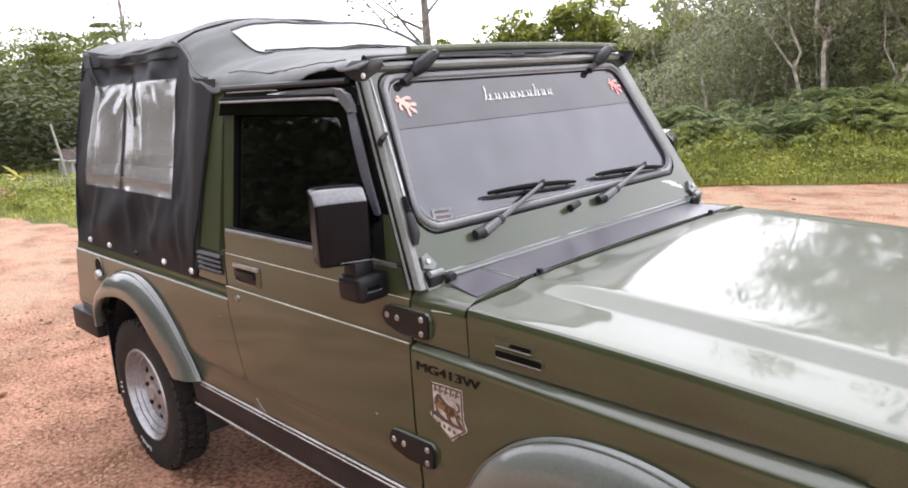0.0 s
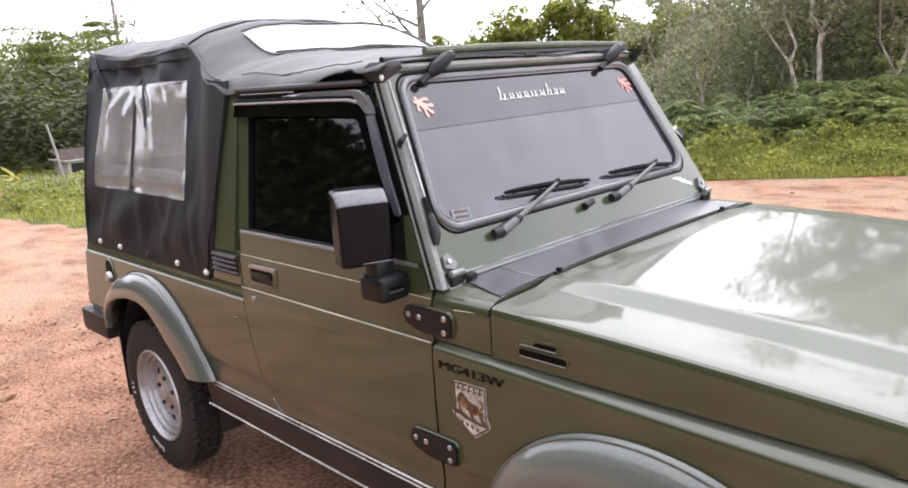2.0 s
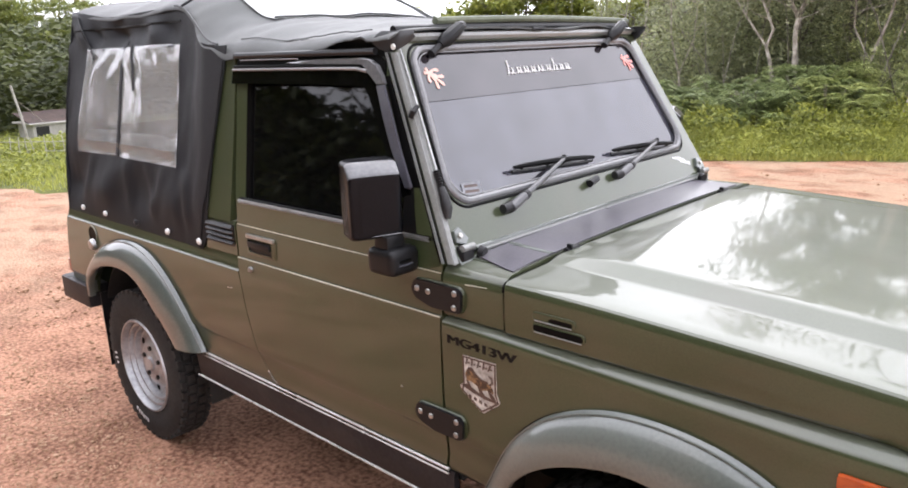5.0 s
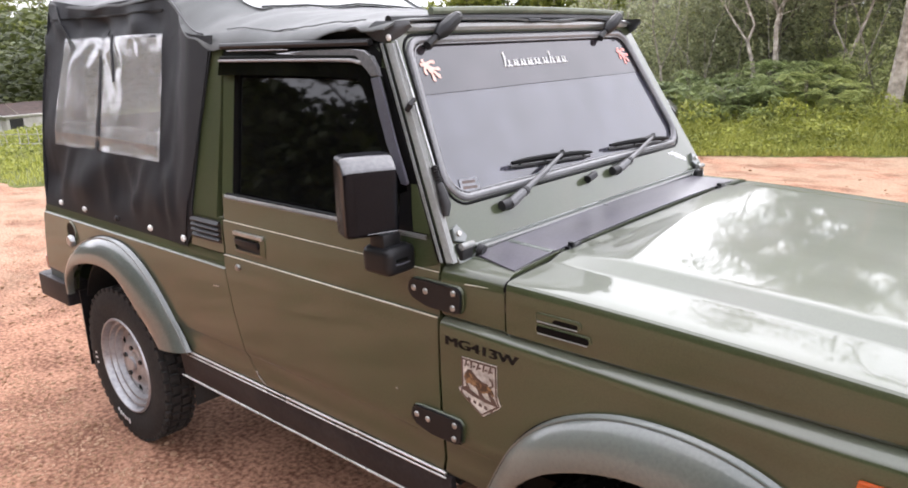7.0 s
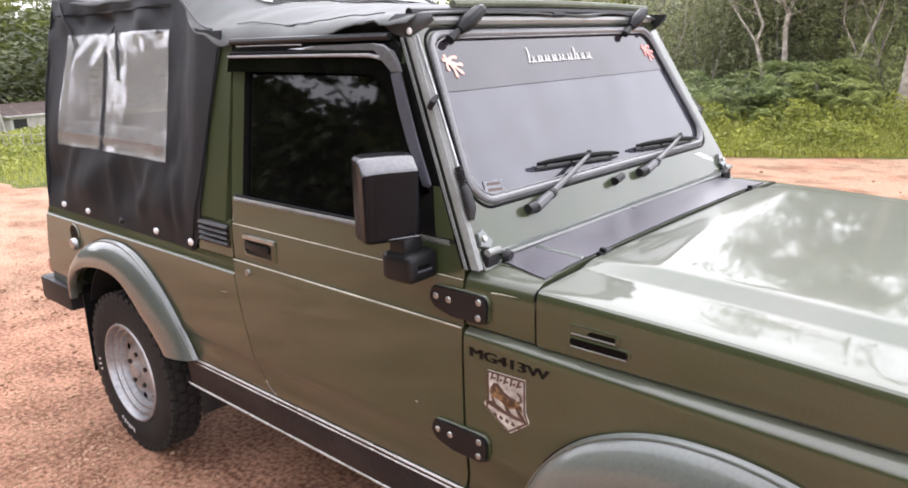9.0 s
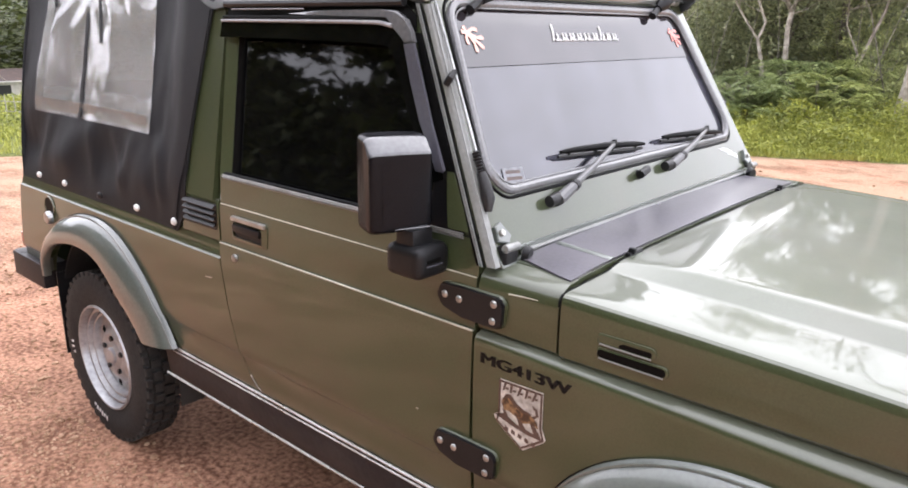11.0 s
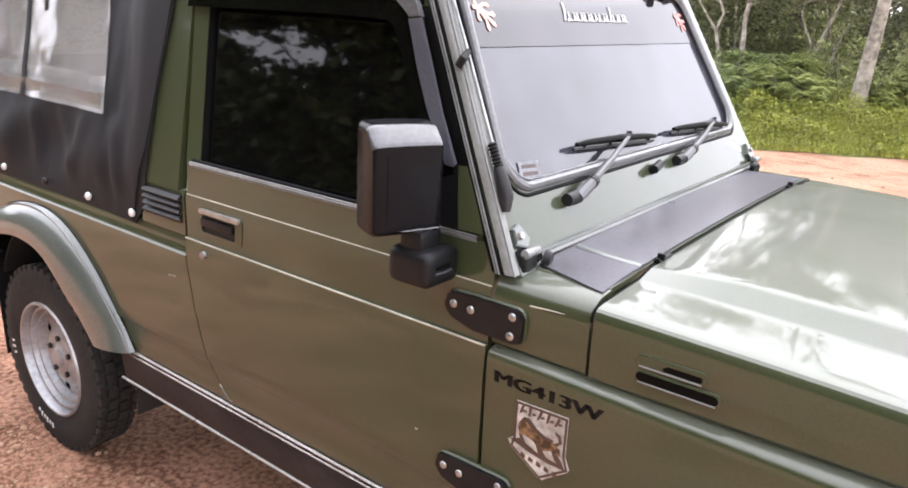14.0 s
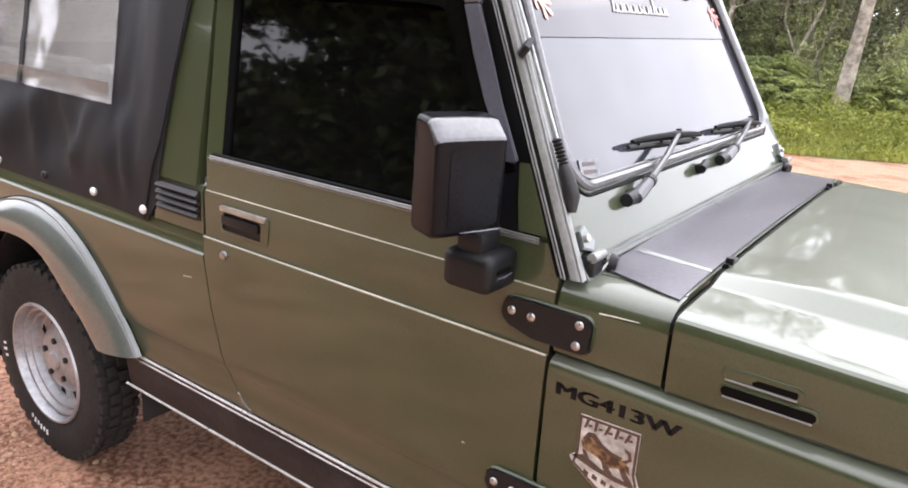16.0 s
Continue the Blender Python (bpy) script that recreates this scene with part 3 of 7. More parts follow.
def side_panel(s, x0, x1, top=1.185, low=None, columns=24, x0_at=None, x1_at=None, rows=SIDE_ROWS, inset=0.0, profile=side_y):
    """A stretch of the body's side between two edges, cut below by low(x)."""
    zs = [z for z in rows if z <= top + 1e-6]
    grid = []
    for i in range(columns + 1):
        u = i / columns
        row = []
        for z in zs:
            a = x0_at(z) if x0_at else x0
            b = x1_at(z) if x1_at else x1
            x = a + (b - a) * u
            zz = max(z, low(x)) if low else z
            out = profile(zz, x) if profile is wing_y else profile(zz)
            row.append((x, s * (out - inset), zz))
        grid.append(row)
    return shell(grid, (0, -s * 0.025, 0))


DOOR_REAR = [(0.545, 1.06), (0.575, 1.015), (0.62, 0.972), (0.68, 0.945), (0.80, 0.912), (0.94, 0.884), (1.19, 0.881)]
GAP = 0.0045


def door_rear(z):
    return line_at(DOOR_REAR, z)


def door_front(z):
    return 1.850 - (0.02 * max(0.0, (0.60 - z) / 0.06) ** 2)


def upper_y(z):
    """The leaning-in upper side, at the door's window."""
    return 0.721 - (z - 1.18) * 0.17


def on_upper(x, z, s, out=0.0):
    return (x, s * (upper_y(z) + out), z)


def flare(s, knots_out, knots_in, name, paint, label):
    """A wheel-arch flare: a rounded lip from the body's side outwards and back in to the arch."""
    n = 40
    grid = []
    for i in range(n + 1):
        u = i / n
        po = Vector((line_at([(k, p[0]) for k, p in knots_out], u), line_at([(k, p[1]) for k, p in knots_out], u)))
        pi = Vector((line_at([(k, p[0]) for k, p in knots_in], u), line_at([(k, p[1]) for k, p in knots_in], u)))
        row = []
        for t, out in ((0.0, -0.004), (0.06, 0.016), (0.2, 0.034), (0.4, 0.047), (0.62, 0.055), (0.84, 0.058), (0.97, 0.055), (1.0, 0.046), (0.97, 0.030)):
            p = po.lerp(pi, t)
            row.append((p.x, s * (side_y(max(0.6, min(p.y, 0.98))) + out), p.y))
        grid.append(row)
    # smooth along the arch
    for _ in range(3):
        sm = [r[:] for r in grid]
        for i in range(1, n):
            sm[i] = [tuple(a * 0.25 + b * 0.5 + c * 0.25 for a, b, c in zip(p, q, r)) for p, q, r in zip(grid[i - 1], grid[i], grid[i + 1])]
        grid = sm
    lip = car_part(name, shell(grid, lambda p: p + Vector((0, -s * 0.004, 0)) + Vector((0, 0, -0.003))), paint, None, label)
    car_part("flare_bead", tube([(r[1][0], r[1][1] + s * 0.001, r[1][2]) for r in grid], 0.0032, sides=6), paint, lip)
    car_part("flare_seam", tube([(r[0][0], r[0][1] + s * 0.0035, r[0][2]) for r in grid], 0.0022, sides=5), SEALBLACK, lip)
    return lip


def arch_knots(dx, points):
    n = len(points) - 1
    return [(i / n, (x + dx, z)) for i, (x, z) in enumerate(points)]


FLARE_OUT = [(-0.445, 0.60), (-0.42, 0.70), (-0.34, 0.80), (-0.21, 0.875), (-0.05, 0.918), (0.09, 0.925), (0.21, 0.902), (0.32, 0.845), (0.42, 0.76), (0.50, 0.66), (0.565, 0.555)]
FLARE_IN = [(-0.385, 0.60), (-0.37, 0.66), (-0.31, 0.73), (-0.20, 0.780), (-0.06, 0.806), (0.07, 0.806), (0.165, 0.780), (0.245, 0.715), (0.31, 0.65), (0.36, 0.60), (0.41, 0.548)]

FRONT_OUT = [(1.985, 0.555), (2.030, 0.645), (2.085, 0.745), (2.170, 0.825), (2.270, 0.877), (2.370, 0.905), (2.487, 0.911), (2.600, 0.897), (2.700, 0.862), (2.800, 0.790), (2.880, 0.680), (2.930, 0.560)]
FRONT_IN = [(2.060, 0.555), (2.100, 0.635), (2.150, 0.685), (2.205, 0.724), (2.290, 0.761), (2.385, 0.786), (2.470, 0.788), (2.560, 0.765), (2.640, 0.710), (2.710, 0.640), (2.740, 0.600), (2.780, 0.548)]


def hinge(s, x, z):
    loop2 = rounded([(-0.086, -0.016), (-0.02, -0.034), (0.084, -0.034), (0.088, 0.032), (-0.02, 0.032), (-0.088, 0.030)], [0.020, 0.03, 0.016, 0.018, 0.03, 0.021], 5)
    y = s * (side_y(z) + 0.014)
    h = car_part("hinge", slab([(x + a, y, z + b) for a, b in loop2], (0, -s * 0.018, 0), bevel=0.003), BLACK, None, "black door hinge")
    for a, b in ((-0.066, 0.008), (-0.026, 0.006), (0.066, 0.018), (0.063, -0.020)):
        bm = bmesh.new()
        bmesh.ops.create_uvsphere(bm, u_segments=10, v_segments=6, radius=0.0085, matrix=Matrix.Translation((x + a, y + s * 0.0005, z + b)) @ Matrix.Diagonal((1, 0.6, 1, 1)))
        car_part("bolt", bm, STEEL, h, "worn steel bolt head")
    # the pressed seat round the hinge
    car_part("hinge_seat", ring([(x + a * 1.035, s * (side_y(z) + 0.003), z + b * 1.08) for a, b in loop2], [(x + a * 1.02, s * (side_y(z) + 0.007), z + b * 1.04) for a, b in loop2], (0, -s * 0.006, 0)), PAINT, h)


def build_side(s):
    near = s < 0
    # rear quarter, rocker strip, wing
    car_part("rear_quarter_panel", side_panel(s, -0.70, 0, low=lambda x: line_at(REAR_ARCH, x) if -0.5 <= x <= 0.5 else 0.545, columns=60, top=0.9925, rows=QUARTER_ROWS, profile=quarter_y, x0_at=lambda z: -0.70 + 0.08 * max(0, z - 0.7) / 0.3, x1_at=lambda z: door_rear(z) - 0.0022), PAINT)
    wing_top = 0.9925
    car_part("front_wing", side_panel(s, 0, 3.02, low=lambda x: line_at(FRONT_ARCH, x) if 2.02 <= x <= 2.88 else 0.545, columns=60, top=wing_top, rows=WING_ROWS, profile=wing_y, x0_at=lambda z: door_front(z) + GAP), PAINT)
    # the panel behind the bonnet's side, over the wing
    grid = [[(x, s * y, z) for y, z in ((0.729, 1.002), (0.7305, 1.05), (0.730, 1.09), (0.726, 1.108), (0.715, 1.122), (0.695, 1.131), (0.66, 1.135))] for x in np.linspace(1.853, 2.048, 6)]
    cowl_side = car_part("cowl_side", shell(grid, (0, -s * 0.012, -0.012)), PAINT)
    car_part("belt_edge", tube([(x, s * 0.7300, z) for x, z in ((1.930, 1.0930), (1.965, 1.0955), (2.000, 1.0975))], [0.0016, 0.0014, 0.0006], sides=6), CREAM, cowl_side)
    flare(s, arch_knots(0, FLARE_OUT), arch_knots(0, FLARE_IN), "rear_flare", FLARE, "faded grey-green wheel-arch flare")
    flare(s, arch_knots(0, FRONT_OUT), arch_knots(0, FRONT_IN), "front_flare", FRONTFLARE, "olive-green wheel-arch flare")
    # wheel housings
    for ax in (REAR_AXLE, FRONT_AXLE):
        bm = bmesh.new()
        cx = ax + 0.03
        grid = [[(cx + 0.47 * math.cos(a), s * y, 0.37 + 0.47 * math.sin(a)) for y in (0.705, 0.36)] for a in np.linspace(-0.15, math.pi + 0.15, 20)]
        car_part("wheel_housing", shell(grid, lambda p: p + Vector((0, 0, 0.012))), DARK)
    # sill
    grid = [[(x, s * y, z) for y, z in ((0.705, 0.548), (0.722, 0.540), (0.728, 0.525), (0.720, 0.44), (0.712, 0.424), (0.69, 0.418))] for x in np.linspace(0.47, 1.86, 12)]
    sill = car_part("sill", shell(grid, (0, -s * 0.02, 0.004)), SILLBLACK, None, "dirty black coated sill")
    for z, y, r in ((0.549, 0.729, 0.0045), (0.536, 0.731, 0.003), (0.421, 0.714, 0.0045)):
        car_part("trim_strip", tube([(x, s * y, z) for x in np.linspace(0.44 if z < 0.5 else 0.53, 1.845, 8)], r, sides=6), TRIM, sill, "scuffed bright trim strip")
    # door
    door = car_part("door", side_panel(s, 0, 0, columns=30, x0_at=lambda z: door_rear(z) + 0.0022, x1_at=lambda z: door_front(z) - GAP), PAINT, None, "olive door with black tinted window")
    outer = rounded([(0.884, 1.186), (1.843, 1.186), (1.588, 1.640), (0.862, 1.640)], [0.004, 0.01, 0.05, 0.03], 6)
    inner = rounded([(0.930, 1.186), (1.775, 1.186), (1.548, 1.585), (0.912, 1.585)], [0.006, 0.01, 0.06, 0.02], 6)
    car_part("window_frame", ring([on_upper(x, z, s) for x, z in outer], [on_upper(x, z, s, -0.008) for x, z in inner], (0, -s * 0.03, 0)), PAINT, door)
    car_part("window_seal", ring([on_upper(x, z, s, -0.010) for x, z in inner],
                                 [on_upper(x + (0.012 if x < 1.2 else -0.012), z + (0.003 if z < 1.3 else -0.010), s, -0.018) for x, z in inner], (0, -s * 0.012, 0)), SEALBLACK, door, "black rubber window seal")
    car_part("window_glass", slab([on_upper(x, z, s, -0.024) for x, z in inner], (0, -s * 0.004, 0)), TINTED, door, "dark tinted window glass")
    # thin cream lines along the crease and the belt line
    car_part("crease_edge", tube([(x, s * 0.7374, 0.9912) for x in np.linspace(0.886, 1.843, 9)], 0.0021, sides=6), CREAM, door)
    car_part("belt_edge", tube([(x, s * 0.7265, 1.1062) for x in np.linspace(0.888, 1.843, 9)], 0.0015, sides=6), CREAM, door)
    # sill of the window: bright and dark strips
    for z, y, r, m in ((1.1905, 0.7205, 0.0022, PALETRIM), (1.186, 0.7225, 0.0020, PALETRIM), (1.181, 0.7205, 0.0020, PALETRIM), (1.194, 0.712, 0.005, SEALBLACK)):
        car_part("window_strip", tube([(x, s * y, z) for x in (0.90, 1.2, 1.5, 1.80)], r, sides=6), m, door)
    # rain visor over the window and down its front edge
    path = [(0.858, 1.612), (1.10, 1.613), (1.30, 1.612), (1.48, 1.609), (1.545, 1.600), (1.575, 1.578), (1.60, 1.535), (1.66, 1.425), (1.735, 1.295)]
    wide = [(0, -0.045)] * 4 + [(-0.018, -0.040), (-0.034, -0.026), (-0.038, -0.016), (-0.036, -0.014), (-0.034, -0.012)]
    grid = []
    for (x, z), (dx, dz) in zip(path, wide):
        grid.append([on_upper(x + dx * t, z + dz * t, s, 0.013 + 0.003 * t) for t in (0, 0.25, 0.5, 0.75, 1.0)])
    car_part("rain_visor", shell(grid, (0, -s * 0.003, 0)), GLOSSBLACK, door, "black acrylic rain visor")
    # leg of the visor with its sky reflection painted grey, the black seal behind it
    car_part("visor_strip", slab([on_upper(x, z, s, 0.0200) for x, z in ((1.580, 1.566), (1.612, 1.569), (1.652, 1.487), (1.691, 1.406), (1.741, 1.316), (1.734, 1.309), (1.716, 1.311), (1.657, 1.405), (1.617, 1.484))], (0, -s * 0.006, 0), bevel=0.002), GREYPLASTIC, door, "leg of the rain visor, sky reflection in its grey")
    car_part("frame_seal", slab([on_upper(x, z, s, 0.006) for x, z in ((1.600, 1.590), (1.6155, 1.590), (1.712, 1.405), (1.761, 1.312), (1.730, 1.312), (1.684, 1.405))], (0, -s * 0.004, 0)), SEALBLACK, door, "black frame seal")
    # roof gutter over the door: a black channel, thin bright lines, a pale band that widens forward; their grey paints
    # the sky's reflection
    car_part("gutter_back", slab([on_upper(x, z, s, 0.0035) for x, z in ((0.868, 1.590), (1.555, 1.590), (1.600, 1.592), (1.596, 1.626), (1.560, 1.650), (0.868, 1.650))], (0, -s * 0.003, 0)), SEALBLACK, door, "black channel under the gutter")
    band = ((1.16, 1.6290), (1.30, 1.6365), (1.50, 1.6385), (1.548, 1.6345), (1.580, 1.618), (1.600, 1.592), (1.612, 1.5705), (1.580, 1.5685), (1.566, 1.588), (1.548, 1.600), (1.530, 1.606), (1.528, 1.619), (1.515, 1.6248), (1.30, 1.6250))
    car_part("gutter_band", slab([on_upper(x, z, s, 0.020) for x, z in band], (0, -s * 0.012, 0), bevel=0.003), ELBOW, door, "roof gutter elbow, sky reflection in its grey")
    car_part("gutter_line", tube([on_upper(x, z, s, 0.020) for x, z in ((0.868, 1.6105), (1.15, 1.6110), (1.40, 1.6112), (1.50, 1.6100), (1.54, 1.6035))], [0.0042, 0.0042, 0.0045, 0.0050, 0.0050], sides=8), GUTTER, door, "gutter line, sky reflection in its grey")
    car_part("gutter_line", tube([on_upper(x, z, s, 0.016) for x, z in ((0.905, 1.6400), (1.05, 1.6405), (1.22, 1.6400))], 0.0020, sides=6), GUTTER, door)
    car_part("gutter", tube([on_upper(x, 1.6540, s, 0.010) for x in (0.865, 1.2, 1.46, 1.56)], 0.010, sides=8), BLACK, door)
    car_part("gutter", tube([on_upper(x, 1.6195, s, 0.014) for x in (0.868, 1.2, 1.48, 1.522)], [0.0052, 0.0052, 0.0052, 0.003], sides=8), SEALBLACK, door)
    # handle
    hx0, hx1 = 0.945, 1.118
    loop = rounded([(hx0, 1.012), (hx1 - 0.005, 1.012), (hx1, 1.083), (hx0 + 0.003, 1.083)], 0.010, 3)
    loop_in = rounded([(hx0 + 0.012, 1.022), (hx1 - 0.025, 1.022), (hx1 - 0.022, 1.066), (hx0 + 0.014, 1.066)], 0.008, 3)
    handle = car_part("door_handle", ring([(x, s * 0.7325, z) for x, z in loop], [(x, s * 0.7365, z) for x, z in loop_in], (0, -s * 0.012, 0)), PAINT, door)
    car_part("handle_recess", slab([(x, s * 0.7308, z) for x, z in loop_in], (0, -s * 0.001, 0)), BLACK, door, "black handle recess")
    car_part("handle_lever", box((hx0 + 0.016, min(s * 0.730, s * 0.743), 1.040), (hx1 - 0.03, max(s * 0.730, s * 0.743), 1.062), 0.004), BLACK, door, "black door lever")
    car_part("handle_trim", box((hx0 + 0.01, min(s * 0.731, s * 0.742), 1.071), (hx1 - 0.006, max(s * 0.731, s * 0.742), 1.084), 0.003), TRIM, door, "bright handle trim")
    car_part("lock", lathe([(0.0001, -0.007), (0.007, -0.007), (0.010, -0.005), (0.011, 0.002)], (0.966, s * 0.742, 0.962), -s, 16), STEEL, door, "steel door lock")
    for z in (1.050, 0.703):
        hinge(s, 1.838, z)
    # B-pillar panel and its louvre
    pillar = car_part("pillar_panel", shell([[on_upper(x, z, s, 0.0) for z in (1.110, 1.25, 1.40, 1.55, 1.66)] for x in (0.70, 0.75, 0.80, 0.855)], (0, -s * 0.025, 0)), PAINT)
    car_part("pillar_foot", shell([[(x, s * side_y(z), z) for z in (0.9925, 1.02, 1.05, 1.08, 1.10, 1.106, 1.112)] for x in (0.672, 0.72, 0.80, 0.876)], (0, -s * 0.025, 0)), PAINT)
    louvre = car_part("louvre", slab([(x, s * 0.7325, z) for x, z in rounded([(0.690, 1.022), (0.866, 1.022), (0.868, 1.100), (0.696, 1.100)], 0.006, 2)], (0, -s * 0.004, 0)), BLACK, None, "black air louvre")
    for k in range(4):
        z = 1.034 + 0.018 * k
        car_part("slat", slab([(0.695, s * 0.7335, z + 0.010), (0.866, s * 0.7335, z + 0.010), (0.866, s * 0.743, z), (0.695, s * 0.743, z)], (0, 0, -0.003)), BLACK, louvre)
    # bonnet-side vent slots, the shade inside them painted as flat black patches
    for x0, x1, z in ((2.140, 2.250, 1.062), (2.140, 2.275, 1.034)):
        loop = rounded([(x0, z - 0.008), (x1, z - 0.008), (x1, z + 0.008), (x0, z + 0.008)], 0.0075, 3)
        vent = car_part("vent_slot", ring([(x, s * 0.7348, zz) for x, zz in rounded([(x0 - 0.004, z - 0.012), (x1 + 0.004, z - 0.012), (x1 + 0.004, z + 0.011), (x0 - 0.004, z + 0.011)], 0.010, 3)], [(x, s * 0.7362, zz) for x, zz in loop], (0, -s * 0.006, 0)), PAINT)
        car_part("slot_lip", tube([(x, s * 0.7365, z - 0.0095) for x in (x0 + 0.004, (x0 + x1) / 2, x1 - 0.004)], 0.0016, sides=5), PALETRIM, vent)
        hole = loop if z < 1.05 else rounded([(x0 + 0.035, z - 0.007), (x1 - 0.004, z - 0.007), (x1 - 0.004, z + 0.003), (x0 + 0.050, z + 0.003)], 0.003, 3)
        car_part("slot_floor", slab([(x, s * 0.7352, zz) for x, zz in loop], (0, -s * 0.001, 0)), PAINT, vent)
        car_part("slot_shade", slab([(x, s * 0.7356, zz) for x, zz in hole], (0, -s * 0.001, 0)), SEALBLACK, vent, "black patch for the shade inside the slot")
    # mud flap
    flap_lo = [(-0.405, s * y, z) for y, z in ((0.60, 0.235), (0.735, 0.235), (0.735, 0.60), (0.60, 0.60))]
    car_part("mud_flap", slab(flap_lo, (0.008, 0, 0), bevel=0.002), BLACK, None, "black rubber mud flap")
    # side marker at the rear corner
    car_part("tail_lamp", box((-0.735, min(s * 0.62, s * 0.738), 0.650), (-0.695, max(s * 0.62, s * 0.738), 0.715), 0.008), REDLENS, None, "red tail lamp")
    # turn lamp ahead of the front wheel
    car_part("turn_lamp", box((2.800, min(s * 0.735, s * 0.755), 0.876), (2.93, max(s * 0.735, s * 0.755), 0.928), 0.008), ORANGE, None, "orange turn lamp")
    # mirror: a boxy housing turned a little outwards, its brow with painted sky sheen, mount, glass
    along, ahead, foot = Vector((0.366, -s * 0.931, 0)), Vector((0.931, s * 0.366, 0)), Vector((1.719, s * 0.814, 1.20))

    def on_mirror(u, f, z):
        """A place on the mirror: inboard, forward of its face, above its foot."""
        return foot + along * u + ahead * f + Vector((0, 0, z))

    prof = rounded([(0.0, 0.0), (0.0, 0.160), (-0.030, 0.191), (-0.078, 0.197), (-0.082, -0.006), (-0.020, -0.008)], [0.012, 0.013, 0.016, 0.010, 0.012, 0.014], 4)
    body, brow = bmesh.new(), bmesh.new()
    ends = ((-0.0715, 0.78), (-0.0708, 0.85), (-0.0680, 0.92), (-0.0625, 0.970), (-0.055, 0.994), (-0.046, 1.0), (0.0, 1.0), (0.050, 1.0), (0.058, 0.985), (0.063, 0.955), (0.065, 0.91))
    skin = [[on_mirror(u, -0.040 + (f + 0.040) * k, 0.094 + (z - 0.094) * (0.5 + 0.5 * k) * (1 - 0.02 * (u > 0))) for f, z in prof] for u, k in ends]
    rows = [[body.verts.new(p) for p in r] for r in skin]
    edge = [[brow.verts.new(p) for p in r] for r in skin]
    for i in range(len(skin) - 1):
        for k in range(len(prof)):
            n = (k + 1) % len(prof)
            mesh, grid = (brow, edge) if 6 <= k < 13 and i < 9 else (body, rows)
            mesh.faces.new((grid[i][k], grid[i][n], grid[i + 1][n], grid[i + 1][k]))
    body.faces.new(rows[0])
    body.faces.new(list(reversed(rows[-1])))
    for mesh in (body, brow):
        bmesh.ops.delete(mesh, geom=[v for v in mesh.verts if not v.link_faces], context="VERTS")
    mirror = car_part("mirror", body, MIRRORBLACK, None, "boxy black plastic door mirror")
    car_part("mirror_brow", brow, BROWSHEEN, mirror, "upper edge with the sky's sheen painted grey")
    car_part("mirror_lip", tube([on_mirror(u, 0.001, 0.004) for u in (-0.020, 0.02, 0.058)], [0.001, 0.0022, 0.0022], sides=6), BROWSHEEN, mirror)
    face = [on_mirror(u, 0.0015, z) for u, z in rounded([(-0.046, 0.012), (0.052, 0.012), (0.052, 0.146), (-0.046, 0.146)], 0.012, 4)]
    car_part("mirror_face", slab(face, -ahead * 0.004), MIRRORBLACK, mirror)
    car_part("mirror_glass", slab([on_mirror(u, -0.0815, z) for u, z in rounded([(-0.056, 0.010), (0.050, 0.010), (0.050, 0.182), (-0.056, 0.182)], 0.012, 4)], -ahead * 0.004), STEEL, mirror, "mirror glass")
    bmm = box((1.668, min(s * 0.722, s * 0.822), 1.098), (1.768, max(s * 0.722, s * 0.822), 1.170), 0.022, 4)
    box((1.690, min(s * 0.750, s * 0.810), 1.155), (1.742, max(s * 0.750, s * 0.810), 1.202), 0.008, 2, bm=bmm)
    car_part("mirror_mount", bmm, BLACK, mirror, "black mirror mount")
    car_part("mount_slot", box((1.7655, min(s * 0.756, s * 0.796), 1.134), (1.7705, max(s * 0.756, s * 0.796), 1.142), 0.002), SEALBLACK, mirror)
    car_part("mount_lip", tube([(1.769, s * 0.752, 1.128), (1.770, s * 0.776, 1.127), (1.769, s * 0.798, 1.128)], 0.0022, sides=6), GREYPLASTIC, mirror)
    # A-pillar: thin channel lines, then a broad pressed edge with sky reflection in its colour
    def on_pillar(dx, t, out):
        return on_upper(1.598 + dx + 0.254 * t, 1.650 - 0.485 * t, s, out - 0.006 * (1 - t))

    for k, (dx, o, r, m) in enumerate(((-0.017, -0.006, 0.0045, SEALBLACK), (-0.0105, -0.002, 0.0016, PALETRIM), (-0.0070, -0.004, 0.0020, SEALBLACK), (-0.0035, -0.001, 0.0017, PALETRIM), (0.0000, -0.003, 0.0022, SEALBLACK), (0.0245, -0.010, 0.0020, PALETRIM))):
        if near:
            car_part("pillar_strip", tube([on_pillar(dx, t, o + 0.007) for t in np.linspace(0, 1.06, 8)], r, sides=8), m)
    face = [[on_pillar(dx, t, o) for dx, o in ((0.0015, -0.012), (0.0020, -0.002), (0.0045, 0.0005), (0.012, 0.000), (0.0195, -0.003), (0.0235, -0.008))] for t in np.linspace(0, 1.06, 8)]
    if near:
        car_part("pillar_edge", shell(face, (0, -s * 0.012, 0)), SKYPALE, None, "pressed pillar edge, sky reflection in its pale olive")
    # corner cover between the window and the pillar
    car_part("corner_cover", slab([on_upper(x, z, s, 0.001) for x, z in ((1.700, 1.192), (1.772, 1.192), (1.756, 1.262), (1.742, 1.312), (1.700, 1.312))], (0, -s * 0.004, 0)), BLACK, door)
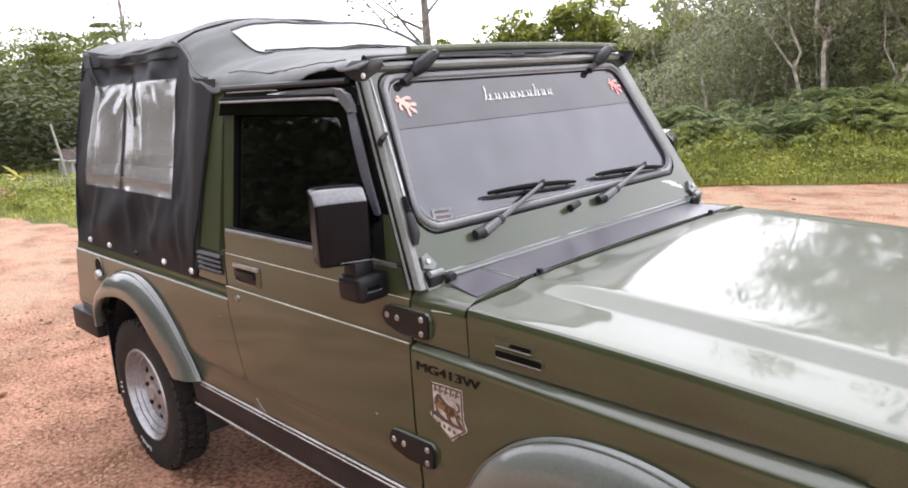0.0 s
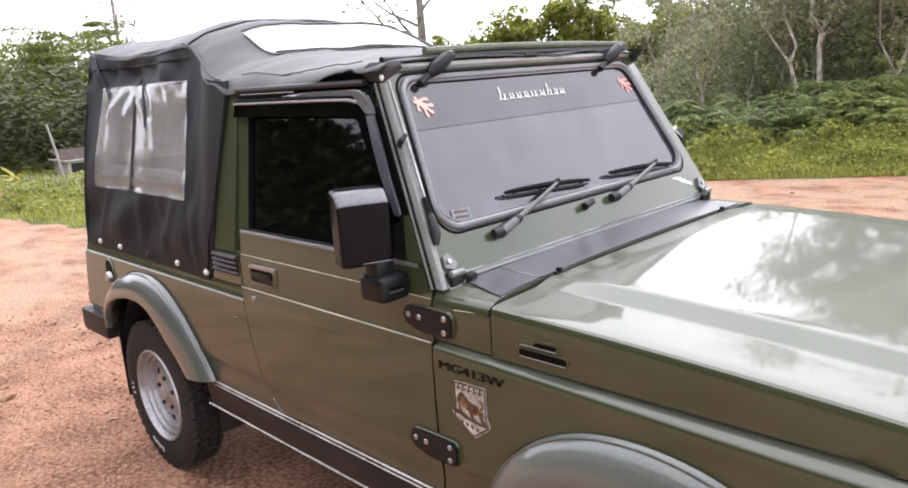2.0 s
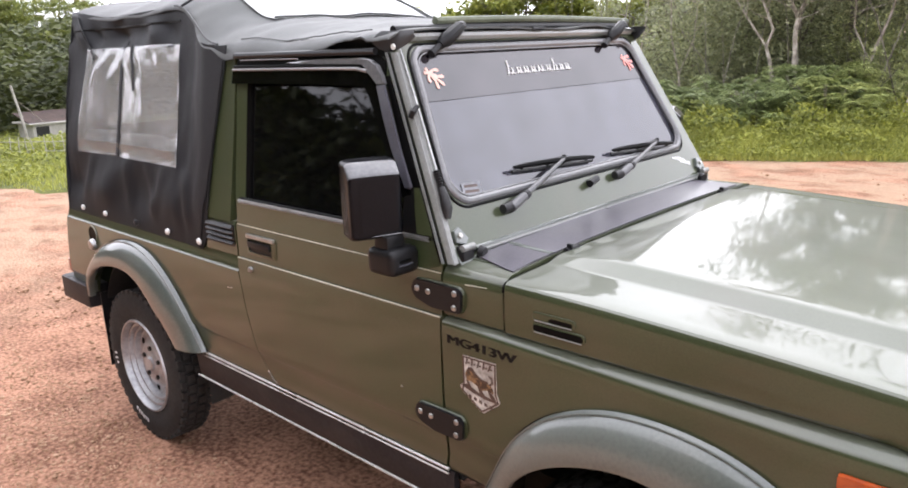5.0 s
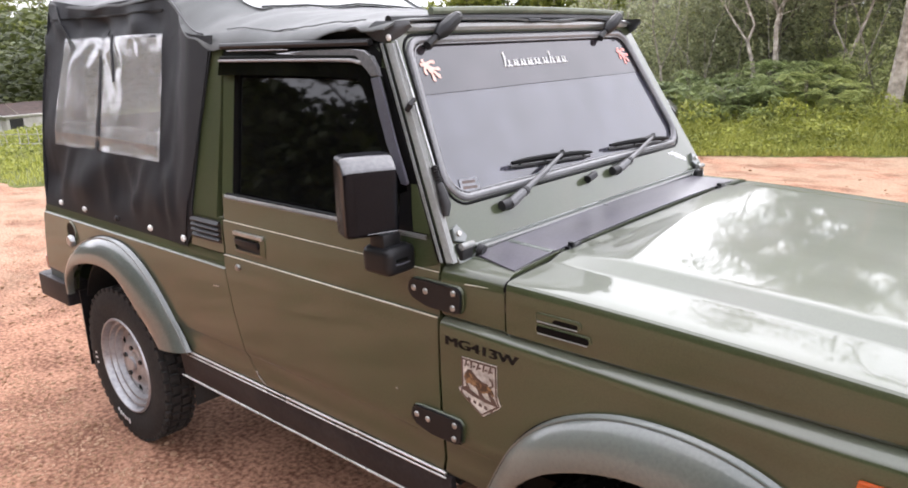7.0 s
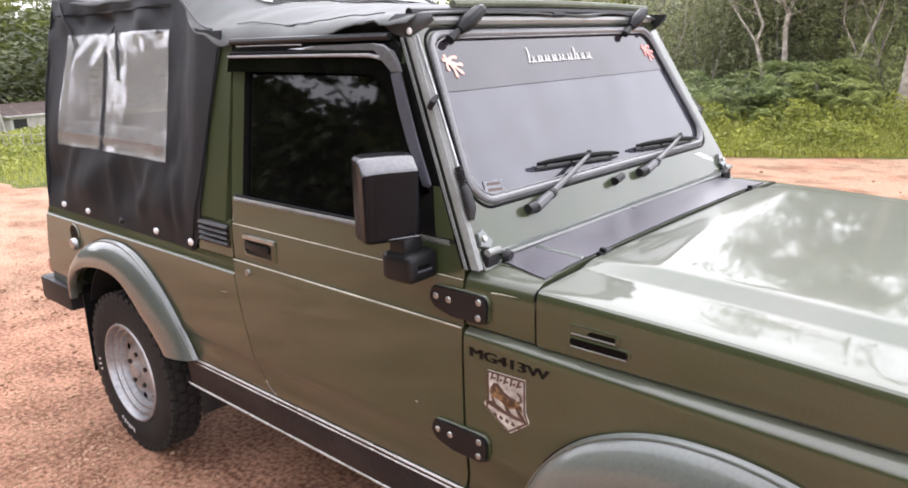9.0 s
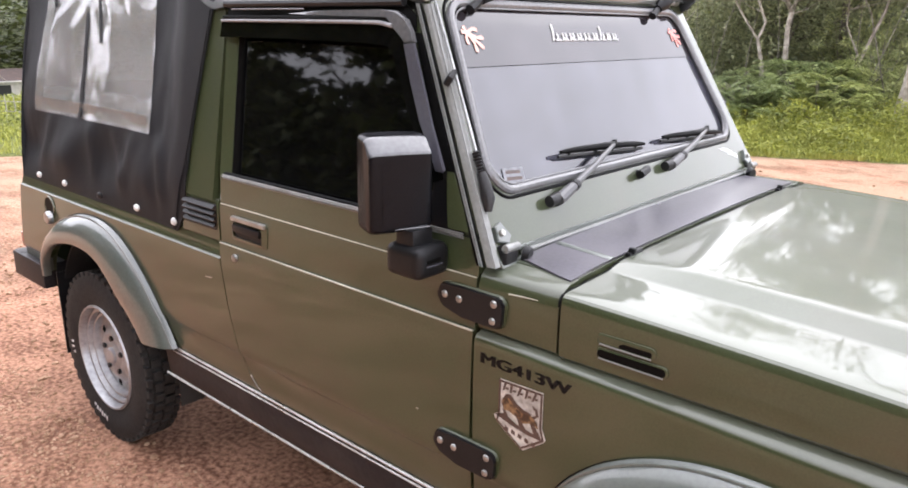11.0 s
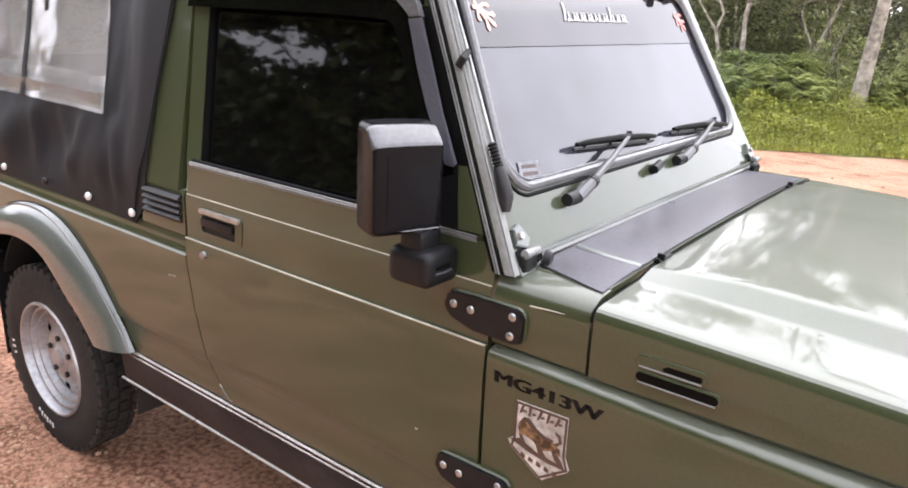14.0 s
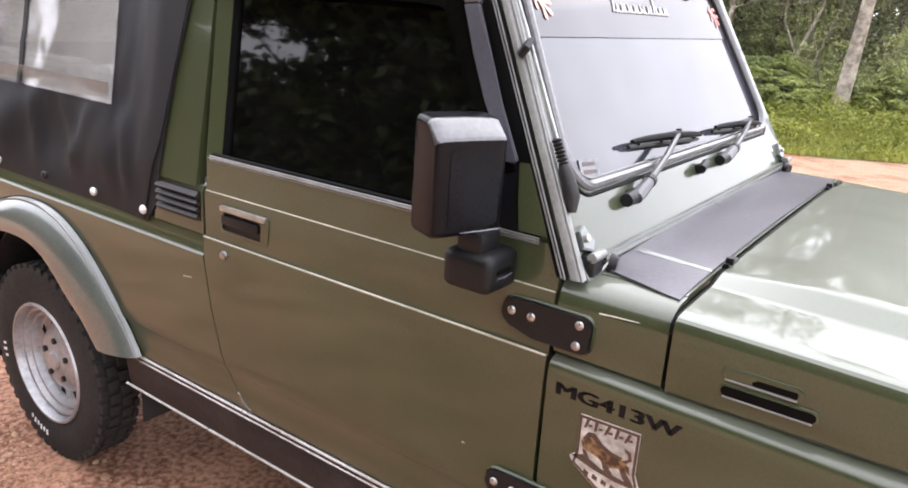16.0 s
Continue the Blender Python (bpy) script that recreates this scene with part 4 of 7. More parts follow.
    car_part("corner_plate", slab([on_upper(x, z, s, 0.0055) for x, z in ((1.758, 1.196), (1.818, 1.196), (1.800, 1.232), (1.757, 1.314), (1.737, 1.314), (1.747, 1.255))], (0, -s * 0.005, 0), bevel=0.0015), PAINT, door, "olive corner plate ahead of the window")


for side in (-1, 1):
    build_side(side)

# fuel filler on the near side, a flat black disc painted in as the recess's shade
car_part("filler_recess", lathe([(0.048, 0.006), (0.046, 0.001), (0.041, 0.001), (0.038, 0.006)], (-0.344, -0.7475, 0.888), 1.0, 24), PAINT)
car_part("filler_shade", lathe([(0.0395, 0.0), (0.0001, 0.0)], (-0.344, -0.7445, 0.888), 1.0, 24), SEALBLACK, None, "black disc for the shade in the fuel filler recess")
car_part("filler_cap", lathe([(0.0001, -0.020), (0.020, -0.020), (0.026, -0.012), (0.027, 0.003)], (-0.345, -0.744, 0.848), 1.0, 20), STEEL, None, "steel fuel filler cap")

# bonnet, with a raised middle
HOOD = [(-0.7325, 1.0), (-0.7345, 1.03), (-0.7345, 1.08), (-0.7340, 1.1020), (-0.7324, 1.1115), (-0.7290, 1.1180), (-0.7235, 1.1220), (-0.714, 1.1240), (-0.69, 1.1254), (-0.64, 1.1272), (-0.60, 1.1285), (-0.568, 1.1294),
        (-0.560, 1.1300), (-0.554, 1.1318), (-0.516, 1.1520), (-0.509, 1.1545), (-0.500, 1.1556), (-0.48, 1.1562), (-0.40, 1.1576), (-0.28, 1.1594), (-0.14, 1.161), (0.0, 1.1615)]
HOOD = HOOD + [(-y, z) for y, z in reversed(HOOD[:-1])]
REAR = 2.056


def hood_bend(y):
    """Where the ramp behind the raised middle ends in a fold."""
    return 2.200 - 0.079 * (min(0.5, max(-0.5, y)) + 0.25)


grid = []
for u in [k / 6 for k in range(7)] + [1 + k / 15 for k in range(1, 16)] + [2.4, 2.7, 3.0]:
    row = []
    for y, z in HOOD:
        bend = hood_bend(y)
        x = REAR + (bend - REAR) * u if u <= 1 else (bend + (2.96 - bend) * (u - 1) if u <= 2 else 2.96 + 0.048 * (u - 2))
        drop = (0.022 + 0.031 * (x - REAR)) * (x - REAR) * min(1.0, max(0.0, (z - 1.0) / 0.09))
        zz = z if z <= 1.131 else 1.131 + (z - 1.131) * (0.42 + 0.58 * min(1.0, u))
        nose = max(0.0, (x - 2.96) / 0.048)
        row.append((x, y * (1 - 0.020 * (x - REAR)), zz - drop - 0.05 * nose ** 2 * (z > 1.02)))
    grid.append(row)
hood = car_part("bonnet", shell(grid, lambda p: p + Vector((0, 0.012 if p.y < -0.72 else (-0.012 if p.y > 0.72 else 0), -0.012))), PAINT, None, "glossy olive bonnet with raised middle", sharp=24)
# seal line under the bonnet's rear edge, with its end stops
car_part("bonnet_seal", tube([(2.052, y, (z if z <= 1.131 else 1.131 + 0.42 * (z - 1.131)) - 0.003) for y, z in HOOD[3:-3]], 0.0032, sides=6), SEALBLACK, hood, "black bonnet seal")
for y in (-0.452, 0.462):
    car_part("bonnet_stop", tube([(2.052, y - 0.026, 1.142), (2.052, y + 0.030, 1.143)], 0.007, sides=8), BLACK, hood, "black bonnet stop")
    car_part("stop_nib", box((2.046, y - 0.016, 1.144), (2.062, y - 0.004, 1.158), 0.004), BLACK, hood)
# cowl between bonnet and windscreen, its dark cover
grid = [[(x, y, z) for y, z in [(yy, 1.1365 + 0.010 * (1 - (yy / 0.66) ** 2)) for yy in np.linspace(-0.66, 0.66, 14)]] for x in np.linspace(1.875, 2.046, 5)]
cowl = car_part("cowl", shell(grid, (0, 0, -0.012)), PAINT)


def on_cowl(x, y, out=0.0):
    return (x, y, 1.1365 + 0.010 * (1 - min(1.0, abs(y) / 0.66) ** 2) - 0.25 * max(0.0, abs(y) - 0.66) + out)


cv = [[on_cowl(x, y0 + (0.605 - y0) * k / 16, 0.005) for x, y0 in ((1.888, -0.640), (1.93, -0.655), (1.98, -0.668), (2.02, -0.678), (2.042, -0.682))] for k in range(17)]
car_part("cowl_cover", shell(cv, (0, 0, -0.003)), COWL, cowl, "dull dark grey cowl cover")
seam = [[on_cowl(x, y + d, 0.0055 + 0.003 * (abs(d) < 0.006)) for d in (-0.009, -0.004, 0.004, 0.009)] for x, y in ((1.896, -0.508), (1.94, -0.513), (1.99, -0.520), (2.044, -0.527))]
car_part("cowl_seam", shell(seam, (0, 0, -0.002)), FLARE, cowl, "pale pressed seam across the cowl")

# windscreen frame: a flat pressed panel that leans back, opening with a rubber gasket
WS_UP, WS_OUT = Vector((-0.468, 0, 0.884)), Vector((0.884, 0, 0.468))


def on_screen(y, b, out=0.0):
    """A place on the windscreen: across, up the slope from z 1.292, out of it."""
    return Vector((1.790, y, 1.292)) + WS_UP * b + WS_OUT * out


outer = rounded([(-0.706, -0.180), (0.735, -0.180), (0.618, 0.450), (-0.618, 0.450)], [0.02, 0.02, 0.05, 0.05], 8)
inner = rounded([(-0.644, -0.034), (0.636, -0.034), (0.550, 0.402), (-0.570, 0.402)], [0.062, 0.062, 0.06, 0.06], 8)
frame_part = car_part("windscreen_frame", ring([on_screen(y, b, 0.010) for y, b in outer], [on_screen(y, b, 0.012) for y, b in inner], -WS_OUT * 0.035), PAINT, None, "olive folding windscreen frame")
grow = [(y * 1.028, 0.185 + (b - 0.185) * 1.082) for y, b in inner]
car_part("gasket", tube([on_screen(y, b, 0.012) for y, b in [(y * 1.004, 0.185 + (b - 0.185) * 1.012) for y, b in inner]], 0.0108, closed=True, sides=10), GASKET, frame_part, "windscreen rubber, sky reflection lifted into its grey")
car_part("gasket_inner", tube([on_screen(y, b, 0.013) for y, b in [(y * 0.984, 0.185 + (b - 0.185) * 0.955) for y, b in inner]], 0.0024, closed=True, sides=6), GASKET, frame_part, "grey inner gasket lip")
car_part("gasket_lip", tube([on_screen(y, b, 0.011) for y, b in grow], 0.0046, closed=True, sides=6), SEALBLACK, frame_part)
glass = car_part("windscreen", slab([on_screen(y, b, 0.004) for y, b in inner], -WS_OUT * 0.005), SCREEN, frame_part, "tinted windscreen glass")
band_low = 0.252
band = [(y, b) for y, b in inner if b > band_low]
edge = 0.550 + (0.636 - 0.550) * (0.402 - band_low) / 0.436
band = [(edge - 0.004, band_low)] + band + [(-edge - 0.012, band_low)]
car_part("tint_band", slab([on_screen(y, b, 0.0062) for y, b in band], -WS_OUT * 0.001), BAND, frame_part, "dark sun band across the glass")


def decal(name, loop, material, label="", out=0.0075, parent=None, thick=0.0008):
    return car_part(name, slab([on_screen(y, b, out) for y, b in loop], -WS_OUT * thick), material, parent or frame_part, label)


# name in white script, kept as plain strokes
x = -0.200
for width, tall in ((0.036, 0.046), (0.026, 0.021), (0.027, 0.021), (0.026, 0.021), (0.036, 0.021), (0.028, 0.021), (0.027, 0.042), (0.022, 0.021), (0.026, 0.021)):
    bar = bmesh.new()
    for k in (0, 1):
        h = tall if k == 0 or tall < 0.03 else 0.021
        a = x + k * width * 0.52
        tube([on_screen(a + 0.25 * h * t + 0.004 * math.sin(3 * t), 0.312 + h * t, 0.0078) for t in (0, 0.33, 0.66, 1)], 0.0027, sides=5, bm=bar)
        tube([on_screen(a + 0.25 * h * (1 - t) + width * 0.5 * t, 0.312 + (h * 0.8 if k == 0 and tall < 0.03 else 0.004) * (1 - t), 0.0078) for t in (0, 0.5, 1)], 0.0022, sides=5, bm=bar)
    car_part("script_bar", bar, WHITE, frame_part, "white script stroke")
    x += width + 0.0095
for cy in (-0.532, 0.488):
    star = bmesh.new()
    for k, (a, ln) in enumerate(((112, 0.018), (12, 0.040), (-16, 0.052), (-44, 0.056), (-74, 0.050), (-112, 0.030), (172, 0.020))):
        d, p = Vector((math.cos(radians(a)), math.sin(radians(a)))), Vector((-math.sin(radians(a)), math.cos(radians(a))))
        bend = p * (0.005 * math.sin(k * 2.1))
        pts = [p * 0.0050, d * ln * 0.55 + p * 0.0042 + bend, d * ln * 0.88 + p * 0.0062, d * ln + p * 0.0026, d * ln - p * 0.0026, d * ln * 0.88 - p * 0.0056, d * ln * 0.55 - p * 0.0036 + bend, -p * 0.0050]
        slab([on_screen(cy + q.x, 0.334 + q.y, 0.0078 + 0.0002 * k) for q in pts], -WS_OUT * 0.0008, bm=star)
    car_part("splash_decal", star, PALERED if cy < 0 else RED, frame_part, "red splash-shaped decal, glass reflection paled into its colour")
st = decal("permit_sticker", [(-0.588, -0.020), (-0.516, -0.024), (-0.510, 0.010), (-0.581, 0.015)], STICKER, "small pale sticker", 0.0065)
for k in range(2):
    decal("print_bar", [(-0.578 + 0.003 * k, -0.014 + 0.015 * k), (-0.524, -0.018 + 0.015 * k), (-0.522, -0.011 + 0.015 * k), (-0.576 + 0.003 * k, -0.006 + 0.015 * k)], BADGEDARK, "", 0.0068)
for row, (y0, b0, count) in enumerate(((0.500, -0.068, 6), (0.560, -0.094, 4))):
    for k in range(count):
        a = y0 + 0.017 * k
        decal("print_bar", [(a, b0 - 0.006 * k), (a + 0.012, b0 - 0.006 * k - 0.004), (a + 0.013, b0 - 0.006 * k + 0.010 + 0.006 * (k == 0)), (a + 0.001, b0 - 0.006 * k + 0.014 + 0.006 * (k == 0))], WHITE, "", 0.0115)

# wipers: a stubby pivot, a jointed arm, a bow that carries the blade
for pivot, end, blade_a, blade_b in (((-0.441, -0.083), (-0.144, 0.012), (-0.374, 0.020), (0.022, -0.004)), ((0.136, -0.077), (0.416, -0.003), (0.141, 0.003), (0.540, -0.022))):
    low = on_screen(pivot[0], pivot[1], 0.0)
    wiper = car_part("wiper", tube([low + WS_OUT * 0.008, low + WS_OUT * 0.026, low + WS_OUT * 0.034], [0.017, 0.016, 0.010], sides=14), BLACK, None, "black windscreen wiper")
    car_part("wiper_cap", tube([on_screen(pivot[0] - 0.042, pivot[1] - 0.002, 0.024), on_screen(pivot[0] - 0.008, pivot[1], 0.028)], [0.0135, 0.0145], sides=12), RUBBER, wiper, "black rubber pivot cap")
    a, b = on_screen(pivot[0], pivot[1], 0.032), on_screen(end[0], end[1], 0.036)
    car_part("arm_head", tube([a - (b - a) * 0.05, a + (b - a) * 0.03, a.lerp(b, 0.20) + WS_OUT * 0.006], [0.0125, 0.0145, 0.0120], sides=10), ARMGREY, wiper, "grey weathered arm head")
    car_part("arm_joint", tube([a.lerp(b, 0.17) + WS_OUT * 0.005, a.lerp(b, 0.21) + WS_OUT * 0.006], 0.0142, sides=10), RUBBER, wiper)
    car_part("wiper_arm", tube([a.lerp(b, 0.20) + WS_OUT * 0.006, a.lerp(b, 0.55) + WS_OUT * 0.008, b], [0.0105, 0.0085, 0.0065], sides=8, flat=0.8), ARMGREY, wiper, "grey weathered wiper arm")
    bow, rub = [], []
    for t in np.linspace(0, 1, 11):
        y, up = blade_a[0] + (blade_b[0] - blade_a[0]) * t, blade_a[1] + (blade_b[1] - blade_a[1]) * t
        bow.append(on_screen(y, up + 0.001 + 0.003 * (1 - (2 * t - 1) ** 2), 0.025 + 0.005 * (1 - (2 * t - 1) ** 2)))
        rub.append(on_screen(y, up - 0.007, 0.014))
    car_part("wiper_bow", tube(bow, [0.0045, 0.0068, 0.0075, 0.0078, 0.008, 0.0095, 0.008, 0.0078, 0.0075, 0.0068, 0.0045], sides=8), SEALBLACK, wiper)
    car_part("wiper_blade", tube(rub, [0.004] + [0.0055] * 9 + [0.004], sides=6), RUBBER, wiper, "black rubber wiper blade")
    for t in (1, 4, 6, 9):
        car_part("blade_clip", tube([bow[t], rub[t]], 0.0042, sides=6), BLACK, wiper)
    car_part("wiper_hook", tube([b + WS_OUT * 0.004 + WS_UP * 0.010, b, bow[5]], [0.006, 0.009, 0.007], sides=8), BLACK, wiper)
noz = car_part("washer_nozzle", tube([on_screen(-0.041, -0.080, 0.008), on_screen(-0.041, -0.080, 0.028)], [0.014, 0.010], sides=10), BLACK, None, "black washer nozzle")
car_part("nozzle_cap", tube([on_screen(-0.060, -0.083, 0.028), on_screen(-0.014, -0.073, 0.028)], 0.011, sides=8), BLACK, noz)

# foot of the windscreen: bright edge, hinge brackets
car_part("frame_foot", tube([on_screen(y, -0.160, 0.016) for y in np.linspace(-0.640, 0.69, 8)], 0.0055, sides=6), FLARE, frame_part)
car_part("foot_seal", tube([on_screen(y, -0.186, 0.010) for y in np.linspace(-0.60, 0.66, 8)], 0.0075, sides=6), RUBBER, frame_part, "black foot seal")
for s in (-1, 1):
    p = on_screen(s * 0.672, -0.140, 0.014)
    plate = [on_screen(s * (0.672 + u), -0.140 + v, 0.022) for u, v in ((0.022, 0.006), (0.016, 0.036), (-0.006, 0.044), (-0.026, 0.010), (-0.010, -0.006))]
    br = car_part("screen_hinge", slab(plate, -WS_OUT * 0.012, bevel=0.002), FLARE, None, "dark windscreen hinge bracket")
    car_part("hinge_block", box((p.x - 0.010, p.y - 0.020, p.z - 0.042), (p.x + 0.026, p.y + 0.020, p.z - 0.004), 0.006), RUBBER, br)
    car_part("hinge_pin", tube([(p.x + 0.020, p.y - 0.020, p.z - 0.006), (p.x + 0.020, p.y + 0.024, p.z - 0.006)], 0.009, sides=12), PALETRIM, br, "pale hinge pin")
    car_part("hinge_knob", tube([(p.x + 0.026, p.y - s * 0.040, p.z - 0.026), (p.x + 0.040, p.y - s * 0.044, p.z - 0.028)], [0.019, 0.016], sides=14), BLACK, br, "black hinge knob")
    q = on_screen(s * 0.676, -0.120, 0.022)
    car_part("bolt", tube([q, q + WS_OUT * 0.006], 0.0070, sides=10), TRIM, br, "worn steel bolt head")
    lip = [on_screen(s * 0.700, -0.120, 0.012), on_screen(s * 0.704, -0.165, 0.012), on_screen(s * 0.700, -0.188, 0.013), on_screen(s * 0.660, -0.186, 0.016), on_screen(s * 0.600, -0.172, 0.017)]
    car_part("foot_lip", tube(lip, 0.0040, sides=6), FLARE, br, "pale pressed lip at the pillar's foot")

# rolled lip along the frame's foot, its highlight and the shade under it painted in
car_part("frame_lip", tube([on_screen(y, -0.168, 0.012) for y in np.linspace(-0.625, 0.665, 9)], 0.0075, sides=8), SKYPALE, frame_part, "rolled lip of the windscreen frame, highlight in its colour")
car_part("frame_shade", tube([on_screen(y, -0.183, 0.012) for y in np.linspace(-0.625, 0.670, 9)], 0.0052, sides=6), SEALBLACK, frame_part, "black bar for the shade under the windscreen frame")

# header rails and the roof clamps
header = car_part("header_rail", tube([on_screen(y, 0.440, 0.016) for y in np.linspace(-0.585, 0.595, 9)], 0.013, sides=8), SKYPALE)
car_part("header_bar", tube([on_screen(y, 0.466 + 0.006 * (1 - (y / 0.6) ** 2), 0.008) for y in np.linspace(-0.60, 0.60, 9)], 0.012, sides=8), BLACK, header, "black header bar")
car_part("header_edge", tube([on_screen(y, 0.484 + 0.012 * (1 - (y / 0.6) ** 2), 0.012) for y in np.linspace(-0.43, 0.615, 9)], 0.0115, sides=8), OLIVERAIL, header, "pale olive rail along the header")
car_part("header_catch", tube([on_screen(y, 0.447, 0.036) for y in (-0.03, 0.03)], 0.006, sides=6), BLACK, header)
for y0, s in ((-0.455, 1), (0.425, 1)):
    a, b, c = on_screen(y0 - 0.015, 0.405, 0.030), on_screen(y0 + 0.024, 0.425, 0.048), on_screen(y0 + 0.064, 0.446, 0.054)
    clamp = car_part("roof_clamp", tube([a, a.lerp(b, 0.5), b, c], [0.013, 0.021, 0.021, 0.017], sides=10), BLACK, None, "black rubber roof clamp")
    car_part("clamp_hook", tube([on_screen(y0 - 0.055, 0.383, 0.022), a], [0.012, 0.009], sides=8), BLACK, clamp)
    car_part("clamp_tip", tube([c, c + WS_UP * 0.006 + Vector((0, 0.018, 0))], [0.0165, 0.012], sides=8), BLACK, clamp)

# antenna along the near pillar
antenna = car_part("antenna", tube([on_screen(-0.677, 0.010, 0.028), on_screen(-0.681, -0.015, 0.030), on_screen(-0.686, -0.045, 0.028), on_screen(-0.690, -0.070, 0.020)], [0.010, 0.0125, 0.0145, 0.008], sides=12), RUBBER, None, "chrome rod antenna with black base")
coil = [on_screen(-0.677 + 0.0004 * k, 0.010 + 0.0034 * k, 0.028) for k in range(15)]
car_part("antenna_spring", tube(coil, [0.0098 if k % 2 else 0.0068 for k in range(15)], sides=10), BLACK, antenna)
car_part("antenna_rod", tube([on_screen(-0.671, 0.055, 0.028), on_screen(-0.644, 0.23, 0.026), on_screen(-0.618, 0.40, 0.022)], [0.0042, 0.0036, 0.0028], sides=8), STEEL, antenna, "chrome antenna rod")
car_part("antenna_clip", tube([on_screen(-0.668, 0.214, 0.012), on_screen(-0.666, 0.222, 0.026), on_screen(-0.646, 0.235, 0.030)], [0.0075, 0.0085, 0.0055], sides=12), BLACK, antenna)

# lettering and badge on the near wing
txt = bpy.data.curves.new("lettering", "FONT")
txt.body, txt.size, txt.extrude, txt.offset = "MG413W", 0.040, 0.0012, 0.0
txt_ob = new("lettering", txt)
bpy.context.view_layer.update()
letters = bpy.data.meshes.new_from_object(txt_ob.evaluated_get(bpy.context.evaluated_depsgraph_get()))
bpy.data.objects.remove(txt_ob)
wide = max(v.co.x for v in letters.vertices)
tall = max(v.co.y for v in letters.vertices)
bold = bmesh.new()
for shift in (-0.0019, 0.0, 0.0019):
    bold.from_mesh(letters)
    bold.verts.ensure_lookup_table()
    for v in bold.verts[-len(letters.vertices):]:
        v.co += Vector((shift, 0, abs(shift) * 0.2))
bold.to_mesh(letters)
bold.free()
letters.transform(CAR_AT @ Matrix.Translation((1.872, -0.7432, 0.932)) @ Matrix.Rotation(radians(90), 4, "X") @ Matrix.Diagonal((0.223 / wide, 0.0225 / tall, 1, 1)))
letters.materials.clear()
letters.materials.append(LETTERBLACK)
lettering = new("lettering", letters)
lettering.parent = car
lettering["label"] = "black model lettering"
Y = -0.7450
badge = car_part("badge", slab([(x, Y, z) for x, z in ((1.926, 0.912), (2.034, 0.916), (2.034, 0.838), (2.044, 0.815), (2.040, 0.808), (1.992, 0.772), (1.983, 0.772), (1.922, 0.812), (1.913, 0.826), (1.928, 0.838))], (0, 0.002, 0)), BADGEPAPER, None, "worn silver shield decal with brown print")
for k, (dx, lean) in enumerate(((0, 0.002), (0.019, -0.002), (0.037, 0.003), (0.056, 0.0), (0.073, 0.004))):
    car_part("print_bar", slab([(1.934 + dx + a, Y - 0.0006, 0.889 + b) for a, b in ((0, 0), (0.005, 0.001), (0.009 + lean, 0.018), (0.003 + lean, 0.019))], (0, 0.0004, 0)), BADGEDARK, badge)
    car_part("print_bar", slab([(1.938 + dx + a, Y - 0.0006, 0.889 + b) for a, b in ((0.004, 0.004), (0.012, 0.006), (0.011, 0.010), (0.004, 0.009))], (0, 0.0004, 0)), BADGEDARK, badge)


def print_shape(points, material, out=0.0006):
    car_part("print_shape", slab([(x, Y - out, z) for x, z in points], (0, 0.0003, 0)), material, badge)


# a crouching beast as plain shapes: body, back, legs, tail
print_shape(((1.932, 0.862), (1.941, 0.878), (1.954, 0.882), (1.966, 0.870), (1.984, 0.860), (2.006, 0.858), (2.022, 0.848), (2.026, 0.834), (2.004, 0.838), (1.982, 0.830), (1.968, 0.842), (1.950, 0.848), (1.940, 0.846)), BADGEBROWN)
print_shape(((1.934, 0.868), (1.944, 0.884), (1.956, 0.886), (1.972, 0.871), (1.990, 0.863), (2.010, 0.861), (2.006, 0.856), (1.986, 0.856), (1.966, 0.864), (1.952, 0.876), (1.942, 0.874)), BADGEDARK, 0.0009)
print_shape(((1.936, 0.848), (1.944, 0.846), (1.952, 0.832), (1.966, 0.828), (1.962, 0.822), (1.945, 0.826)), BADGEDARK, 0.0009)
print_shape(((1.972, 0.842), (1.984, 0.836), (1.996, 0.822), (1.990, 0.816), (1.978, 0.826)), BADGEDARK, 0.0009)
print_shape(((2.006, 0.838), (2.020, 0.834), (2.030, 0.822), (2.036, 0.812), (2.022, 0.812), (2.012, 0.826)), BADGEDARK, 0.0009)
print_shape(((2.016, 0.852), (2.026, 0.862), (2.022, 0.876), (2.010, 0.880), (2.012, 0.874), (2.018, 0.870), (2.019, 0.862), (2.010, 0.856)), BADGEDARK, 0.0009)
print_shape(((1.917, 0.829), (1.938, 0.838), (1.975, 0.824), (2.03, 0.817), (2.04, 0.810), (2.0, 0.811), (1.96, 0.817)), BADGEDARK, 0.0008)
for k in range(5):
    car_part("print_bar", slab([(1.942 + 0.017 * k + a, Y - 0.0006, 0.803 - 0.003 * k + b) for a, b in ((0, 0), (0.010, -0.003), (0.011, 0.005), (0.002, 0.009))], (0, 0.0004, 0)), BADGEDARK, badge)
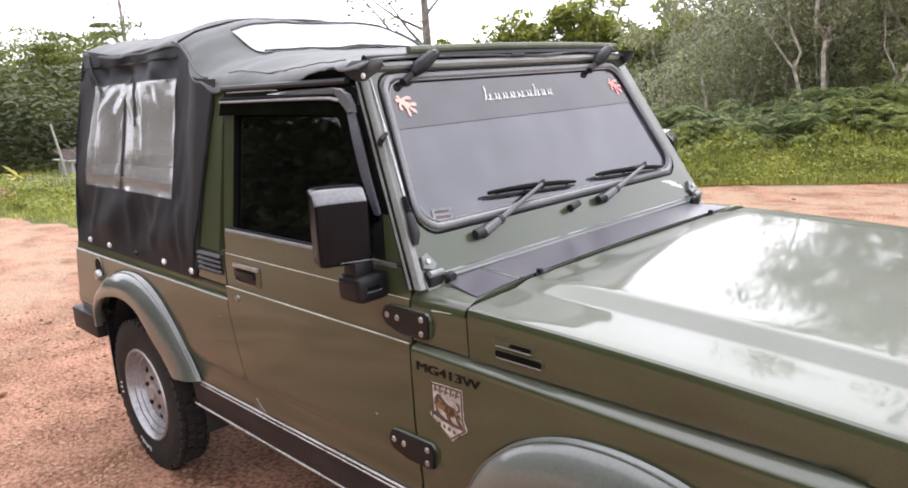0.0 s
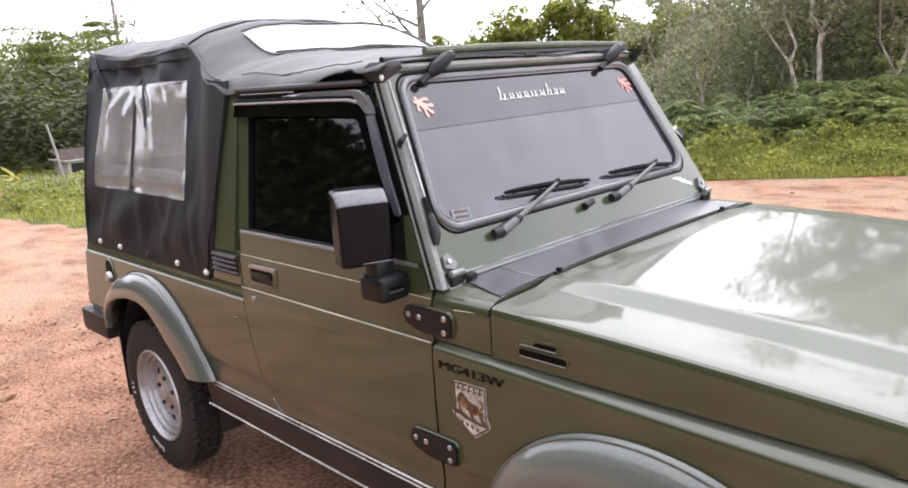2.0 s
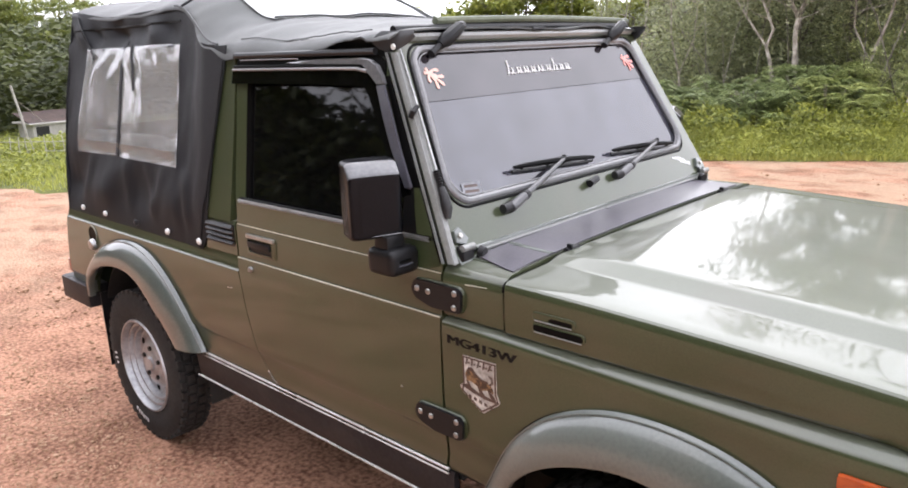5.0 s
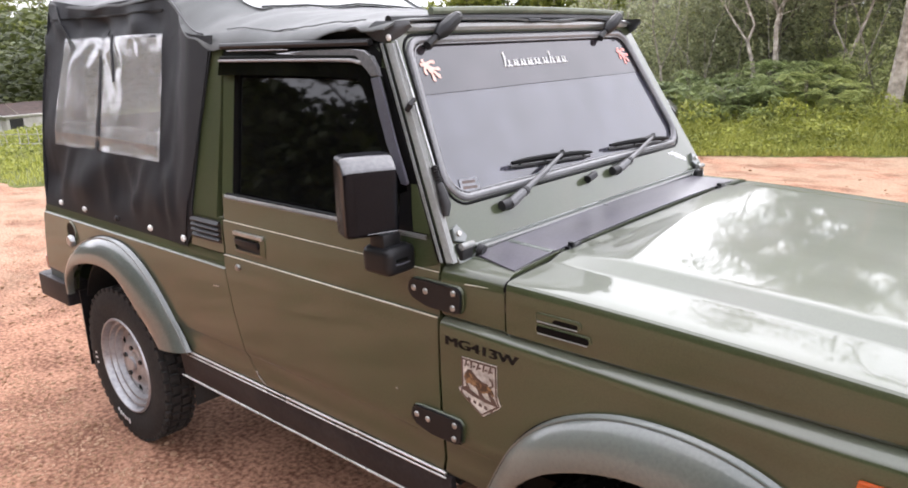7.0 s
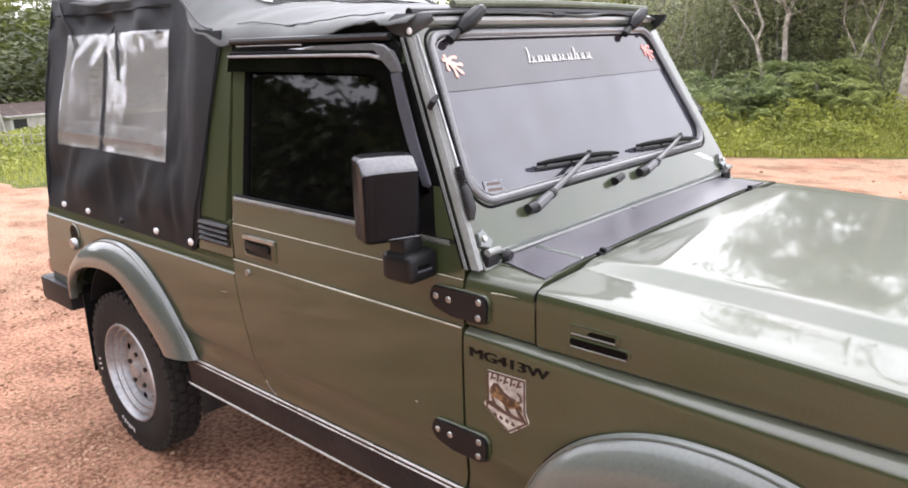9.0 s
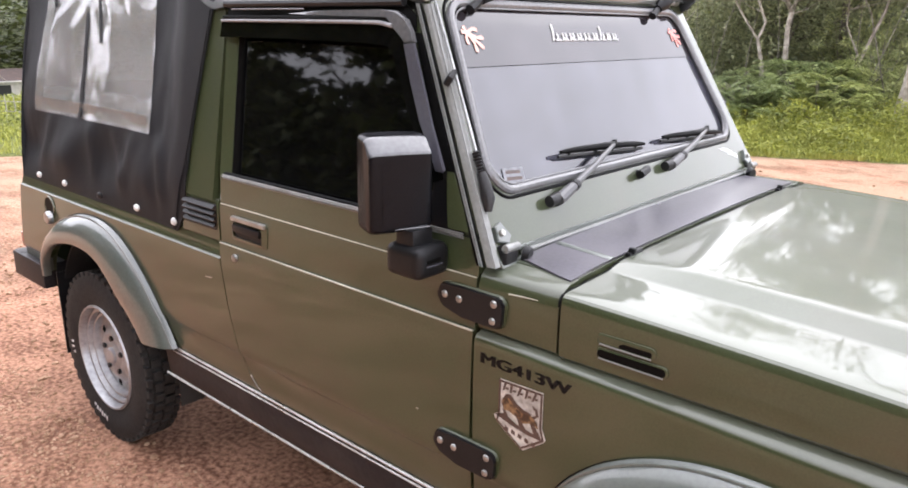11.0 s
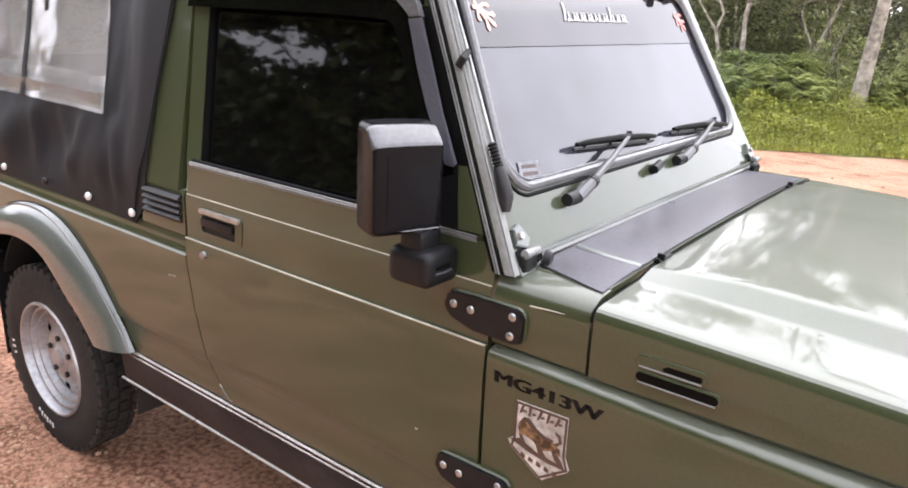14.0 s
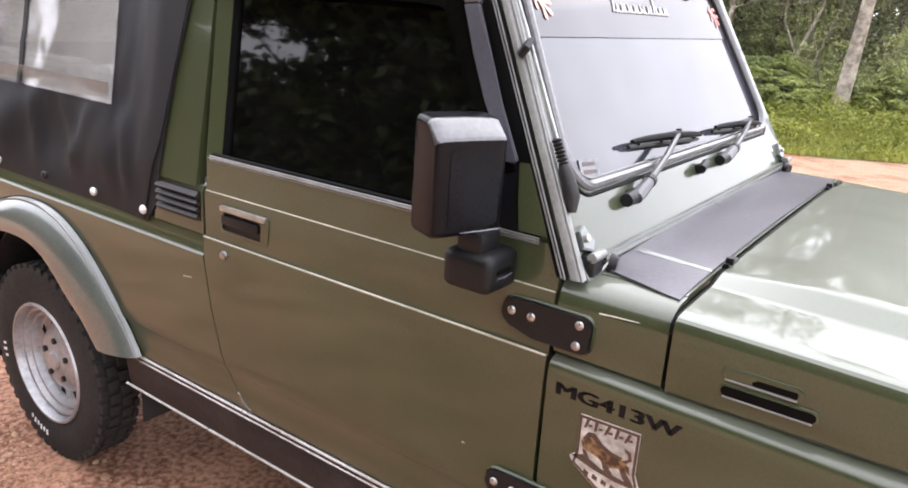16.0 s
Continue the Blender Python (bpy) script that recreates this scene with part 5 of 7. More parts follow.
car_part("print_ring", ring([(1.980 + 0.055 * 1.0 * x, Y - 0.0008, 0.844 + 0.072 * z) for x, z in ((-1, 0.93), (0.97, 0.97), (0.97, -0.1), (1.12, -0.45), (0.1, -1.0), (-1.1, -0.4), (-1, -0.1))],
                            [(1.980 + 0.050 * 1.0 * x, Y - 0.0008, 0.844 + 0.067 * z) for x, z in ((-1, 0.93), (0.97, 0.97), (0.97, -0.1), (1.12, -0.45), (0.1, -1.0), (-1.1, -0.4), (-1, -0.1))], (0, 0.0004, 0)), BADGEDARK, badge)

# small scratches in the near side's paint; the curved one paints the bright door corner edge
for pts in (((0.80, 0.868), (0.835, 0.872)), ((0.99, 0.600), (1.01, 0.575), (1.04, 0.557)), ((1.685, 0.755), (1.692, 0.754))):
    car_part("scratch_and_edge", tube([(x, -side_y(z) - 0.0005, z) for x, z in pts], 0.0022, sides=4), TRIM, None, "pale paint scratch and painted bright door edge")

# rear bumper, rear panel, nose, underside, floor
bm = box((-0.80, -0.755, 0.512), (-0.70, 0.755, 0.625), 0.012)
for s in (-1, 1):
    box((-0.80, min(s * 0.66, s * 0.762), 0.512), (-0.475, max(s * 0.66, s * 0.762), 0.622), 0.012, bm=bm)
car_part("rear_bumper", bm, SILLBLACK, None, "black steel rear bumper with wrap-round ends")
car_part("tailgate", box((-0.705, -0.70, 0.56), (-0.665, 0.70, 0.99), 0.01), PAINT)
car_part("nose_panel", box((2.965, -0.70, 0.56), (3.015, 0.70, 1.06), 0.012), PAINT)
car_part("front_bumper", box((3.0, -0.75, 0.48), (3.10, 0.75, 0.60), 0.02), SILLBLACK)
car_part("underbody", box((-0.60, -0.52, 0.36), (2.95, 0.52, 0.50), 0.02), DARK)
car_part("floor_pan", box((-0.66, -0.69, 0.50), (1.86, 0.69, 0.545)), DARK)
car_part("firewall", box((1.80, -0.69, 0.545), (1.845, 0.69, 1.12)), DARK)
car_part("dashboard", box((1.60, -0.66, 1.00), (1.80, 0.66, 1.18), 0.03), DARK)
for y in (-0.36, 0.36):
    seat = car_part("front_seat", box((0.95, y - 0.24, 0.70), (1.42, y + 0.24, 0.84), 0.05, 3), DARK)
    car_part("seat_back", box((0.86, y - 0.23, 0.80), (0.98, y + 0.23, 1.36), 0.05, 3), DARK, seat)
car_part("steering_wheel", tube([(1.50 + 0.07 * math.cos(a), -0.36 + 0.19 * math.sin(a), 1.13 + 0.17 * math.cos(a)) for a in np.linspace(0, 2 * math.pi, 24, endpoint=False)], 0.014, closed=True), BLACK)
for s in (-1, 1):
    bench = car_part("bench_seat", box((-0.60, min(s * 0.24, s * 0.60), 0.86), (0.62, max(s * 0.24, s * 0.60), 0.96), 0.04, 3), SEAT, None, "grey vinyl side bench")
    for k in range(3):
        x0 = -0.58 + 0.40 * k
        car_part("bench_back", box((x0, min(s * 0.54, s * 0.64), 1.00), (x0 + 0.30, max(s * 0.54, s * 0.64), 1.345), 0.045, 3), SEAT, bench)

# wheels
TREAD = [(r, y * 0.69) for r, y in [(0.205, -0.088), (0.225, -0.098), (0.27, -0.106), (0.305, -0.104), (0.328, -0.095), (0.3300, -0.082), (0.3310, -0.04), (0.3310, 0.0), (0.3310, 0.04), (0.3300, 0.082), (0.328, 0.095), (0.305, 0.104), (0.27, 0.106), (0.225, 0.098), (0.205, 0.088)]]


def tread_mesh(r0, width):
    bm = box((r0, -width / 2, -0.0155), (0.3445, width / 2, 0.0155), 0.0025, 1)
    finish(bm)
    me = bpy.data.meshes.new("tread_block")
    bm.to_mesh(me)
    bm.free()
    me.materials.append(TYRE)
    return me


TREAD_EDGE, TREAD_MID = tread_mesh(0.318, 0.020), tread_mesh(0.326, 0.035)


def wheel(ax, s):
    c = (ax, s * 0.682, WHEEL_Z)
    bm = lathe(TREAD, c, -s, 64)
    blocks, blocks_at = 46, []
    for k in range(blocks):
        for row, (y0, y1, shift) in enumerate(((-0.097, -0.062, 0.0), (-0.055, -0.004, 0.5), (0.004, 0.055, 0.0), (0.062, 0.097, 0.5))):
            a = 2 * math.pi * (k + shift) / blocks
            edge = row in (0, 3)
            blocks_at.append((TREAD_EDGE if edge else TREAD_MID, a, (y0 + y1) * 0.345))
    tyre = car_part("wheel", bm, TYRE, None, "black all-terrain tyre on a silver steel wheel", sharp=25)
    if s > 0 or ax > 1:
        rest = bmesh.new()
        for me, a, y in blocks_at:
            start = len(rest.verts)
            rest.from_mesh(me)
            rest.verts.ensure_lookup_table()
            m = Matrix.Translation((c[0], c[1] + y, c[2])) @ Matrix.Rotation(-a, 4, "Y")
            for v in rest.verts[start:]:
                v.co = m @ v.co
        blocks_at = []
        rest.transform(CAR_AT)
        tread = bpy.data.meshes.new("tread")
        rest.to_mesh(tread)
        rest.free()
        tread.materials.append(TYRE)
        tread_ob = new("tread", tread)
        tread_ob.parent = tyre
        tread_ob["kind"] = "stuff"
    for me, a, y in blocks_at:
        o = new("tread_block", me)
        o.parent = tyre
        o.matrix_local = CAR_AT @ Matrix.Translation((c[0], c[1] + y, c[2])) @ Matrix.Rotation(-a, 4, "Y")
    rim = [(0.213, -0.064), (0.210, -0.071), (0.203, -0.071), (0.199, -0.062), (0.194, -0.040), (0.188, -0.047), (0.181, -0.045), (0.175, -0.024), (0.169, -0.031), (0.162, -0.029), (0.156, -0.006), (0.150, -0.002), (0.122, -0.004), (0.100, -0.022), (0.085, -0.028), (0.055, -0.025), (0.046, -0.030), (0.030, -0.034), (0.0002, -0.034)]
    car_part("rim", lathe(rim, c, s * -1 if s > 0 else 1, 60, skip=lambda i, k: i == 11 and k % 6 in (0, 1)), SILVER, tyre, "silver painted steel rim", sharp=24)
    car_part("rim_barrel", lathe([(0.205, -0.062), (0.192, 0.0), (0.192, 0.06)], c, s * -1 if s > 0 else 1, 40), DARK, tyre)
    car_part("drum", lathe([(0.165, 0.05), (0.165, 0.015), (0.0002, 0.015)], c, s * -1 if s > 0 else 1, 40), DARK, tyre)
    car_part("hub", lathe([(0.034, -0.032), (0.033, -0.040), (0.028, -0.044), (0.0002, -0.045)], c, s * -1 if s > 0 else 1, 24), SILVER, tyre, "dull silver hub cap")
    for k in range(5):
        a = 2 * math.pi * k / 5 + 0.3
        p = Vector((c[0] + 0.070 * math.cos(a), c[1] + s * 0.024, c[2] + 0.070 * math.sin(a)))
        car_part("wheel_nut", tube([p, p + Vector((0, s * 0.012, 0))], 0.0105, sides=6), BLACK, tyre, "dark wheel nut")
    for k in range(9):
        a = radians(-118 + 4.2 * k) if k < 6 else radians(150 + 5 * k)
        r0, r1 = (0.262, 0.276 + 0.006 * (k % 2))
        pts = [(c[0] + r * math.cos(a + d), c[1] + s * 0.0745, c[2] + r * math.sin(a + d)) for r, d in ((r0, 0), (r0, 0.035), (r1, 0.035), (r1, 0.006))]
        car_part("tyre_mark", slab(pts, (0, -s * 0.004, 0)), WHITE, tyre, "scuffed white tyre marking")


for ax in (REAR_AXLE, FRONT_AXLE):
    for s in (-1, 1):
        wheel(ax, s)
for ax in (REAR_AXLE, FRONT_AXLE):
    car_part("axle", tube([(ax, -0.56, WHEEL_Z), (ax, 0.56, WHEEL_Z)], 0.045), DARK)

# canvas top: side walls, rear and roof in one sheet; window openings left free
WIN_X, WIN_Z = (-0.505, 0.428), (1.268, 1.695)


def roof_top(x):
    return curve_at([(-0.76, 1.925), (-0.40, 1.925), (0.0, 1.930), (0.22, 1.936), (0.40, 1.926), (0.78, 1.778), (1.2, 1.748), (1.62, 1.712)], x)


def eave(x):
    """Half width and height at which the side turns into the roof."""
    return curve_at([(-0.76, 0.520), (0.30, 0.535), (0.76, 0.628), (1.62, 0.605)], x), curve_at([(-0.76, 1.875), (-0.3, 1.835), (0.28, 1.845), (0.76, 1.690), (1.25, 1.693), (1.50, 1.702), (1.62, 1.696)], x)


def ripple(x, y, z, amount):
    return amount * noise.fractal(Vector((x * 3.1, y * 3.1 + 7, z * 2.3)), 0.8, 2.0, 4)


def wall_y(x, z, s):
    """How far out the canvas side hangs, with its folds and the slack under the eave."""
    ye, ze = eave(x)
    t = min(1.0, max(0.0, (z - 0.978) / (ze - 0.978)))
    y = 0.728 + (ye - 0.728) * t ** 1.25
    if x > 0.5:
        y = max(y, y + (min(upper_y(max(z, 1.0)), 0.7285) + 0.007 - y) * min(1.0, (x - 0.5) / 0.15))
    free = min(1.0, max(0.0, (0.67 - x) / 0.12)) * min(1.0, t * 7) * min(1.0, (1 - t) * 9)
    low = math.exp(-((z - 1.12) / 0.13) ** 2)
    high = math.exp(-((z - 1.765) / 0.055) ** 2)
    fold = 0.007 * math.sin(9 * x + 4 * z) + ripple(x, s, z, 0.010)
    fold += low * (0.011 * math.sin(7 * x - 8 * z + 1.4 * math.sin(3 * x)) + 0.013 * ripple(x * 1.0, s, z * 0.8, 1.0))
    # pulled folds that run from the window's foot down to the snaps
    for x0, slant, size in ((-0.36, -0.35, 0.010), (-0.02, 0.30, 0.013), (0.16, 0.55, 0.012), (0.33, -0.45, 0.009), (0.50, 0.25, 0.010)):
        d = (x - x0 - slant * (1.24 - z)) / 0.030
        fold += size * math.exp(-d * d) * min(1.0, max(0.0, (1.27 - z) / 0.05)) * min(1.0, max(0.0, (z - 1.0) / 0.08))
    fold -= high * (x < 0.33) * (0.030 * (0.5 + 0.5 * math.cos((x + 0.2) * 7.5)) + 0.014 * math.sin(26 * x + 22 * z))
    return y + fold * free


def window_edges(z):
    """Rear and front edge of the side window, which leans back upwards."""
    up = min(1.0, max(0.0, (z - WIN_Z[0]) / 0.42))
    return WIN_X[0] + 0.005 * up, WIN_X[1] - 0.080 * up


def canvas_wall(s):
    us = [k / 70 for k in range(71)]
    zs = [0.978, 0.99] + [float(v) for v in np.linspace(1.02, 1.25, 11)] + [WIN_Z[0]] + [float(v) for v in np.linspace(1.30, 1.665, 15)] + [WIN_Z[1], 1.95, 2.1, 2.25, 2.4, 2.55, 2.7, 2.85, 3.0]
    grid = []
    for u in us:
        row = []
        for z in zs:
            x0 = line_at([(0.98, -0.625), (1.08, -0.645), (1.50, -0.71), (1.80, -0.74)], z)
            x1 = line_at([(0.98, 0.640), (1.05, 0.700), (1.37, 0.742), (1.628, 0.795), (1.69, 0.80), (2.0, 0.78), (3.0, 0.42)], z)
            wl, wr = window_edges(z)
            if u < 0.2:
                x = x0 + (wl - x0) * u / 0.2
            elif u > 0.7:
                x = wr + (x1 - wr) * (u - 0.7) / 0.3
            else:
                x = wl + (wr - wl) * (u - 0.2) / 0.5
            ze = eave(x)[1]
            zz = min(z, ze) if z < 1.9 else max(min(1.69, ze), 1.69 + (ze - 1.69) * (z - 1.9) / 1.1)
            row.append((x, s * wall_y(x, zz, s), zz))
        grid.append(row)

    def hole(i, j):
        return us[i] > 0.199 and us[i + 1] < 0.701 and zs[j] > WIN_Z[0] - 0.001 and zs[j + 1] < WIN_Z[1] + 0.001

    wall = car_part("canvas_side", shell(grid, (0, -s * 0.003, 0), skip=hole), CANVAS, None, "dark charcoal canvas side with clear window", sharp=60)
    pane = []
    for k in range(41):
        row = []
        for z in np.linspace(WIN_Z[0] - 0.012, WIN_Z[1] + 0.012, 32):
            z = float(z)
            wl, wr = window_edges(z)
            x = wl - 0.012 + (wr - wl + 0.024) * k / 40
            up = (z - WIN_Z[0]) / (WIN_Z[1] - WIN_Z[0])
            slack = max(0.0, up - 0.6) * (1 - max(0.0, up - 0.93) / 0.1)
            crinkle = slack * (0.016 * math.sin(34 * x + 34 * (z - 1.3) * (1 if x > -0.12 else -1)) + ripple(x * 5, s, z * 4, 0.016)) + 0.004 * math.sin(9 * x + 5 * z)
            row.append((x, s * (wall_y(x, z, s) + 0.0045 + crinkle * min(1.0, k / 3, (40 - k) / 3)), z))
        pane.append(row)
    car_part("window_pane", shell(pane, (0, -s * 0.0015, 0)), VINYL, wall, "wrinkled clear vinyl window", sharp=80)

    def strip(x0, x1, z0, z1, w, name, mat, out=0.006):
        pts = []
        for k in range(17):
            t = k / 16
            x, z = x0 + (x1 - x0) * t, z0 + (z1 - z0) * t
            pts.append((x, wall_y(x, z, s) + out, z))
        d = Vector((z1 - z0, 0, -(x1 - x0))).normalized() * w / 2
        car_part(name, shell([[(p[0] + d.x * k, s * p[1], p[2] + d.z * k) for k in (-1, 1)] for p in pts], (0, -s * 0.003, 0)), mat, wall)

    strip(-0.508, 0.420, WIN_Z[0] + 0.020, WIN_Z[0] + 0.020, 0.050, "window_hem", VINYLHEM, 0.0065)
    strip(-0.472, -0.468, WIN_Z[0] + 0.046, WIN_Z[1] - 0.01, 0.066, "window_hem", VINYLHEM, 0.0065)
    strip(-0.105, -0.150, WIN_Z[0] - 0.01, 1.73, 0.026, "window_strap", CANVAS, 0.008)
    strip(0.010, -0.045, 1.53, 1.715, 0.022, "loose_strap", CANVAS, 0.012)
    strip(-0.66, -0.43, 1.85, 1.66, 0.018, "corner_seam", CANVAS, 0.006)
    strip(-0.70, 0.34, 1.790, 1.790, 0.007, "eave_seam", BLACK, 0.006)
    strip(0.628, 0.705, 0.985, 1.20, 0.012, "front_hem", CANVAS, 0.006)
    strip(0.705, 0.785, 1.20, 1.64, 0.012, "front_hem", CANVAS, 0.006)
    for k, x in enumerate((-0.425, -0.185, 0.112, 0.385, 0.636)):
        bm = bmesh.new()
        bmesh.ops.create_uvsphere(bm, u_segments=12, v_segments=8, radius=0.0125, matrix=Matrix.Translation((x, s * (0.736 if x < 0.5 else 0.742), 1.009)) @ Matrix.Diagonal((1, 0.7, 1, 1)))
        car_part("snap_button", bm, RUBBER if k == 2 else WHITE, wall, "dark snap button" if k == 2 else "pale snap button")
    seam = [(float(x), s * (eave(float(x))[0] + 0.010), eave(float(x))[1] + 0.004) for x in np.linspace(0.30, 0.74, 14)]
    car_part("bow_seam", tube(seam, 0.0035, sides=5), BLACK, wall)
    return wall


for s in (-1, 1):
    canvas_wall(s)

# rear curtain with its own clear window
def rear_place(y, z):
    """A place on the rear curtain; y runs from -1 to 1 across."""
    return (line_at([(0.98, -0.625), (1.08, -0.645), (1.50, -0.71), (1.85, -0.74)], z) + ripple(0, y, z, 0.012),
            y * (0.728 + (0.52 - 0.728) * ((z - 0.978) / 0.902) ** 1.25), z)


across = [float(v) for v in np.linspace(-1, 1, 21)]
heights = [0.978, 1.05, 1.12, 1.20, 1.27, 1.34, 1.42, 1.50, 1.58, 1.66, 1.72, 1.80, 1.88]
rear = car_part("canvas_rear", shell([[rear_place(y, z) for z in heights] for y in across], (0.004, 0, 0), skip=lambda i, j: 3 <= i < 17 and 5 <= j < 10), CANVAS, None, "charcoal canvas rear curtain with clear window", sharp=60)
pane = [[tuple(Vector(rear_place(y, z)) - Vector((0.004, 0, 0))) for z in np.linspace(1.33, 1.73, 10)] for y in np.linspace(-0.72, 0.72, 16)]
car_part("rear_pane", shell(pane, (0.0015, 0, 0)), VINYL, rear, "clear vinyl rear window", sharp=80)

# roof sheet
def roof_fold(x, y, z):
    """Sag and small wrinkles, tighter where the cloth is pulled to the corner over the door."""
    pull = math.exp(-((x - 0.78) / 0.22) ** 2) + 0.8 * math.exp(-((x - 1.50) / 0.16) ** 2)
    return ripple(x * 1.3, y, z + 3, 0.011) + (0.002 + 0.005 * pull) * noise.noise(Vector((x * 14 + y * 9, y * 12 - x * 5, 2))) * min(1.0, abs(y) / 0.3)


grid = []
for x in list(np.linspace(-0.745, 0.34, 26)) + list(np.linspace(0.36, 0.82, 24)) + list(np.linspace(0.84, 1.615, 36)):
    x = float(x)
    ye, ze = eave(x)
    zt = roof_top(x)
    row = []
    half = []
    for t in np.linspace(0, 1, 17):
        w = math.sin(t * math.pi / 2)
        y = ye * (1 - w ** 1.6 * 1.0) if t < 1 else 0.0
        k = 1 - (y / ye) ** 3.8
        z = ze + (zt - ze) * k
        bowl = 0.012 * math.sin(7 * x) * (x < 0.3) * k
        half.append((y, z + bowl))
    lip = []
    if x > 0.70:
        low = curve_at([(0.70, 0.0), (0.82, 0.030), (1.25, 0.022), (1.45, 0.008), (1.50, 0.0), (1.53, 0.010), (1.56, 0.006), (1.615, 0.004)], x)
        lip = [(max(ye + 0.012, wall_y(x, ze - low - 0.012, -1) + 0.007), ze - low - 0.012)]
    else:
        lip = [(max(ye + 0.004, wall_y(x, ze - 0.012, -1) + 0.005), ze - 0.012)]
    half = lip + half
    row = [(x, -(y + ripple(x, -y, z, 0.005)), z + roof_fold(x, -y, z)) for y, z in half] + [(x, y, z + roof_fold(x, y, z)) for y, z in reversed(half[:-1])]
    grid.append(row)
fore = grid[25:]
roof = car_part("canvas_roof", shell(fore, (0, 0, -0.005), skip=lambda i, j: 0.535 < fore[i][17][0] and fore[i + 1][17][0] < 0.73 and -0.38 < fore[i][j][1] and fore[i][j + 1][1] < 0.38), CANVASTOP, None, "grey canvas roof with white skylight", sharp=70)
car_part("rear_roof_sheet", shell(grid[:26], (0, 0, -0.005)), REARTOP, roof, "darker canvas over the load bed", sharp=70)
seam = [(p[0] + 0.004, p[1], p[2] + 0.003) for p in grid[25]]
car_part("roof_seam", tube(seam, 0.0045, sides=5), CANVAS, roof, "dark seam across the roof")
# skylight in the step of the roof, clear sheet with the sky's reflection painted white
sky_grid = []
for y in np.linspace(-0.40, 0.43, 18):
    row = []
    for x in np.linspace(0.515, 0.745, 10):
        ye, ze = eave(float(x))
        zt = roof_top(float(x))
        row.append((float(x) , float(y), ze + (zt - ze) * (1 - (abs(y) / ye) ** 3.8) + 0.009 + roof_fold(float(x), float(y), zt)))
    sky_grid.append(row)
car_part("skylight", shell(sky_grid, (0, 0, -0.002)), SKYLIGHT, roof, "clear skylight panel, its reflected sky painted white", sharp=70)
for name, pts in (("skylight_hem", [r for r in sky_grid[-1]]), ("skylight_hem", [r[-1] for r in sky_grid]), ("skylight_hem", [r[0] for r in sky_grid])):
    car_part(name, tube([(x, y, z + 0.004) for x, y, z in pts], 0.009 if pts[0][1] > 0 else 0.004, sides=8), CANVASTOP, roof)
for s in (-1, 1):
    hem = [(g[0], s * (g[1] - 0.004), g[2] + 0.006) for g in [(r[0][0], -r[2][1], r[2][2]) for r in grid if 0.82 < r[0][0] < 1.50]]
    car_part("roof_hem", tube(hem, 0.0018, sides=5), FLAPCLOTH, roof, "stitched hem along the roof edge")
# corner flap with its snap over the pillar's head
for s in (-1, 1):
    rows = []
    for t in (0.0, 0.2, 0.4, 0.6, 0.8, 1.0):
        top = line_at([(0.0, 1.556), (1.0, 1.660)], t)
        low = (1.532 + 0.130 * t, 0.638 - 0.040 * t ** 1.5, 1.676 - 0.026 * math.sin(math.pi * min(1.0, t * 1.05)) ** 0.8 + 0.012 * t ** 3)
        high = (top, 0.624 - 0.026 * t, 1.706 - 0.002 * t)
        rows.append([(high[0] + (low[0] - high[0]) * k, s * (high[1] + (low[1] - high[1]) * k + 0.007 * math.sin(math.pi * k)), high[2] + (low[2] - high[2]) * k) for k in (0.0, 0.25, 0.5, 0.75, 1.0)])
    fl = car_part("corner_flap", shell(rows, (-0.003, -s * 0.003, 0.0)), FLAPCLOTH, roof, "folded canvas corner flap")
    bm = bmesh.new()
    bmesh.ops.create_uvsphere(bm, u_segments=12, v_segments=8, radius=0.0085, matrix=Matrix.Translation((1.606, s * 0.628, 1.664)) @ Matrix.Diagonal((1, 0.6, 1, 1)))
    car_part("snap_button", bm, WHITE, fl, "white snap button")
    # dark strip put in as the shade below the roof edge
    car_part("roof_edge_shade", slab([(x, s * (upper_y(z) - 0.034), z) for x, z in ((0.80, 1.630), (1.570, 1.630), (1.545, 1.700), (0.80, 1.690))], (0, -s * 0.004, 0)), DARK, roof)


# ---- the ground ----
def ground_height(x, y):
    return 0.012 * noise.noise(Vector((x * 0.9, y * 0.9, 0))) + 0.006 * noise.noise(Vector((x * 4, y * 4, 3)))


def flat_near_car(x, y):
    d = max(abs(x - 1.2) - 2.0, abs(y) - 1.0, 0)
    return min(1.0, d / 1.5)


steps = [0.0]
while steps[-1] < 900:
    steps.append(steps[-1] + max(0.16, steps[-1] * 0.045))
axis = [-v for v in reversed(steps[1:])] + steps
bm = bmesh.new()
gv = [[bm.verts.new((x - 1.5, y + 2.0, ground_height(x - 1.5, y + 2.0) * flat_near_car(x - 1.5, y + 2.0))) for y in axis] for x in axis]
for i in range(len(axis) - 1):
    for j in range(len(axis) - 1):
        bm.faces.new((gv[i][j], gv[i + 1][j], gv[i + 1][j + 1], gv[i][j + 1]))
me = bpy.data.meshes.new("ground")
bm.to_mesh(me)
bm.free()
me.materials.append(DIRT)
me.polygons.foreach_set("use_smooth", [True] * len(me.polygons))
tagged(new("ground", me), "bare reddish dirt ground with loose grit", "ground", kind="structure")

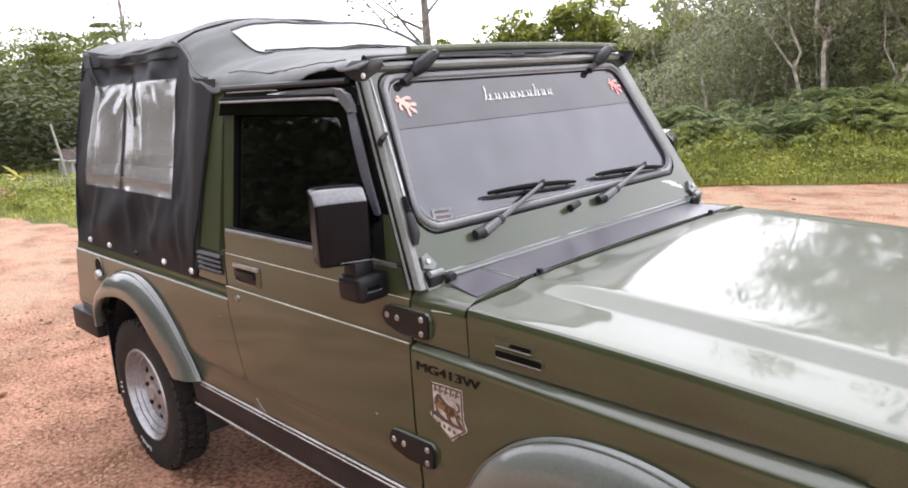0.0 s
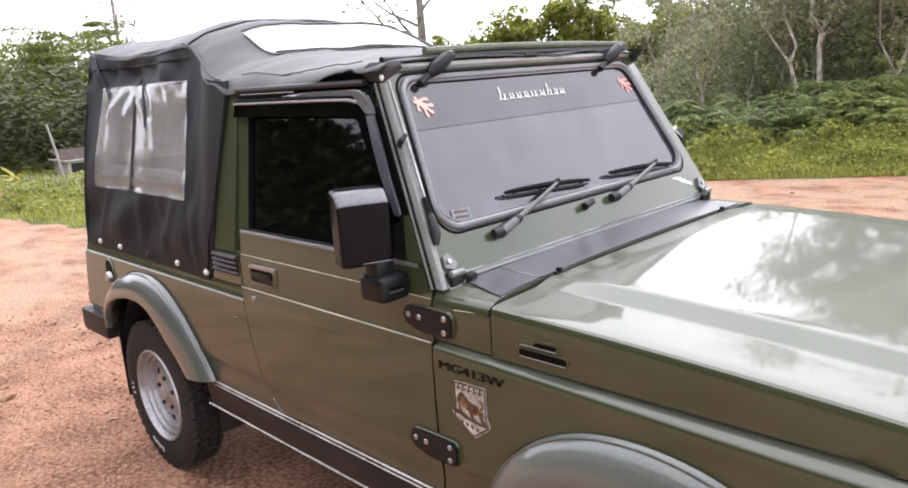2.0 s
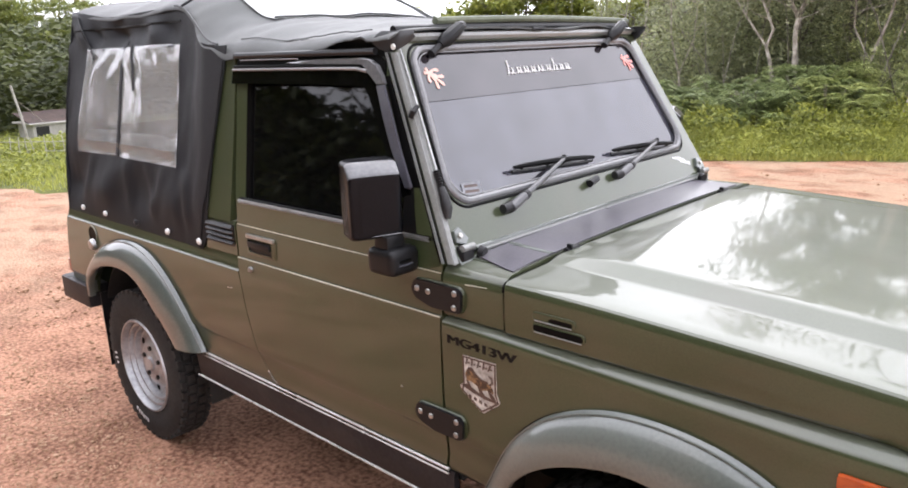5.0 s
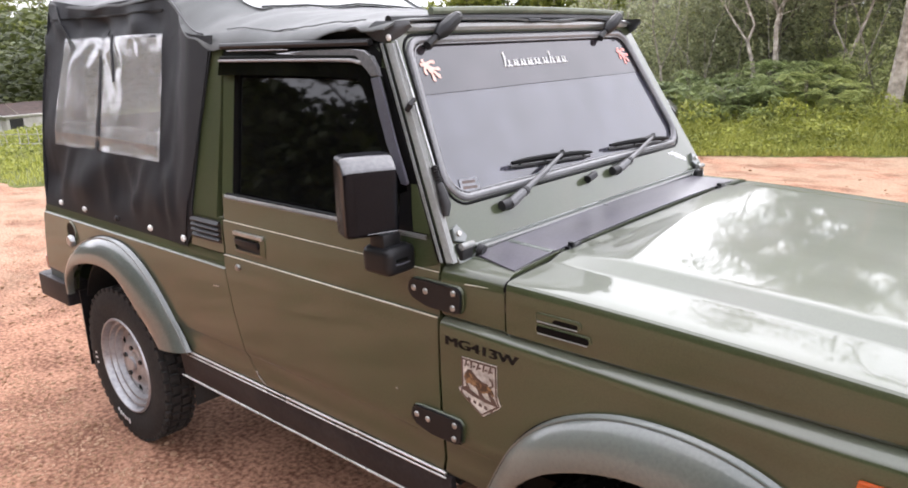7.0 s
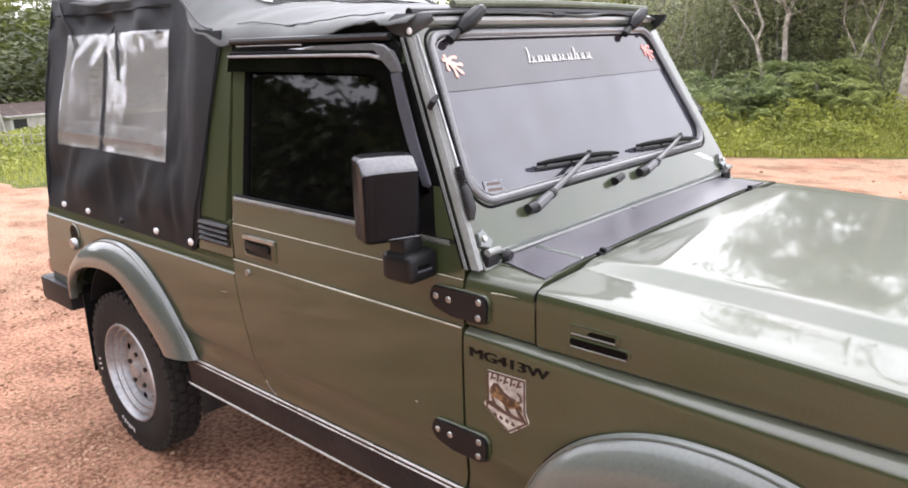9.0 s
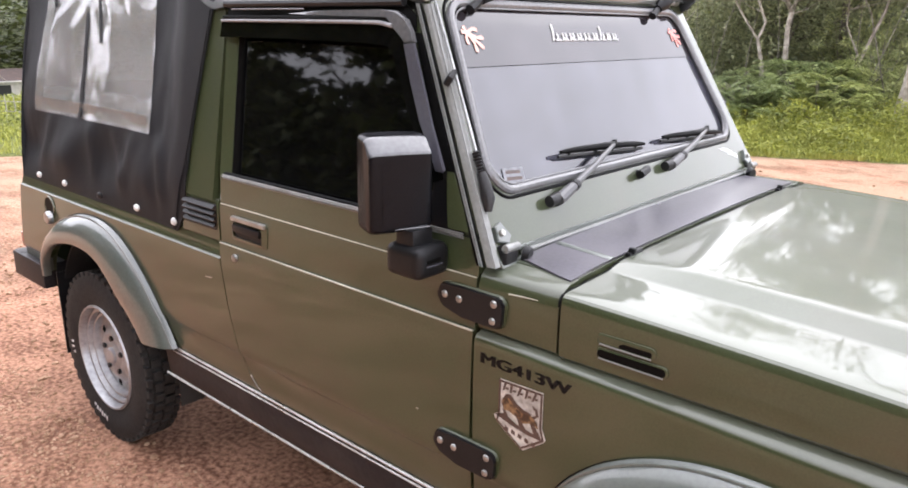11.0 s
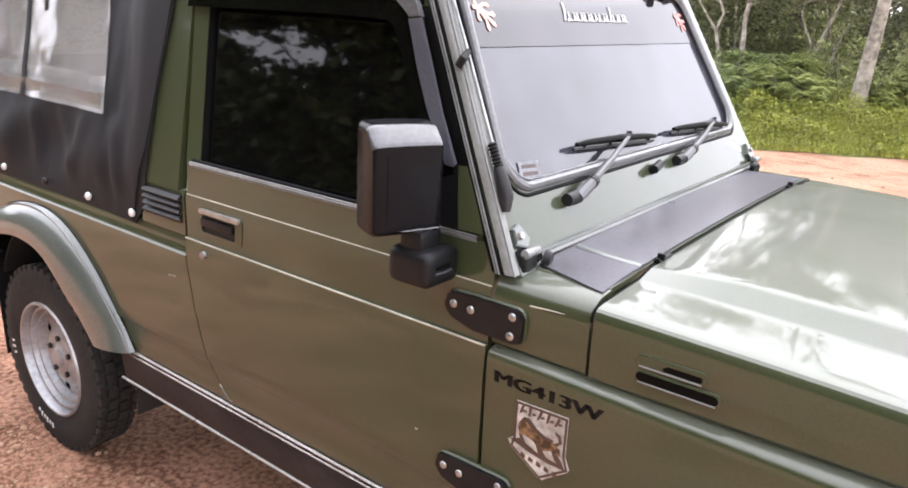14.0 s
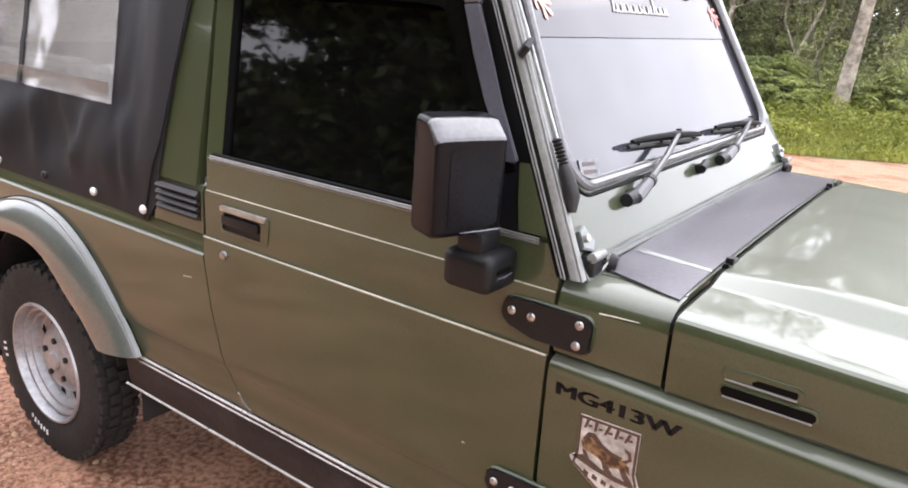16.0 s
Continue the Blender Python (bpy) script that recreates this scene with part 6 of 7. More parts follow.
# the edge of the dirt: where grass begins, from beyond the car's tail round to ahead of it
EDGE = [(-60, -12.0), (-30, -6.0), (-14, -0.9), (-9.2, 0.9), (-7.3, 1.3), (-5.6, 2.9), (-3.4, 5.6), (-1.5, 7.55), (-0.4, 8.1), (1.5, 9.2), (5.0, 11.2), (12, 15), (30, 22), (80, 40)]


def edge_y(x):
    return line_at(EDGE, x)


rng = np.random.default_rng(5)
bm = bmesh.new()
xs = sorted(set([float(v) for v in np.concatenate([np.linspace(-60, -14, 24), np.linspace(-14, 6, 90), np.linspace(6, 80, 30)])]))
rows = []
for x in xs:
    wob = 0.22 * noise.noise(Vector((x * 1.7, 0.3, 0))) + 0.10 * noise.noise(Vector((x * 6, 0.8, 0)))
    y0 = edge_y(x) + wob
    rows.append([bm.verts.new((x, y0 + d, h + (0.02 * noise.noise(Vector((x, d, 5))) if d > 0.1 else 0))) for d, h in ((0, -0.02), (0.08, 0.012), (0.5, 0.03), (1.5, 0.05), (4, 0.08), (12, 0.12), (40, 0.2), (120, 0.2))])
for p, q in zip(rows, rows[1:]):
    for k in range(len(p) - 1):
        bm.faces.new((p[k], q[k], q[k + 1], p[k + 1]))
verge = part("verge", bm, SOIL)
tagged(verge, "grassy earth verge beside the dirt", "verge", kind="structure")


# ---- loose stones ----
def stones(name, centres, sizes, material):
    verts, faces = [], []
    ico = bmesh.new()
    bmesh.ops.create_icosphere(ico, subdivisions=1, radius=1)
    base = np.array([v.co for v in ico.verts])
    tri = np.array([[v.index for v in f.verts] for f in ico.faces])
    ico.free()
    n = len(centres)
    jitter = 1 + 0.35 * (rng.random((n, len(base), 1)) - 0.5)
    stretch = np.stack([0.7 + 0.7 * rng.random(n), 0.7 + 0.7 * rng.random(n), 0.45 + 0.35 * rng.random(n)], 1)[:, None, :]
    v = (base[None] * jitter * stretch * sizes[:, None, None] + centres[:, None, :]).reshape(-1, 3)
    f = (tri[None] + (np.arange(n) * len(base))[:, None, None]).reshape(-1, 3)
    me = bpy.data.meshes.new(name)
    me.from_pydata(v.tolist(), [], f.tolist())
    me.materials.append(material)
    return new(name, me)


n = 11000
sx, sy = rng.uniform(-3.6, 1.4, n), rng.uniform(-3.6, 1.2, n)
size = 0.004 + 0.012 * rng.random(n) ** 5
keep = ~((np.abs(sx - 1.2) < 1.95) & (np.abs(sy) < 0.62))
c = np.stack([sx, sy, size * 0.25], 1)[keep]
tagged(stones("grit", c, size[keep], STONE), "loose reddish grit on the dirt", "grit", kind="stuff")
n = 15000
sx, sy = rng.uniform(-3.2, 0.9, n), rng.uniform(-2.5, -0.78, n)
size = 0.003 + 0.006 * rng.random(n) ** 3
tagged(stones("grit", np.stack([sx, sy, size * 0.2], 1), size, STONE), "fine reddish grit beside the car", "grit", kind="stuff")
n = 420
sx, sy = rng.uniform(-6, 6, n), rng.uniform(3, 8.5, n)
size = 0.006 + 0.014 * rng.random(n) ** 4
tagged(stones("grit", np.stack([sx, sy, size * 0.25], 1), size, STONE), "loose reddish grit on the dirt", "grit", kind="stuff")
for x, y, r in ((-1.55, -1.02, 0.042), (-1.75, -0.98, 0.022), (-2.9, -0.35, 0.03), (-0.9, -1.75, 0.028), (-2.2, -1.9, 0.025), (-3.8, -1.2, 0.03)):
    st = stones("stone", np.array([[0, 0, r * 0.3]]), np.array([r]), STONE)
    st.location = (x, y, 0)
    tagged(st, "single reddish stone lying on the dirt", "stone", "stones on the dirt")


# ---- plants ----
def leaf_mesh(name, centres, sizes, material, droop=0.3, slim=0.45, flat=0.5):
    """Many folded leaves: a keel and two halves each, turned at random."""
    n = len(centres)
    yaw = rng.uniform(0, 2 * np.pi, n)
    pitch = rng.normal(-droop, flat, n)
    d = np.stack([np.cos(yaw) * np.cos(pitch), np.sin(yaw) * np.cos(pitch), np.sin(pitch)], 1)
    s = np.stack([-np.sin(yaw), np.cos(yaw), np.zeros(n)], 1)
    roll = rng.normal(0, 0.6, n)
    u = np.cross(s, d)
    s = s * np.cos(roll)[:, None] + u * np.sin(roll)[:, None]
    u = np.cross(s, d)
    L, W = sizes[:, None], (sizes * slim)[:, None]
    base = centres - d * L * 0.5
    v = np.stack([base, base + d * L * 0.45 + s * W * 0.5 - u * W * 0.12, base + d * L - u * L * 0.10, base + d * L * 0.45 - s * W * 0.5 - u * W * 0.12], 1).reshape(-1, 3)
    me = bpy.data.meshes.new(name)
    me.vertices.add(n * 4)
    me.vertices.foreach_set("co", v.astype(np.float32).ravel())
    me.loops.add(n * 4)
    me.loops.foreach_set("vertex_index", np.arange(n * 4, dtype=np.int32))
    me.polygons.add(n)
    me.polygons.foreach_set("loop_start", np.arange(0, n * 4, 4, dtype=np.int32))
    me.update(calc_edges=True)
    me.materials.append(material)
    return me


def fronds(name, roots, lengths, material, pairs=11, turn=None):
    """Arching fronds, each a row of paired narrow leaflets in one drooping plane."""
    m = len(roots)
    yaw = np.arctan2(roots[:, 1], roots[:, 0]) + rng.normal(0, 0.7, m) if turn is None else turn
    out = np.stack([np.cos(yaw), np.sin(yaw), np.zeros(m)], 1)
    side = np.stack([-np.sin(yaw), np.cos(yaw), rng.normal(0, 0.15, m)], 1)
    rise = rng.uniform(0.05, 0.5, m)
    quads = []
    for i in range(pairs):
        t = (i + 1) / pairs
        at = roots + out * (lengths * t)[:, None]
        at[:, 2] += lengths * (rise * t - 0.55 * t * t)
        long = lengths * (0.36 * math.sin(math.pi * (0.12 + 0.82 * t)) + 0.04)
        wide = lengths * 0.055
        for sgn in (-1, 1):
            d = side * sgn + out * 0.45
            d = d / np.linalg.norm(d, axis=1, keepdims=True)
            w = np.cross(d, [0, 0, 1.0])
            tip = at + d * long[:, None]
            tip[:, 2] -= long * 0.25
            mid = at + d * (long * 0.5)[:, None]
            quads.append(np.stack([at, mid + w * wide[:, None], tip, mid - w * wide[:, None]], 1))
    v = np.concatenate(quads, 0).reshape(-1, 3)
    n = len(v) // 4
    me = bpy.data.meshes.new(name)
    me.vertices.add(n * 4)
    me.vertices.foreach_set("co", v.astype(np.float32).ravel())
    me.loops.add(n * 4)
    me.loops.foreach_set("vertex_index", np.arange(n * 4, dtype=np.int32))
    me.polygons.add(n)
    me.polygons.foreach_set("loop_start", np.arange(0, n * 4, 4, dtype=np.int32))
    me.update(calc_edges=True)
    me.materials.append(material)
    return me


def clumps(centres, radii, per, squash=0.7):
    """Places spread over the shells of many round clumps."""
    m = len(centres)
    v = rng.normal(size=(m, per, 3))
    v /= np.linalg.norm(v, axis=2, keepdims=True)
    r = radii[:, None, None] * (0.45 + 0.6 * rng.random((m, per, 1)))
    out = centres[:, None, :] + v * r * np.array([1, 1, squash])
    return out.reshape(-1, 3)


def blades(name, xs, ys, z0, heights, material, width=0.008):
    n = len(xs)
    yaw = rng.uniform(0, 2 * np.pi, n)
    bend = rng.uniform(0.1, 0.6, n) * heights
    dx, dy = np.cos(yaw), np.sin(yaw)
    sx, sy = -dy * width, dx * width
    z0 = np.broadcast_to(z0, n)
    rows = []
    for t, w in ((0, 1.0), (0.55, 0.8), (1.0, 0.05)):
        cx, cy, cz = xs + dx * bend * t * t, ys + dy * bend * t * t, z0 + heights * t * (1 - 0.15 * t)
        rows.append(np.stack([cx - sx * w, cy - sy * w, cz], 1))
        rows.append(np.stack([cx + sx * w, cy + sy * w, cz], 1))
    v = np.stack(rows, 1).reshape(-1, 3)
    me = bpy.data.meshes.new(name)
    f = np.array([[0, 1, 3, 2], [2, 3, 5, 4]])
    f = (f[None] + (np.arange(n) * 6)[:, None, None]).reshape(-1, 4)
    me.from_pydata(v.tolist(), [], f.tolist())
    me.materials.append(material)
    return me


# grass along the edge, thin at the dirt, thicker behind
n = 42000
gx = np.where(rng.random(n) < 0.75, rng.uniform(-4, 7, n), rng.uniform(-22, -4, n))
gd = rng.gamma(1.7, 0.50, n)
gy = np.array([edge_y(x) for x in gx]) + gd - 0.05
gh = (0.05 + 0.25 * np.clip(gd / 1.2, 0, 1)) * (0.6 + 0.8 * rng.random(n)) * np.where(gx < -5, 0.6, 1.0)
tagged(new("grass", blades("grass", gx, gy, 0.02, gh, GRASS, 0.007)), "yellow-green grass at the edge of the dirt", "grass", kind="stuff")
# weeds: leafy, knee high
n = 64000
wx = rng.uniform(-5, 8, n)
wd = rng.uniform(0.10, 2.8, n)
top = 0.10 + 0.38 * np.clip((wd - 0.2) / 1.2, 0, 1)
wz = top * (0.25 + 0.75 * rng.random(n) ** 0.6) * (0.72 + 0.75 * np.array([noise.noise(Vector((x * 1.9, d * 2.1, 0))) + 0.45 for x, d in zip(wx, wd)]))
wy = np.array([edge_y(x) for x in wx]) + wd
tagged(new("weeds", leaf_mesh("weeds", np.stack([wx, wy, wz], 1), 0.034 + 0.046 * rng.random(n), WEED, droop=0.1, slim=0.38)), "knee-high leafy weeds behind the grass", "weeds", kind="stuff")

# tall thin grass that stands up between the weeds
n = 9000
tx = rng.uniform(-5, 7, n)
td = rng.uniform(0.35, 3.0, n)
ty = np.array([edge_y(x) for x in tx]) + td
th = (0.22 + 0.34 * rng.random(n)) * np.clip(td / 1.0, 0.5, 1)
tagged(new("tall_grass", blades("tall_grass", tx, ty, 0.03, th, GRASS, 0.004)), "tall thin grass between the weeds", "grass", kind="stuff")


def bush(x, y, r, h, leaves_n, label, leaf=FERN):
    ob = thing("bush", (x, y, 0.03), label, "bush", "bushes along the verge")
    k = leaves_n // 12
    heads = max(8, k // 20)
    hx, hy = rng.normal(0, r * 0.42, heads), rng.normal(0, r * 0.38, heads)
    hz = h * np.clip(1.0 - 0.35 * (hx ** 2 + hy ** 2) / r ** 2, 0.3, 1) * (0.45 + 0.55 * rng.random(heads) ** 0.6)
    at = rng.integers(0, heads, k)
    root = np.stack([hx[at] + rng.normal(0, 0.05, k), hy[at] + rng.normal(0, 0.05, k), hz[at] * (1 - 0.35 * rng.random(k) ** 2)], 1)
    lv = new("foliage", fronds("foliage", root, 0.10 + 0.17 * rng.random(k), leaf, 8, rng.uniform(0, 2 * np.pi, k)))
    lv.parent = ob
    bm = bmesh.new()
    for _ in range(7):
        a = rng.uniform(0, 6.28)
        e = rng.uniform(0.3, 0.7) * r
        tube([(0, 0, -0.05), (e * 0.4 * math.cos(a), e * 0.4 * math.sin(a), h * 0.45), (e * math.cos(a), e * math.sin(a), h * 0.85)], [0.016, 0.011, 0.005], sides=5, bm=bm)
    st = part("stem", bm, BARK, ob)
    return ob


for x, d, r, h in ((-4.2, 2.7, 1.0, 0.62), (-3.3, 2.4, 0.9, 0.66), (-2.4, 2.8, 1.0, 0.84), (-1.5, 2.4, 0.9, 0.90), (-0.7, 2.7, 0.9, 0.98), (1.5, 2.9, 1.0, 0.75), (2.7, 2.6, 1.0, 0.8), (3.8, 3.0, 1.1, 0.8),
                   (-4.6, 4.2, 1.1, 0.75), (-3.6, 4.2, 1.1, 0.90), (-2.6, 4.4, 1.2, 1.02), (-1.6, 4.3, 1.1, 1.12), (-0.7, 4.0, 0.9, 1.18), (1.1, 4.2, 1.1, 1.15), (2.2, 4.6, 1.1, 0.9),
                   (-2.9, 3.4, 0.7, 0.95), (-1.1, 3.3, 0.7, 1.12), (0.7, 3.5, 0.7, 1.05)):
    bush(x, edge_y(x) + d, r, h, 7200, "feathery green ferny bush on the verge" if x < -0.9 else "feathery ferny bush on the verge, sunlight painted into its leaves", FERN if x < -0.9 else SUNFERN)


def shrub(x, y, r, h, n, label):
    """A loose shrub: bent stems and small leaves, sunlight in their colour, in airy clumps at their ends."""
    ob = thing("shrub", (x, y, 0.03), label, "shrub", "shrubs round the thick tree")
    bm = bmesh.new()
    tips = []
    for _ in range(16):
        a, e = rng.uniform(0, 6.28), r * (0.2 + 0.8 * rng.random())
        top = h * (1.05 - 0.45 * (e / r) ** 2) * (0.55 + 0.45 * rng.random())
        q = Vector((e * math.cos(a), e * math.sin(a), top))
        tube([(0.1 * q.x, 0.1 * q.y, -0.05), (q.x * 0.45, q.y * 0.45, top * 0.6), q], [0.012, 0.008, 0.003], sides=5, bm=bm)
        tips += [q, Vector((q.x * 0.7, q.y * 0.7, top * 0.72)), Vector((q.x * 1.05, q.y * 1.05, top * 0.45)), Vector((q.x * 0.9, q.y * 0.9, top * 0.22))]
    part("stem", bm, BARK, ob)
    tips = np.array(tips)
    pts = clumps(tips, 0.12 + 0.16 * rng.random(len(tips)), n // len(tips))
    lv = new("foliage", leaf_mesh("foliage", pts, 0.035 + 0.05 * rng.random(len(pts)), SUNLEAF, droop=0.15, slim=0.42))
    lv.parent = ob


for x, y, r, h in ((0.95, 12.0, 0.75, 1.25), (1.75, 12.6, 0.8, 1.5), (0.75, 12.9, 0.7, 1.75), (2.6, 13.2, 0.9, 1.7), (-0.35, 12.6, 0.7, 1.25), (1.4, 13.6, 0.8, 2.1), (-0.55, 13.4, 0.7, 2.0), (-1.25, 13.9, 0.7, 2.0)):
    shrub(x, y, r, h, 5200, "loose shrub beside the thick tree, sunlight painted into its leaves")


def tree(x, y, h, lean, trunk_r, crown_r, crown_n, label, bark=PALEBARK, leaf=TREELEAF, crown_low=0.28, leaf_size=0.16, group="trees behind the verge", limbs=7, squash=0.65):
    ob = thing("tree", (x, y, 0), label, "tree", group)
    bm = bmesh.new()
    pts, rad = [], []
    wob = rng.uniform(-1, 1, 4)
    for k in range(9):
        t = k / 8
        pts.append((lean * t * h + 0.08 * wob[0] * math.sin(5 * t + wob[1]) * (h / 5), 0.06 * wob[2] * math.sin(4 * t + wob[3]) * (h / 5), h * 0.92 * t - 0.08))
        rad.append(trunk_r * (1.25 - 0.25 * min(1, t * 6)) * (1 - 0.75 * t))
    tube(pts, rad, sides=9, bm=bm)
    tips = [Vector(pts[-1])]
    for k in range(limbs):
        t = crown_low + (0.88 - crown_low) * (k + rng.random() * 0.6) / limbs
        i = min(7, int(t * 8))
        p = Vector(pts[i]).lerp(Vector(pts[i + 1]), t * 8 - i)
        a = rng.uniform(0, 6.28)
        ln = crown_r * (0.55 + 0.5 * rng.random())
        up = 0.55 + 0.5 * rng.random()
        e = p + Vector((math.cos(a) * ln, math.sin(a) * ln, ln * up))
        m = p.lerp(e, 0.5) + Vector((0, 0, -0.06 * ln))
        r0 = trunk_r * 0.42 * (1 - 0.6 * t)
        tube([p, m, e], [r0, r0 * 0.65, r0 * 0.25], sides=6, bm=bm)
        tips.append(e)
        for _ in range(3):
            q = m.lerp(e, rng.random())
            b = q + Vector((rng.normal(0, 0.35), rng.normal(0, 0.35), rng.uniform(0.1, 0.5))) * crown_r * 0.5
            tube([q, q.lerp(b, 0.5) + Vector((0, 0, 0.03)), b], [r0 * 0.35, r0 * 0.22, r0 * 0.1], sides=4, bm=bm)
            tips.append(b)
    part("trunk", bm, bark, ob)
    if crown_n:
        tips = np.array([tuple(p) for p in tips])
        per = max(8, crown_n // len(tips))
        pts = clumps(tips, crown_r * (0.16 + 0.22 * rng.random(len(tips))), per, squash)
        lv = new("crown", leaf_mesh("crown", pts, leaf_size * (0.6 + 0.8 * rng.random(len(pts))), leaf, droop=0.35, slim=0.40))
        lv.parent = ob
    return ob


# the wood behind the verge: thin pale stems first, forked as they stand
def stem_tree(x, y, limbs, crown_n, label):
    """A slender tree from its stem and boughs, each a run of (across, up, radius); twigs and sparse leaves at the ends."""
    ob = thing("tree", (x, y, 0), label, "tree", "trees behind the verge")
    bm = bmesh.new()
    tips = []
    for run in limbs:
        pts = [Vector((dx, 0.25 * rng.normal() * (z > 1.5) * 0.3, z)) for dx, z, _ in run]
        tube(pts, [r for _, _, r in run], sides=8, bm=bm)
        for k in range(1, len(pts)):
            for _ in range(2 if pts[k].z > 1.9 else 0):
                q = pts[k - 1].lerp(pts[k], rng.random())
                e = q + Vector((rng.normal(0, 0.45), rng.normal(0, 0.45), rng.uniform(0.2, 0.7)))
                tube([q, q.lerp(e, 0.5) + Vector((0, 0, -0.04)), e], [0.012, 0.008, 0.003], sides=4, bm=bm)
                tips.append(tuple(e))
        tips.append(tuple(pts[-1]))
    part("trunk", bm, PALEBARK, ob)
    tips = np.array([p for p in tips if p[2] > 2.0])
    pts = clumps(tips, 0.22 + 0.25 * rng.random(len(tips)), crown_n // len(tips))
    lv = new("crown", leaf_mesh("crown", pts, 0.06 + 0.07 * rng.random(len(pts)), TREELEAF, droop=0.3, slim=0.4))
    lv.parent = ob


stem_tree(-2.17, 12.3, (((0.06, -0.08, 0.05), (0.0, 0.7, 0.042), (-0.05, 1.01, 0.036), (-0.17, 1.42, 0.032)),
                        ((-0.17, 1.42, 0.024), (-0.46, 1.82, 0.020), (-0.76, 2.25, 0.016), (-1.0, 3.2, 0.008)),
                        ((-0.17, 1.42, 0.028), (-0.10, 1.72, 0.026), (-0.34, 2.25, 0.022), (-0.30, 3.0, 0.015), (-0.5, 4.0, 0.006))), 900, "slender pale forked tree at the wood's edge")
stem_tree(-1.80, 12.3, (((0.03, -0.08, 0.055), (-0.01, 1.12, 0.046), (-0.07, 1.66, 0.042), (-0.06, 1.91, 0.042), (-0.17, 2.25, 0.038), (-0.12, 3.3, 0.030), (-0.25, 4.8, 0.010)),
                        ((-0.06, 1.91, 0.018), (0.25, 2.5, 0.012), (0.45, 3.2, 0.005))), 1100, "slender pale crooked tree at the wood's edge")
stem_tree(-4.1, 12.6, (((0.0, -0.08, 0.030), (-0.10, 0.9, 0.024), (-0.30, 1.7, 0.018), (-0.35, 2.6, 0.012), (-0.6, 3.4, 0.005)), ((-0.10, 0.9, 0.016), (0.2, 1.6, 0.012), (0.25, 2.5, 0.005))), 700, "thin grey branching tree at the wood's edge")
stem_tree(-5.6, 13.4, (((0.0, -0.08, 0.035), (0.05, 1.2, 0.026), (0.20, 2.1, 0.018), (0.25, 3.3, 0.006)), ((0.05, 1.2, 0.016), (-0.3, 2.0, 0.010), (-0.35, 2.9, 0.005))), 800, "thin grey branching tree at the wood's edge")
stem_tree(-0.85, 13.0, (((0.0, -0.08, 0.040), (0.08, 1.1, 0.032), (0.35, 1.9, 0.024), (0.55, 2.8, 0.012)), ((0.08, 1.1, 0.018), (-0.22, 1.7, 0.014), (-0.25, 2.6, 0.006))), 1000, "thin leaning tree among the ferns")
tree(0.28, 11.45, 8.2, 0.035, 0.118, 2.4, 5200, "thick pale-barked tree standing in the undergrowth", PALEBARK, TREELEAF, leaf_size=0.15, limbs=9)
tree(-1.35, 14.4, 7.2, -0.01, 0.09, 1.9, 13000, "tall leafy tree with a high crown in the wood", BARK, TREELEAF, crown_low=0.66, leaf_size=0.14, limbs=14)
tree(2.4, 15.2, 5.0, 0.04, 0.06, 1.2, 1800, "slender pale-stemmed tree at the wood's edge", PALEBARK, TREELEAF, leaf_size=0.11, limbs=6)
for x, y, h, k in ((-0.5, 15.6, 6.6, 6000), (1.4, 16.8, 8.0, 6000), (-2.8, 15.0, 3.3, 5000), (0.5, 15.4, 7.4, 6500), (0.4, 19.0, 8.6, 4000), (-4.3, 16.6, 3.6, 4200), (-5.8, 16.6, 3.5, 3600), (-7.6, 17.4, 3.3, 3000), (2.0, 20.0, 6.5, 3000)):
    tree(x, y, h, rng.uniform(-0.05, 0.05), 0.10, 2.0, int(k * 1.6), "leafy grey-stemmed tree in the wood", BARK, WOODLEAF, leaf_size=0.105, limbs=12)

# undergrowth that closes the wood below and behind
n = 180000
ux = np.where(rng.random(n) < 0.62, rng.uniform(-5, 3, n), rng.uniform(-12, 12, n))
uy = np.array([edge_y(min(x, 12)) for x in ux]) * 0.35 + 10.9 + rng.uniform(0, 7, n) ** 1.0
lim = 1.0 + (1.7 * np.clip((ux + 7.5) / 5, 0.3, 1.0) + 0.5 * np.clip((ux + 5) / 1.5, 0, 1) + 3.2 * np.clip((ux + 0.9) / 0.7, 0, 1)) * np.clip(1 - (ux - 2.6) / 1.4, 0.12, 1.0) + 0.7 * np.array([noise.noise(Vector((x * 0.5, y * 0.5, 2))) for x, y in zip(ux, uy)])
uz = np.maximum(lim, 0.6) * rng.random(n)
tagged(new("undergrowth", leaf_mesh("undergrowth", np.stack([ux, uy, uz], 1), 0.055 + 0.085 * rng.random(n), WOODLEAF, droop=0.3, slim=0.4)), "tangled green undergrowth in the wood", "undergrowth", kind="stuff")
bm = bmesh.new()
for k in range(46):
    x, y = rng.uniform(-8, 3), rng.uniform(11.8, 15.5)
    h = rng.uniform(1.5, 4.5)
    a, b = rng.normal(0, 0.25, 2)
    tube([(x, y, -0.05), (x + a * h * 0.4, y + b * h * 0.4, h * 0.5), (x + a * h * 1.1, y + b * h, h)], [0.013, 0.009, 0.003], sides=4, bm=bm)
tagged(part("saplings", bm, BARK), "bare thin saplings and twigs in the wood", "saplings", kind="stuff")
n = 42000
